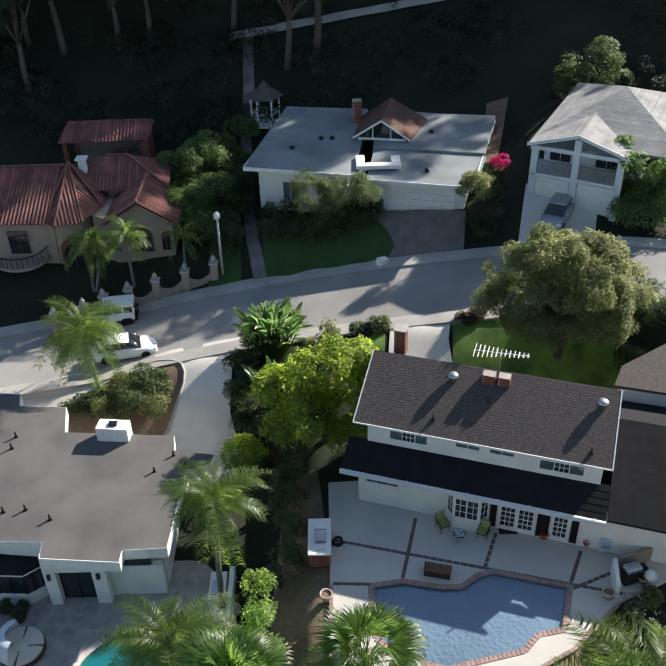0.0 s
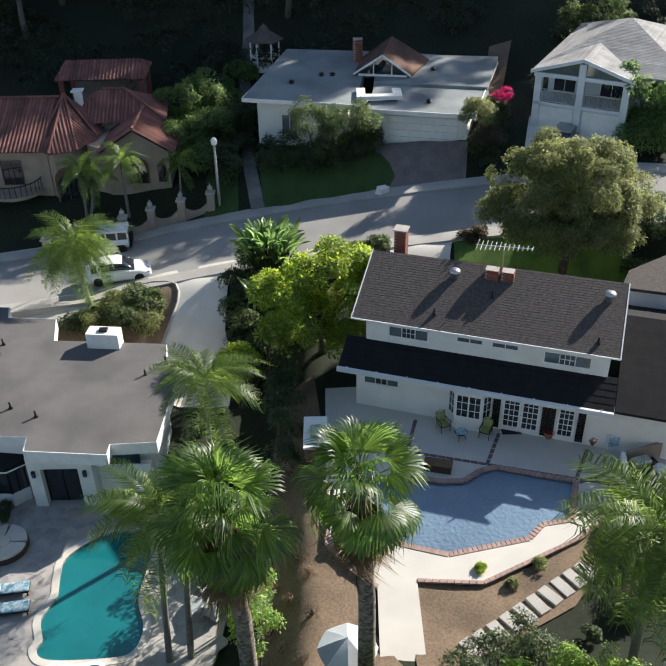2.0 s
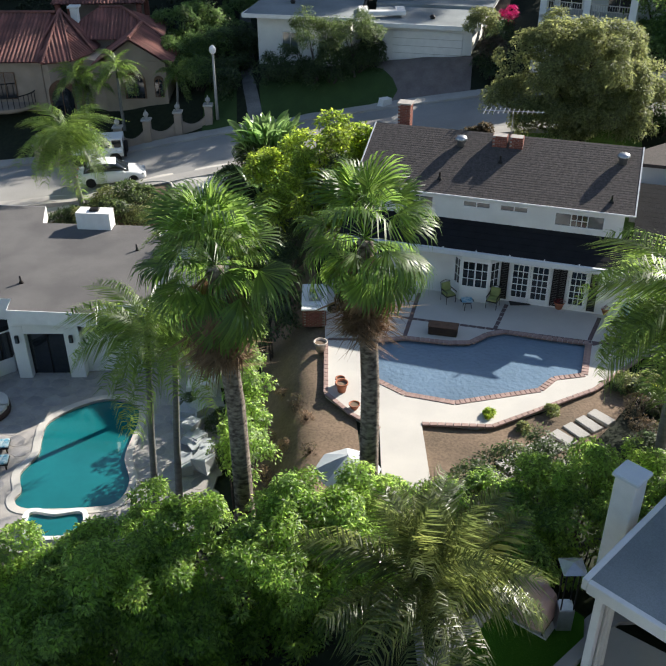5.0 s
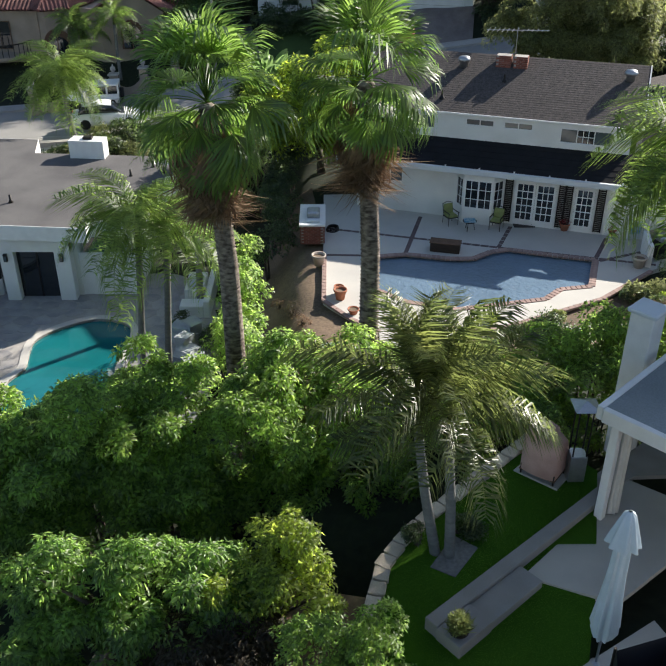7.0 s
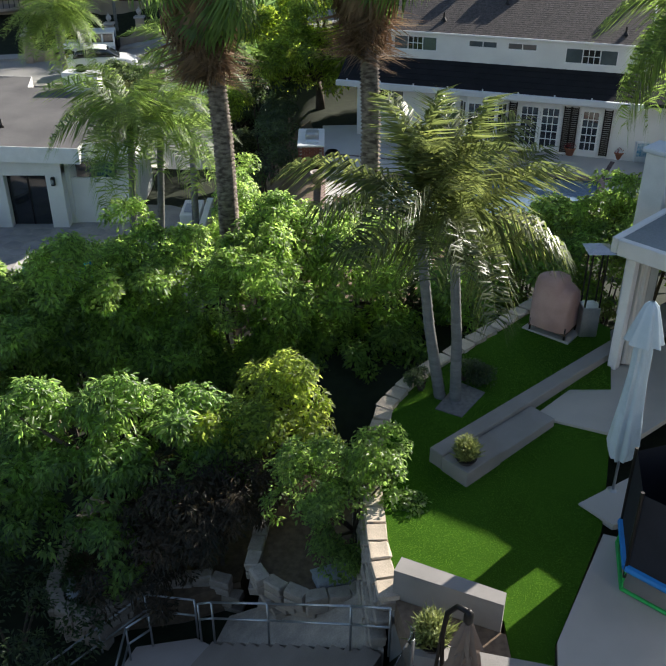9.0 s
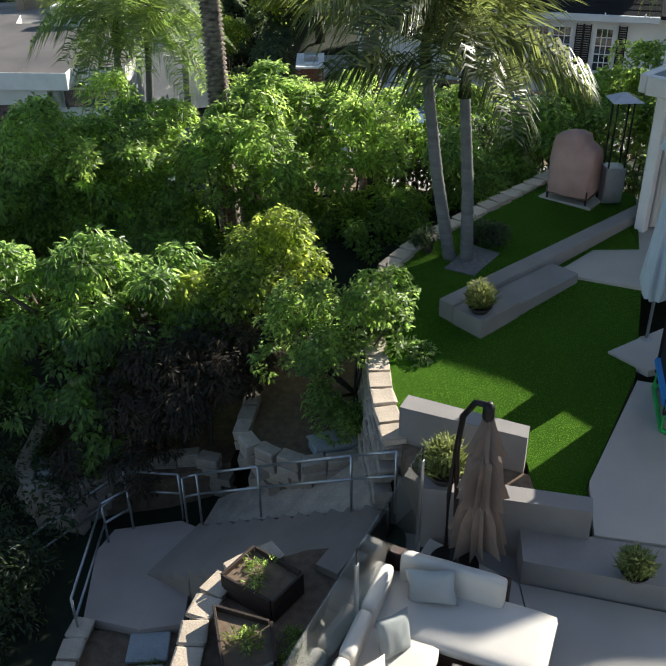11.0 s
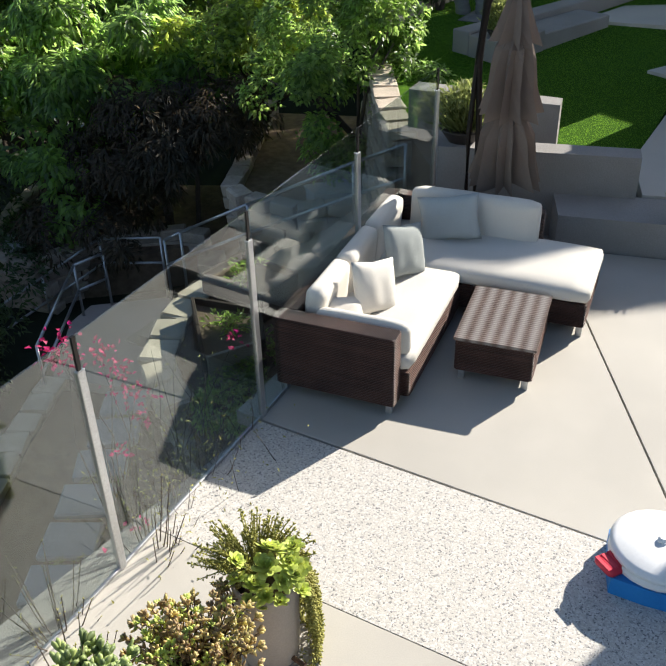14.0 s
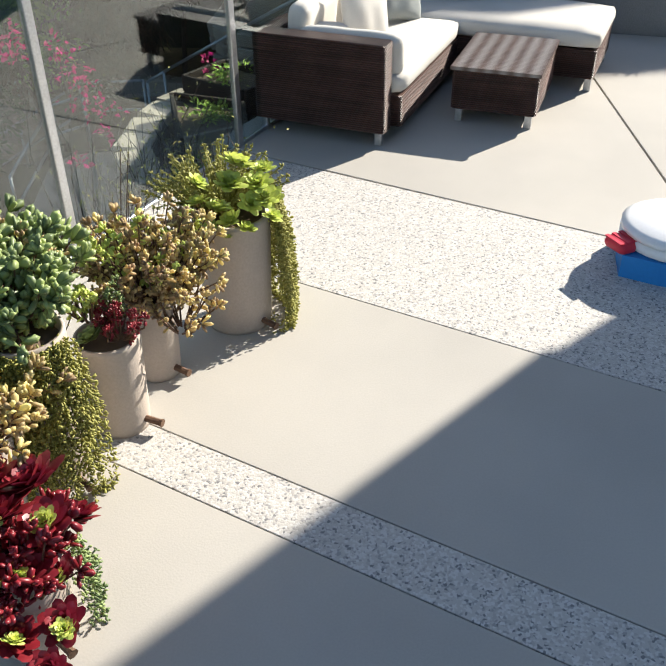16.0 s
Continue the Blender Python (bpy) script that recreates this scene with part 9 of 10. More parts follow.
def in_loop(x, y, pg):
    r = False
    for (ax, ay), (bx, by) in zip(pg, pg[1:] + pg[:1]):
        if (ay > y) != (by > y) and x < (bx - ax) * (y - ay) / (by - ay + 1e-12) + ax:
            r = not r
    return r


FLAGS = []
for k in range(6):
    rg_ = random.Random(700 + k)
    pts = [(0.47 * math.cos(a) * rg_.uniform(0.86, 1.1), 0.42 * math.sin(a) * rg_.uniform(0.86, 1.1)) for a in [2 * math.pi * q / 7 + rg_.uniform(-0.2, 0.2) for q in range(7)]]
    FLAGS.append(mesh_of(prism(pts, -0.03, 0.012), "flagstone", M["flagstone"]))
rg_ = random.Random(77)
for i in range(20):
    for j in range(20):
        x, y = -21.5 + i * 0.86 + (0.43 if j % 2 else 0), 20.6 + j * 0.74
        if in_loop(x, y, patio_out) and not in_loop(x, y, [tuple(p) for p in cop]) and not in_loop(x, y, spa_out) and y < 34:
            if min(math.hypot(x - px_, y - py_) for px_, py_ in cop) < 0.38:
                continue
            o = new("flagstone", FLAGS[rg_.randrange(6)])
            o.parent = patio
            o.matrix_local = pose(x + rg_.uniform(-0.04, 0.04), y + rg_.uniform(-0.04, 0.04), PZ, 0, 0, rg_.choice((0, 60, 120, 180, 240)) + rg_.uniform(-9, 9))
# round wicker daybed with a canopy
db = thing("daybed", (-16.7, 30.1, PZ), "round wicker daybed with cream cushions and a white canopy", "daybed")
part("base", lathe([(1.15, 0.0), (1.2, 0.05), (1.2, 0.32), (1.1, 0.34)], 28), M["wicker"], db, "dark wicker base", True)
for k in range(4):
    a0 = math.radians(90 * k + 4)
    pts = [(0.42 * math.cos(a0), 0.42 * math.sin(a0))] + [(1.15 * math.cos(a0 + math.radians(82) * q / 8), 1.15 * math.sin(a0 + math.radians(82) * q / 8)) for q in range(9)] + [(0.42 * math.cos(a0 + math.radians(82)), 0.42 * math.sin(a0 + math.radians(82)))]
    part("cushion", prism(pts, 0.34, 0.48), M["cushion"], db)
part("table", lathe([(0.38, 0.34), (0.38, 0.52), (0.36, 0.54)], 20), M["cushion"], db, "round middle ottoman", True)
bm = bmesh.new()
rows = []
for k in range(7):
    e = math.radians(8 + 13 * k)
    rows.append([bm.verts.new((1.25 * math.cos(math.radians(110 + 150 * q / 14)) * (1.0 if k == 0 else math.cos(e) ** 0.3), 1.25 * math.sin(math.radians(110 + 150 * q / 14)) * math.cos(e) ** 0.3, 0.4 + 1.15 * math.sin(e))) for q in range(15)])
for p, q in zip(rows, rows[1:]):
    for k in range(14):
        bm.faces.new((p[k], p[k + 1], q[k + 1], q[k]))
part("canopy", bm, M["canvas_white"], db, "white fabric canopy", True)
for k, (x, y) in enumerate(((-15.6, 27.3), (-15.3, 26.2))):
    sl = thing("sun_lounger", (x, y, PZ), "dark sun lounger with a blue-striped mattress", "lounger", "loungers by the pool", 8)
    part("frame", box(-1.0, 0.95, -0.33, 0.33, 0.22, 0.29, 0.02), M["black_metal"], sl)
    part("mattress", cushion(1.3, 0.6, 0.1, 0.01, 40 + k, 6), M["towel"], sl, "blue-striped mattress", True).matrix_local = pose(0.28, 0, 0.34)
    part("backrest", cushion(0.72, 0.6, 0.1, 0.01, 42 + k, 6), M["towel"], sl, "blue-striped raised backrest", True).matrix_local = pose(-0.66, 0, 0.52, 0, 32, 0)
    for a in (-0.9, 0.85):
        for b in (-0.28, 0.28):
            part("leg", box(a - 0.03, a + 0.03, b - 0.03, b + 0.03, 0, 0.22), M["black_metal"], sl)
# raised white planter and rocks beside the pool
for (x0, x1, y0, y1, h) in ((-6.3, -6.0, 31.2, 34.6, 0.85), (-7.4, -6.31, 31.2, 32.0, 0.6)):
    tagged(part("planter_wall", box(x0, x1, y0, y1, PZ - 0.1, PZ + h, 0.03), M["stucco_white"]), "white stucco planter wall beside the patio", "wall", "", "structure")
tagged(part("counter", box(-7.3, -6.4, 32.3, 34.2, PZ, PZ + 0.9, 0.03), M["stucco_white"]), "white stucco outdoor counter with a steel top", "counter")
tagged(part("drop_in_sink", box(-7.15, -6.55, 32.6, 33.6, PZ + 0.905, PZ + 0.96, 0.02), M["galv"]), "steel cooker lid set on the white counter", "grill")
for k in range(16):
    rg_ = random.Random(800 + k)
    o = tagged(part("boulder", rough_block(rg_.uniform(0.5, 0.95), rg_.uniform(0.45, 0.8), rg_.uniform(0.35, 0.75), 820 + k, 0.1), M["bluestone"]), "grey boulder of the dry rockery by the pool", "rock", "rockery boulders")
    o.matrix_world = pose(-6.5 + rg_.uniform(-0.8, 0.9), 27.4 + rg_.uniform(-2.0, 2.3), PZ - 0.05 + (0.3 if k % 4 == 0 else 0), 0, 0, rg_.uniform(0, 180))
for k, (x, y, s) in enumerate(((-5.3, 26.3, 0.7), (-5.4, 28.8, 0.6), (-7.0, 30.2, 0.5), (-18.5, 32.4, 0.5), (-17.4, 32.3, 0.45), (-19.6, 32.5, 0.5))):
    shrub("low_shrub", (x, y, PZ), [((0, 0, 0.3), (s, s, 0.45), 1)], "shrub", 60, 26, 0.16, 0.11, 0.045, 840 + k, "low dark green shrub by the patio", group="shrubs by the patio")

# ---- things on the two-storey house's pool deck ----
bq = thing("barbecue_counter", (-1.25, 33.6, DK), "brick barbecue counter with a white tiled top", "counter")
part("base", box(-0.5, 0.5, -1.15, 1.2, 0, 0.88), M["mortar"], bq)
BR = mesh_of(box(-0.105, 0.105, -0.05, 0.05, 0.004, 0.066, 0.006), "brick", M["brick"])
for r in range(12):
    for face, n in (("s", 4), ("e", 10), ("w", 10)):
        for k in range(n):
            o = new("brick", BR)
            o.parent = bq
            sft = 0.11 if r % 2 else 0.0
            if face == "s":
                o.matrix_local = pose(-0.39 + 0.22 * k + sft * 0.9, -1.16, 0.073 * r)
            else:
                o.matrix_local = pose(0.51 if face == "e" else -0.51, -1.0 + 0.22 * k + sft, 0.073 * r, 0, 0, 90)
part("top", box(-0.6, 0.6, -1.25, 1.25, 0.885, 0.97, 0.015), M["white_paint"], bq, "white tiled top")
part("grill_lid", cushion(0.6, 0.8, 0.28, 0.02, 91, 8), M["galv"], bq, "steel grill lid", True).matrix_local = pose(0.05, -0.1, 1.1)
part("shelf", box(-0.25, 0.35, -0.95, -0.62, 0.971, 1.05, 0.02), M["siding"], bq)


def ring_of(r, tube_r, n=28, k=8):
    bm = bmesh.new()
    rows = [[bm.verts.new(((r + tube_r * math.cos(b)) * math.cos(a), (r + tube_r * math.cos(b)) * math.sin(a), tube_r * math.sin(b))) for b in [2 * math.pi * j / k for j in range(k)]] for a in [2 * math.pi * i / n for i in range(n)]]
    for i in range(n):
        for j in range(k):
            bm.faces.new((rows[i][j], rows[(i + 1) % n][j], rows[(i + 1) % n][(j + 1) % k], rows[i][(j + 1) % k]))
    return bm


hs = thing("coiled_hose", (-0.32, 34.0, DK), "dark garden hose coiled on the deck", "hose")
for k in range(4):
    part("coil", ring_of(0.30 - 0.02 * k, 0.025), M["black_metal"], hs, "", True).matrix_local = pose(0.01 * k, 0.015 * k, 0.03 + 0.045 * k)


def patio_chair(place, rz):
    t = thing("patio_chair", place, "dark metal patio chair with lime-green cushions", "chair", "chairs by the bay window", rz)
    for x in (-0.26, 0.26):
        part("front_leg", tube([(x, -0.26, 0), (x, -0.26, 0.62)], 0.018, 6), M["black_metal"], t)
        part("back_leg", tube([(x, 0.28, 0), (x, 0.26, 0.5), (x, 0.38, 0.95)], 0.018, 6), M["black_metal"], t)
        part("armrest", box(x - 0.03, x + 0.03, -0.30, 0.30, 0.62, 0.645, 0.008), M["black_metal"], t)
    part("seat_frame", box(-0.27, 0.27, -0.27, 0.28, 0.36, 0.40, 0.01), M["black_metal"], t)
    part("back_frame", tube([(-0.26, 0.37, 0.93), (0, 0.41, 1.0), (0.26, 0.37, 0.93)], 0.018, 6), M["black_metal"], t)
    part("seat_cushion", cushion(0.5, 0.52, 0.1, 0.01, 3, 5), M["yellow_green"], t, "lime-green seat cushion", True).matrix_local = pose(0, 0, 0.45)
    part("back_cushion", cushion(0.48, 0.1, 0.46, 0.0, 4, 5), M["yellow_green"], t, "lime-green back cushion", True).matrix_local = pose(0, 0.28, 0.70, -13, 0, 0)
    return t


patio_chair((5.35, 34.75, DK), 24)
patio_chair((7.45, 34.15, DK), -28)
st = thing("side_table", (6.15, 34.0, DK), "small round side table with a blue patterned cloth", "table")
part("top", lathe([(0.32, 0.44), (0.34, 0.46), (0.32, 0.48)], 20), M["black_metal"], st)
part("cloth", box(-0.27, 0.27, -0.27, 0.27, 0.484, 0.497, 0.004), M["towel"], st, "blue patterned cloth")
for k in range(3):
    a = 2.1 * k
    part("leg", tube([(0.26 * math.cos(a), 0.26 * math.sin(a), 0), (0.18 * math.cos(a), 0.18 * math.sin(a), 0.44)], 0.018, 6), M["black_metal"], st)
tagged(part("doormat", box(8.35, 9.35, 34.25, 34.75, DK + 0.004, DK + 0.024, 0.006), M["black_metal"]), "black doormat before the glazed doors", "doormat").rotation_euler = (0, 0, 0)


def flower_pot(place, r, h, label, mat="terracotta", plant=None, seed=0):
    t = thing("flower_pot", place, label, "plant pot", "pots on the pool deck")
    part("body", lathe([(r * 0.65, 0), (r * 0.95, h * 0.82), (r * 1.08, h * 0.83), (r * 1.08, h), (r * 0.92, h), (r * 0.85, h * 0.8)], 18), M[mat], t, "", True)
    part("soil", lathe([(r * 0.84, h * 0.78), (r * 0.84, h * 0.82)], 14), M["soil"], t)
    if plant:
        part("plant", bush_mesh("plant", M[plant], [((0, 0, h * 1.15), (r * 1.0, r * 1.0, h * 0.55), 1)], 22, 14, 0.07, 0.09, 0.03, seed), None, t)
    return t


for x, y, r, h, mt, pl in ((10.65, 33.95, 0.24, 0.36, "terracotta", "succ_red"), (12.75, 33.4, 0.24, 0.34, "terracotta", "succ_red"), (-0.1, 27.6, 0.2, 0.36, "terracotta", None), (-0.05, 27.15, 0.26, 0.46, "terracotta", None), (0.45, 25.95, 0.22, 0.22, "terracotta", None), (-0.95, 30.3, 0.3, 0.5, "pot", None), (12.95, 30.0, 0.3, 0.5, "pot", None), (15.0, 30.9, 0.3, 0.4, "pot", "shrub")):
    flower_pot((x, y, DK), r, h, ("terracotta" if mt == "terracotta" else "pale stone") + " pot on the pool deck" + (" with a small plant" if pl else ""), mt, pl, int(x * 10) + 60)
pb = thing("pool_bench", (4.75, 31.75, DK), "dark wooden box bench at the pool's edge", "bench", "", -14)
for k in range(5):
    part("slat", box(-0.7, 0.7, -0.30 + 0.122 * k, -0.19 + 0.122 * k, 0.42, 0.45, 0.005), M["timber"], pb)
part("box", box(-0.66, 0.66, -0.28, 0.28, 0, 0.415), M["wood_dark"], pb)
tagged(part("low_wall", prism([(13.25, 30.0), (13.45, 29.9), (13.75, 31.6), (13.55, 31.65)], DK - 0.1, DK + 1.0), M["stucco_white"]), "low white wall round the grill corner", "wall", "", "structure")
tagged(part("low_wall", prism([(13.56, 31.66), (13.76, 31.61), (16.6, 32.5), (16.5, 32.7)], DK - 0.1, DK + 0.95), M["stucco_tan"]), "low brown wall round the grill corner", "wall", "", "structure")
gr = thing("gas_grill", (14.35, 31.0, DK), "black gas grill with a folded lid", "grill", "", 18)
part("cabinet", box(-0.5, 0.5, -0.28, 0.28, 0.05, 0.8, 0.02), M["black_metal"], gr)
part("lid", cushion(0.85, 0.55, 0.26, 0.02, 51, 7), M["galv"], gr, "steel lid", True).matrix_local = pose(0, 0, 0.95)
part("side_shelf", box(0.51, 0.85, -0.25, 0.25, 0.74, 0.79, 0.01), M["black_metal"], gr)
kt = thing("kettle_grill", (15.2, 30.7, DK), "pale round kettle barbecue", "grill")
part("bowl", lathe([(0.05, 0.42), (0.24, 0.5), (0.3, 0.68), (0.3, 0.72), (0.24, 0.9), (0.08, 0.98)], 18), M["siding"], kt, "", True)
for k in range(3):
    a = 2.1 * k
    part("leg", tube([(0.28 * math.cos(a), 0.28 * math.sin(a), 0), (0.16 * math.cos(a), 0.16 * math.sin(a), 0.5)], 0.015, 6), M["galv"], kt)
cb = thing("pool_control_box", (13.6, 33.0, DK), "pale blue metal cabinet standing by the wall", "cabinet")
part("body", box(-0.3, 0.3, -0.16, 0.16, 0.02, 0.95, 0.01), M["siding"], cb)
part("door", box(-0.26, 0.26, -0.175, -0.162, 0.3, 0.9, 0.004), M["towel"], cb, "blue door panel")
# brick-edged path, open pale sunshade at the path's end
sp = thing("sunshade", (0.05, 20.5, -2.1), "open pale grey octagonal sunshade beside the palm trunk", "umbrella")
part("pole", tube([(0, 0, -0.3), (0, 0, 1.75)], 0.025, 8), M["galv"], sp)
for k in range(8):
    a, b = 2 * math.pi * k / 8, 2 * math.pi * (k + 1) / 8
    R, n = 1.15, 6
    bm = bmesh.new()
    rows = []
    for q in range(n + 1):
        s = q / n
        z = 1.72 - 0.62 * s ** 1.15
        rows.append([bm.verts.new((R * s * math.cos(a + (b - a) * w) * (1 - 0.05 * math.sin(math.pi * w)), R * s * math.sin(a + (b - a) * w) * (1 - 0.05 * math.sin(math.pi * w)), z - 0.03 * s * math.sin(math.pi * w))) for w in (0, 0.33, 0.67, 1.0)])
    for p, q in zip(rows, rows[1:]):
        for w in range(3):
            try:
                bm.faces.new((p[w], q[w], q[w + 1], p[w + 1]))
            except ValueError:
                pass
    part("canopy_panel", bm, M["siding" if k % 2 else "bluestone"], sp)
    part("rib", tube([(0, 0, 1.70), (R * math.cos(a), R * math.sin(a), 1.09)], 0.012, 5), M["galv"], sp)
# steps that climb the bank
gs = thing("garden_steps", (4.9, 21.4, float(ground_z(4.9, 21.4))), "weathered concrete steps climbing the soil bank", "stairs")
for k in range(10):
    u = k / 9
    x, y = 4.9 + 5.5 * u, 21.4 + 3.9 * u
    o = part("step", box(-0.26, 0.26, -0.5, 0.5, -0.3, 0.16, 0.02), M["kerb"], gs)
    o.matrix_local = pose(x - gs.location.x, y - gs.location.y, float(ground_z(x, y)) - gs.location.z, 0, 0, 35 + 4 * math.sin(k * 2.3))
for k, (x, y, s, lf) in enumerate(((5.9, 25.35, 0.22, "acacia"), (7.2, 21.3, 0.4, "olive"), (7.0, 24.6, 0.25, "olive"), (8.4, 25.6, 0.3, "grassy"), (11.9, 27.0, 0.45, "shrub"), (12.6, 27.2, 0.6, "olive"), (14.2, 29.0, 0.7, "shrub"), (12.0, 25.4, 0.7, "brownbush"), (13.2, 26.2, 0.6, "acacia"), (11.6, 23.6, 0.7, "brownbush"), (12.6, 24.0, 0.6, "shrub"), (9.6, 21.9, 0.4, "shrub"), (14.6, 27.4, 0.7, "hedge"))):
    shrub("bank_shrub", (x, y, float(ground_z(x, y)) + (0.15 if k == 0 else 0)), [((0, 0, s * 0.6), (s, s, s * 0.8), 1)], lf, 46, 24, s * 0.32, 0.11, 0.035, 870 + k, "small green shrub on the soil bank", group="shrubs on the soil bank")

# garage roof beside the two-storey house
gg = local(Matrix.Identity(4), "garage", "garage with a low brown shingle roof", "garage")
part("wall", prism([(15.9, 40.9), (24, 38.6), (25.4, 43.9), (19.7, 43.8), (16.7, 42.1)], -1.0, 2.3), M["siding"], gg)
part("roof", prism([(15.5, 40.6), (24.5, 38.0), (26, 44.4), (19.5, 44.2), (16.4, 42.3)], lambda x, y: 2.3 + 0.04 * (y - 40), lambda x, y: 2.48 + 0.04 * (y - 40)), M["shingle"], gg, "brown shingle roof")


# ---- vehicles ----
def wheel(parent, x, y, r=0.36, w=0.24):
    o = part("wheel", lathe([(r * 0.62, -w / 2), (r * 0.93, -w / 2), (r, -w * 0.35), (r, w * 0.35), (r * 0.93, w / 2), (r * 0.62, w / 2)], 22), M["rubber"], parent, "black tyre", True)
    o.matrix_local = pose(x, y, r, 90, 0, 0)
    part("rim", lathe([(r * 0.6, -w * 0.46), (r * 0.6, w * 0.46)], 16), M["galv"], o)


def loft_body(sections, mat, smooth=True):
    """A skin through cross-sections (x, half width, bottom, top, shoulder)."""
    bm = bmesh.new()
    rings = []
    for x, w, z0, z1, rr in sections:
        rings.append([bm.verts.new((x, y, z)) for y, z in ((-w * 0.94, z0), (-w, z0 + 0.2 * (z1 - z0)), (-w, z1 - rr), (-w + rr * 0.7, z1), (w - rr * 0.7, z1), (w, z1 - rr), (w, z0 + 0.2 * (z1 - z0)), (w * 0.94, z0))])
    for a, b in zip(rings, rings[1:]):
        for k in range(8):
            bm.faces.new((a[k], a[(k + 1) % 8], b[(k + 1) % 8], b[k]))
    bm.faces.new(rings[0])
    bm.faces.new(rings[-1][::-1])
    bmesh.ops.recalc_face_normals(bm, faces=bm.faces)
    return bm


def car(place, rz, paint, label, suv=False):
    t = thing("car", place, label, "car", "", rz)
    h = 0.18 if suv else 0.0
    part("body", loft_body([(-2.2, 0.7, 0.35, 0.72 + h, 0.1), (-2.1, 0.85, 0.25, 0.88 + h, 0.12), (-1.2, 0.9, 0.22, 0.95 + h, 0.1), (0.6, 0.9, 0.22, 0.95 + h, 0.1), (1.6, 0.88, 0.24, 0.86 + h, 0.14), (2.15, 0.75, 0.3, 0.68 + h, 0.14), (2.25, 0.62, 0.38, 0.6 + h, 0.1)], None), M[paint], t, "", True)
    tail = -2.0 if suv else -1.75
    part("cabin", loft_body([(tail, 0.72, 0.9 + h, 0.98 + h, 0.03), (tail + 0.35, 0.68, 0.9 + h, 1.42 + h, 0.1), (-0.3, 0.68, 0.9 + h, 1.48 + h, 0.1), (0.35, 0.67, 0.9 + h, 1.42 + h, 0.1), (1.15, 0.74, 0.9 + h, 0.96 + h, 0.03)], None), M["dark_glass"], t, "dark windows", True)
    part("roof", loft_body([(tail + 0.32, 0.63, 1.41 + h, 1.46 + h, 0.02), (-0.3, 0.66, 1.47 + h, 1.525 + h, 0.02), (0.38, 0.62, 1.40 + h, 1.455 + h, 0.02)], None), M[paint], t, "", True)
    for x, y in ((-1.35, -0.8), (-1.35, 0.8), (1.4, -0.8), (1.4, 0.8)):
        wheel(t, x, y, 0.33 + h * 0.3, 0.22)
    for y in (-0.62, 0.62):
        part("headlight", cushion(0.2, 0.32, 0.14, 0.0, 3, 3), M["plastic_white"], t, "clear headlight", True).matrix_local = pose(2.08, y, 0.66 + h)
        part("tail_light", cushion(0.1, 0.3, 0.16, 0.0, 3, 3), M["plastic_red"], t, "red tail light", True).matrix_local = pose(-2.14, y, 0.78 + h)
        part("mirror", cushion(0.12, 0.18, 0.12, 0.0, 3, 3), M[paint], t, "", True).matrix_local = pose(0.8, y * 1.58, 0.98 + h)
    return t


car((-15.0, 52.4, float(street_z(-15.0)) + 0.02), 12, "paint_white_car", "white saloon car parked at the kerb")
car((16.7, 60.4, float(ground_z(16.7, 60.4)) + 0.13), -118, "paint_silver", "silver estate car parked on the driveway", True)
jp = thing("off_roader", (-17.0, 57.0, float(street_z(-17.0)) + 0.02), "white boxy off-road car with a spare wheel behind", "car", "", 188)
part("body", box(-1.9, 0.75, -0.8, 0.8, 0.55, 1.18, 0.05, 2), M["paint_white_car"], jp)
part("bonnet", box(0.76, 1.95, -0.66, 0.66, 0.62, 1.16, 0.06, 2), M["paint_white_car"], jp)
part("cabin", box(-1.88, 0.35, -0.74, 0.74, 1.181, 1.72, 0.03), M["dark_glass"], jp, "dark side windows")
part("roof", box(-1.93, 0.4, -0.78, 0.78, 1.721, 1.86, 0.05, 2), M["paint_white_car"], jp, "white hard top")
part("windscreen", box(0.351, 0.39, -0.7, 0.7, 1.181, 1.75, 0.01), M["dark_glass"], jp)
for x in (-1.86, -1.1, -0.32, 0.33):
    for y in (-0.755, 0.755):
        part("pillar", box(x - 0.06, x + 0.06, y - 0.02, y + 0.02, 1.181, 1.722, 0.005), M["paint_white_car"], jp)
for x in (-1.3, 1.35):
    for y in (-0.78, 0.78):
        wheel(jp, x, y, 0.42, 0.28)
        part("wheel_arch", box(x - 0.52, x + 0.52, y * 1.14 - 0.12, y * 1.14 + 0.12, 0.86, 0.94, 0.03), M["paint_white_car"], jp)
sw = part("spare_wheel", lathe([(0.24, -0.12), (0.38, -0.12), (0.4, 0), (0.38, 0.12), (0.24, 0.12)], 20), M["rubber"], jp, "black spare wheel", True)
sw.matrix_local = pose(-2.06, 0, 1.05, 0, 90, 0)
for x in (-2.0, 2.02):
    part("bumper", box(x - 0.1, x + 0.1, -0.78, 0.78, 0.5, 0.68, 0.03), M["black_metal"], jp)
tagged(part("boulder", rough_block(0.7, 0.6, 0.6, 901, 0.12), M["stucco_white"]), "white rock on the front lawn", "rock").matrix_world = pose(3.6, 58.9, float(ground_z(3.6, 58.9)) + 0.1, 0, 0, 30)
shrub("flowering_shrub", (13.4, 66.5, float(ground_z(13.4, 66.5))), [((0, 0, 1.0), (0.7, 0.7, 1.1), 1)], "bougain", 90, 22, 0.25, 0.1, 0.06, 905, "red flowering shrub between the houses")
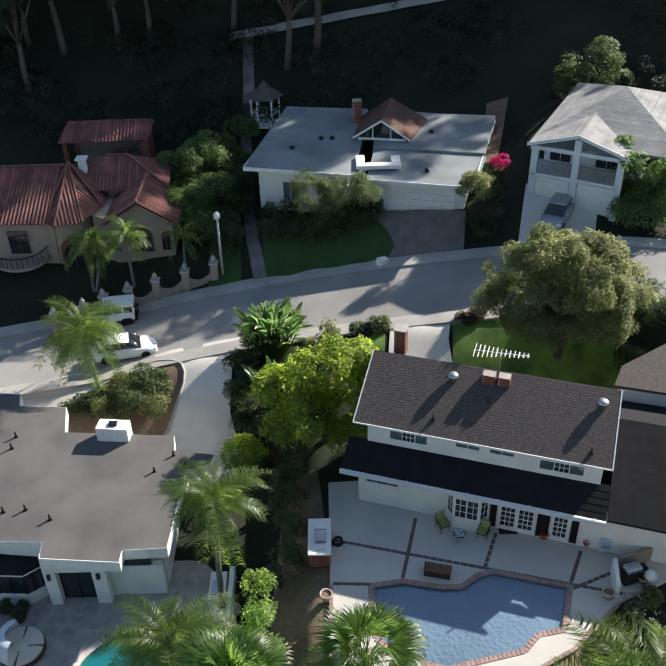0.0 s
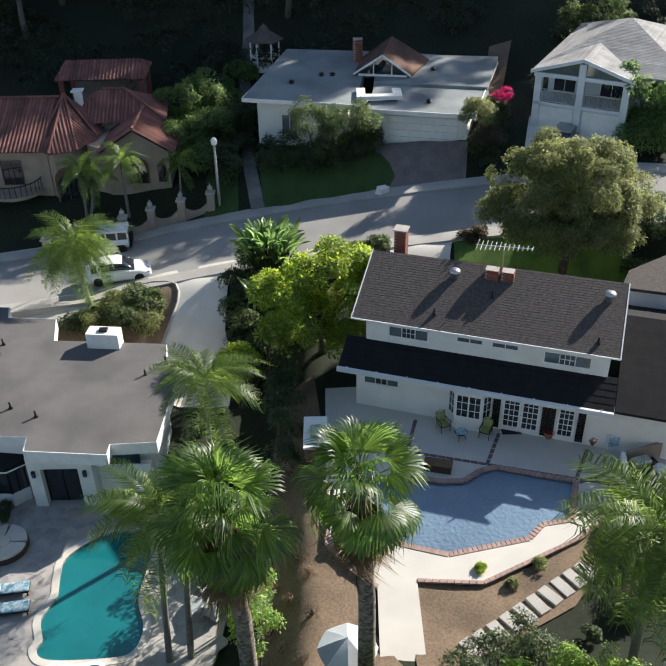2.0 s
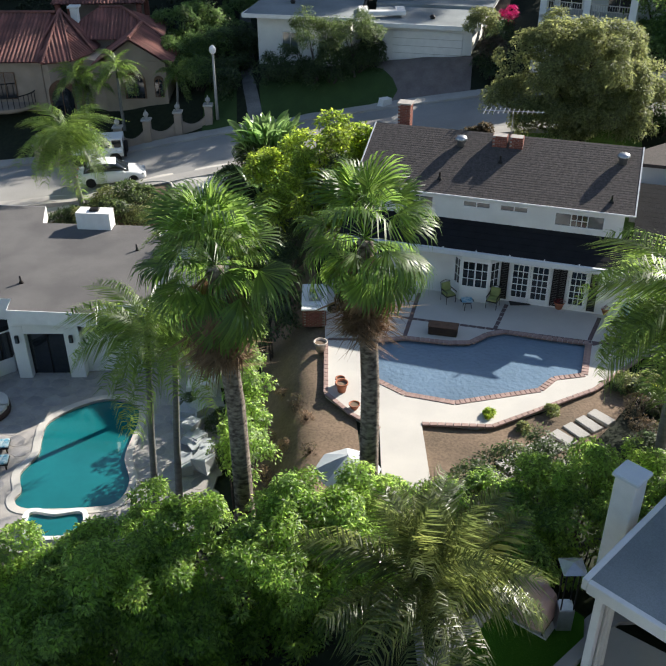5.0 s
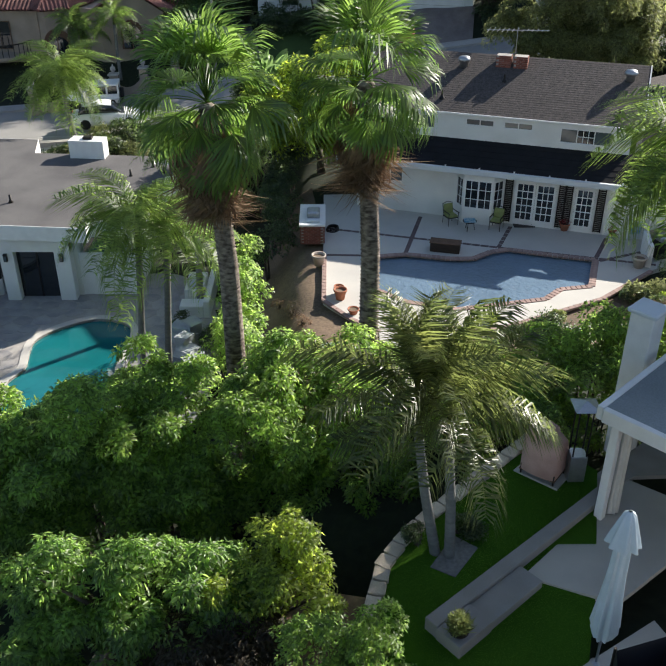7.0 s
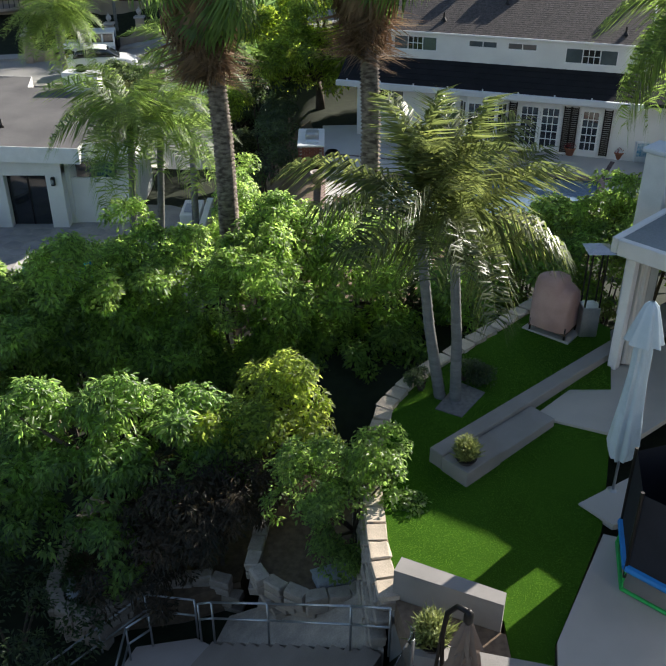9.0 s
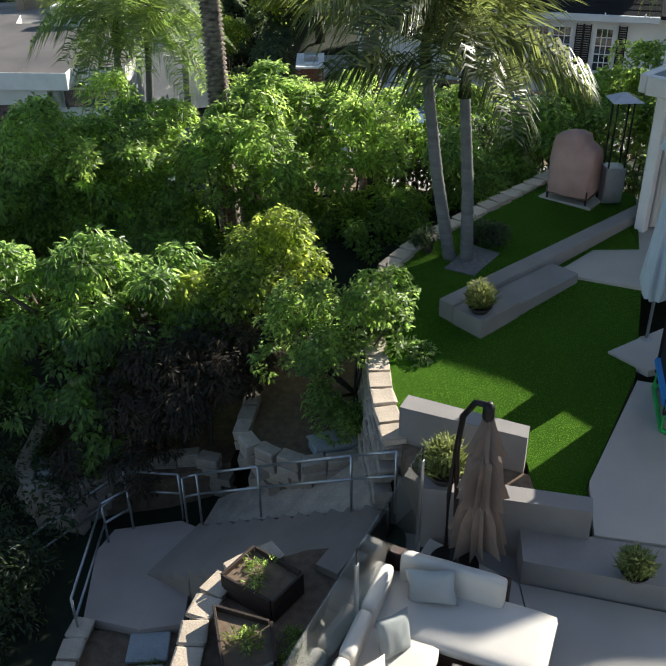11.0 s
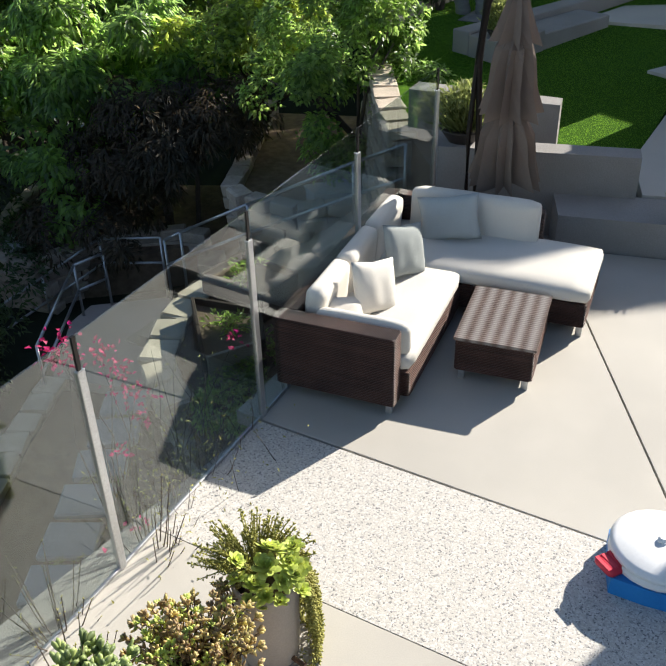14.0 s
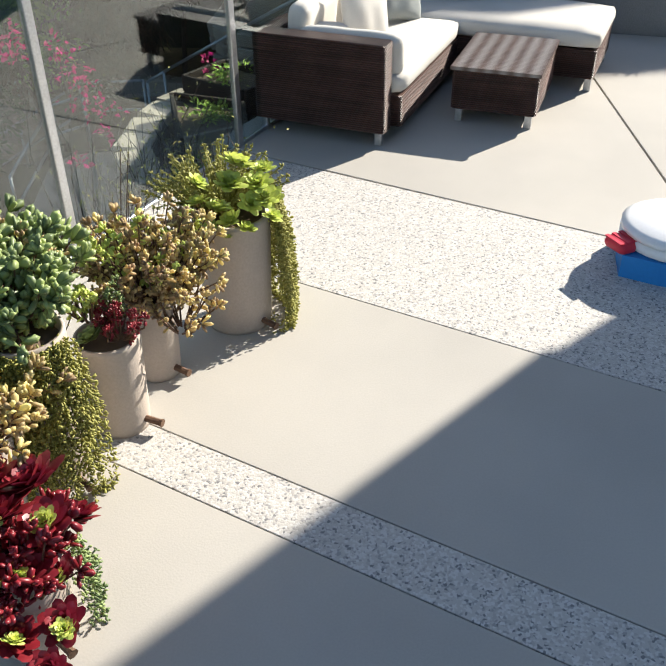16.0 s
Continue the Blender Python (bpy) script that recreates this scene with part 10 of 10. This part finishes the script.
# fire hydrant at the island's tip
hy = thing("fire_hydrant", (-19.3, 46.6, float(ground_z(-19.3, 46.6)) + 0.05), "faded red fire hydrant with a pale cap", "hydrant")
part("barrel", lathe([(0.2, 0.0), (0.2, 0.06), (0.13, 0.08), (0.13, 0.62), (0.18, 0.64), (0.18, 0.7), (0.02, 0.7)], 16), M["terracotta"], hy, "", True)
part("bonnet", lathe([(0.16, 0.7), (0.15, 0.78), (0.09, 0.87), (0.04, 0.9), (0.04, 0.95), (0.01, 0.95)], 16), M["coping"], hy, "pale faded cap", True)
for az in (0, 120, 240):
    o = part("outlet", lathe([(0.075, 0.0), (0.075, 0.2), (0.05, 0.22), (0.01, 0.22)], 10), M["terracotta"], hy)
    o.matrix_local = pose(0, 0, 0.48, 0, 0, az) @ pose(0, 0, 0, 0, 90, 0)

# ---- pots with succulents ----
def rosette(n, r, mat, seed, cup=0.5):
    """A succulent rosette of thick leaves in a spiral."""
    rng = random.Random(seed)
    V, F = [(0.0, 0.0, 0.0)], []
    for k in range(n):
        u = (k + 1) / n
        a = k * 2.39996
        el = math.radians(80 - 72 * u)
        L, w = r * (0.35 + 0.65 * u), r * (0.26 + 0.34 * u)
        ca, sa = math.cos(a), math.sin(a)

        def pt(s, side, lift):
            d = L * s
            x, z = d * math.cos(el) * (1 + 0.0), d * math.sin(el) + cup * 0.12 * r * s * s + lift
            return (x * ca - side * sa, x * sa + side * ca, z)

        i = len(V)
        V += [pt(0.05, -w * 0.3, 0), pt(0.05, w * 0.3, 0), pt(0.62, w * 0.5, 0.015 * r), pt(0.62, -w * 0.5, 0.015 * r), pt(0.92, w * 0.3, 0.0), pt(0.92, -w * 0.3, 0.0), pt(1.02, 0, 0.0), pt(0.6, 0, -0.10 * r)]
        F += [(0, i + 1, i), (i, i + 1, i + 2), (i, i + 2, i + 3), (i + 3, i + 2, i + 4), (i + 3, i + 4, i + 5), (i + 5, i + 4, i + 6), (i, i + 7, i + 1), (i + 1, i + 7, i + 2), (i, i + 3, i + 7)]
    return quick_mesh("rosette", V, F, mat, False)


ROS = {k: [rosette(30, 0.085, M[k], 400 + i) for i in range(2)] for k in ("succ_lime", "succ_red", "succ_green")}


def fat_leaves(name, mat, places, aims, L, W, rng):
    """Plump leaves: a six-sided body each."""
    n = len(places)
    aims = aims / (np.linalg.norm(aims, axis=1, keepdims=True) + 1e-9)
    side = np.cross(aims, rng.normal(0, 1, (n, 3)))
    side /= np.linalg.norm(side, axis=1, keepdims=True) + 1e-9
    up = np.cross(side, aims)
    l = L * rng.uniform(0.7, 1.25, (n, 1))
    w = W * rng.uniform(0.8, 1.2, (n, 1))
    m, q = places + aims * l * 0.38, places + aims * l * 0.80
    v = np.stack([places, m + side * w * 0.42, m + up * w * 0.26, m - side * w * 0.42, m - up * w * 0.26, q + side * w * 0.46, q + up * w * 0.28, q - side * w * 0.46, q - up * w * 0.28, places + aims * l], 1)
    i = np.arange(n)[:, None] * 10
    tri = [[0, 2, 1], [0, 3, 2], [0, 4, 3], [0, 1, 4], [9, 5, 6], [9, 6, 7], [9, 7, 8], [9, 8, 5]]
    for a in range(4):
        b = (a + 1) % 4
        tri += [[1 + a, 1 + b, 5 + b], [1 + a, 5 + b, 5 + a]]
    f = np.concatenate([i + t for t in tri])
    return quick_mesh(name, v.reshape(-1, 3), f, mat, True)


def pot(place, r, h, label, valve=0):
    t = thing("pot", (*place, 0), label, "plant pot", "tall pots along the fence")
    part("body", lathe([(r * 0.86, 0.0), (r * 0.88, 0.02), (r, h - 0.02), (r, h), (r * 0.9, h), (r * 0.86, h - 0.06), (r * 0.2, h - 0.06)], 32), M["pot"], t, "", True)
    part("soil", lathe([(r * 0.87, h - 0.07), (r * 0.87, h - 0.045)], 20), M["soil"], t)
    v_ = part("drain_spout", tube([(r * 0.8, 0, 0.05), (r + 0.045, 0, 0.045), (r + 0.06, 0, 0.044)], [0.014, 0.014, 0.018], 8), M["timber"], t, "brown drain spout")
    v_.matrix_local = pose(0, 0, 0, 0, 0, valve)
    return t


def shoots(t, mat, c, rad, n, leaf, seed, name="succulent", reach=1.0, tip=6, gap=0.035, stem_mat="timber"):
    """Fleshy shoots that bend out of a pot and carry plump leaves along their upper part and a tuft at the tip."""
    rg = np.random.default_rng(seed)
    P, A = [], []
    bm = bmesh.new()
    for k in range(n):
        d = rg.normal(0, 1, 3) * (1, 1, 0.7)
        d[2] = abs(d[2]) * 0.9 + rg.uniform(-0.15, 0.3)
        d /= np.linalg.norm(d)
        e = np.array(c) + d * np.array(rad) * rg.uniform(0.55, 1.12) * reach
        s = np.array([c[0] + d[0] * 0.03, c[1] + d[1] * 0.03, c[2] - rad[2] * 0.5])
        m = (s + e) / 2 + np.array([d[0] * 0.03, d[1] * 0.03, rg.uniform(-0.01, 0.05)])
        add_tube(bm, [tuple(s), tuple(m), tuple(e)], [0.005, 0.004, 0.0025], 5)
        L = np.linalg.norm(e - m) + np.linalg.norm(m - s)
        for u in np.arange(0.35, 1.0, gap / max(L, 0.05)):
            p = (1 - u) ** 2 * s + 2 * u * (1 - u) * m + u * u * e
            a = rg.normal(0, 1, 3) + d * 0.5
            P.append(p)
            A.append(a)
        w = e - m
        w /= np.linalg.norm(w)
        for q in range(tip):
            P.append(e)
            A.append(w * 1.1 + rg.normal(0, 0.55, 3))
    part("stem", bm, M[stem_mat], t)
    part(name, fat_leaves(name, M[mat], np.array(P), np.array(A), leaf, leaf * 0.5, rg), None, t)


def trailing(t, mat, arc, r, h, n, seed, length=0.4):
    """Strings of small leaves that hang over a pot's rim; arc: bearings between which they hang."""
    rg = np.random.default_rng(seed)
    P, A = [], []
    for _ in range(n):
        a = math.radians(rg.uniform(*arc))
        L = length * rg.uniform(0.5, 1.1)
        k = int(L / 0.012)
        s = np.linspace(0, 1, k)
        rr = r * 0.95 + 0.06 * np.sin(s * 2.0) + rg.normal(0, 0.012) + 0.01 * np.sin(s * 14 + rg.uniform(0, 6))
        z = np.maximum(h + 0.02 * np.sin(s * 3) - L * s, 0.008)
        aa = a + 0.08 * s * rg.normal()
        P.append(np.stack([rr * np.cos(aa), rr * np.sin(aa), z], 1))
        d = rg.normal(0, 1, (k, 3)) + (math.cos(a), math.sin(a), -0.2)
        A.append(d)
    part("trailing_plant", fat_leaves("trailing_plant", M[mat], np.concatenate(P), np.concatenate(A), 0.020, 0.011, rg), None, t, "trailing strings of small leaves")


def rosettes(t, key, spots, seed):
    rng = random.Random(seed)
    for x, y, z, s in spots:
        o = new("rosette", ROS[key][rng.randrange(2)])
        o.parent = t
        o.matrix_local = pose(x, y, z, rng.uniform(-35, 10), rng.uniform(-25, 25), rng.uniform(0, 360)) @ Matrix.Diagonal((s, s, s, 1))



p1 = pot((-0.775, -1.95), 0.172, 0.56, "tall taupe pot of lime aeoniums and trailing strings", -38)
rosettes(p1, "succ_lime", [(-0.04, -0.13, 0.63, 0.95), (0.02, -0.1, 0.73, 1.0), (0.05, -0.06, 0.8, 1.05), (0.13, -0.05, 0.71, 0.9), (-0.12, -0.1, 0.65, 0.7), (0.1, -0.12, 0.65, 0.8), (0.16, -0.1, 0.67, 0.85), (0.02, -0.16, 0.59, 0.8), (0.18, -0.02, 0.63, 0.8), (0.15, 0.02, 0.74, 0.75), (-0.13, -0.04, 0.71, 0.7), (0.08, -0.15, 0.55, 0.6), (0.0, -0.17, 0.52, 0.4), (0.19, -0.12, 0.59, 0.6), (-0.07, -0.15, 0.56, 0.5)], 1)
shoots(p1, "succ_trail", (-0.05, 0.08, 0.62), (0.30, 0.22, 0.20), 150, 0.018, 71, "string_plant", 1.0, 5, 0.009, "succ_trail")
shoots(p1, "succ_orange", (-0.16, -0.06, 0.52), (0.08, 0.08, 0.12), 14, 0.035, 72, "stonecrop")
trailing(p1, "succ_trail", (-20, 75), 0.20, 0.62, 170, 73, 0.70)
trailing(p1, "succ_trail", (-35, -15), 0.19, 0.05, 8, 74, 0.05)
p3 = pot((-1.09, -2.35), 0.108, 0.40, "slim taupe pot of orange and yellow stonecrop", -30)
shoots(p3, "succ_orange", (0.02, 0.0, 0.50), (0.30, 0.26, 0.27), 120, 0.040, 75, "stonecrop", 1.0, 8, 0.020)
shoots(p3, "succ_lime", (-0.02, 0.02, 0.54), (0.26, 0.22, 0.24), 34, 0.036, 175, "green_stonecrop", 1.0, 8, 0.02)
shoots(p3, "succ_orange", (0.14, -0.10, 0.36), (0.20, 0.14, 0.16), 18, 0.042, 76, "stonecrop")
p2 = pot((-1.18, -2.69), 0.125, 0.43, "taupe pot with red sedum and a pale green rosette", -20)
rosettes(p2, "succ_green", [(-0.03, -0.07, 0.46, 0.95)], 2)
shoots(p2, "succ_red", (0.05, -0.01, 0.47), (0.10, 0.09, 0.09), 34, 0.026, 77, "red_sedum", 1.0, 8, 0.014)
shoots(p2, "succ_lime", (-0.07, 0.05, 0.52), (0.07, 0.06, 0.10), 16, 0.030, 78, "bright_sedum", 1.0, 8)
shoots(p2, "succ_green", (0.05, 0.05, 0.54), (0.05, 0.05, 0.10), 14, 0.022, 79, "feathery_sedum", 1.0, 8, 0.012)
p4 = pot((-1.36, -2.98), 0.135, 0.65, "tall taupe pot of green jade plant and trailing strings", -40)
shoots(p4, "succ_green", (-0.08, 0.10, 0.72), (0.26, 0.34, 0.24), 130, 0.066, 80, "jade_plant", 1.0, 6, 0.030)
shoots(p4, "succ_orange", (-0.02, 0.16, 0.80), (0.2, 0.1, 0.18), 14, 0.03, 81, "flower_stalk")
trailing(p4, "succ_trail", (-150, -5), 0.15, 0.64, 190, 82, 0.68)
p5 = pot((-1.50, -3.27), 0.13, 0.45, "taupe pot of yellow-orange stonecrop and trailing strings", -40)
shoots(p5, "succ_orange", (0.06, 0.0, 0.52), (0.26, 0.24, 0.20), 70, 0.046, 83, "stonecrop", 1.0, 7, 0.026)
p6 = pot((-1.26, -3.66), 0.14, 0.34, "taupe pot of dark red aeoniums", -40)
rosettes(p6, "succ_red", [(-0.08, 0.10, 0.50, 1.6), (0.06, 0.12, 0.50, 1.4), (0.0, -0.02, 0.50, 1.3), (0.12, 0.02, 0.44, 1.2), (-0.14, -0.02, 0.46, 1.4), (0.08, -0.10, 0.36, 1.1), (0.17, 0.1, 0.38, 1.0), (0.14, -0.06, 0.30, 1.1), (-0.02, -0.14, 0.38, 1.1), (0.16, -0.14, 0.20, 1.0), (0.04, -0.2, 0.22, 1.0), (-0.1, -0.16, 0.34, 1.1), (0.12, -0.22, 0.1, 0.9)], 3)
rosettes(p6, "succ_lime", [(0.12, 0.0, 0.47, 0.62), (0.07, -0.13, 0.40, 0.5), (0.15, -0.09, 0.33, 0.5), (0.02, -0.17, 0.41, 0.45), (0.17, -0.17, 0.22, 0.5), (0.05, -0.23, 0.25, 0.45), (0.0, -0.05, 0.53, 0.4)], 4)
shoots(p6, "succ_red", (0.0, -0.02, 0.32), (0.2, 0.2, 0.2), 70, 0.05, 84, "aeonium_leaf")
trailing(p6, "succ_green", (-10, 50), 0.15, 0.3, 26, 85, 0.32)
for k, (x, y) in enumerate(((-1.98, -1.75), (-1.55, -1.2), (-1.75, -2.2))):
    tw2 = thing("dry_twig_plant", (x, y, -0.5), "wispy grey-green twigs behind the glass", "plant", "wispy plants behind the glass")
    shoots(tw2, "succ_trail", (0, 0, 0.5), (0.3, 0.4, 0.55), 22, 0.014, 500 + k, "leaf", 1.0, 3, 0.05, "trunk")
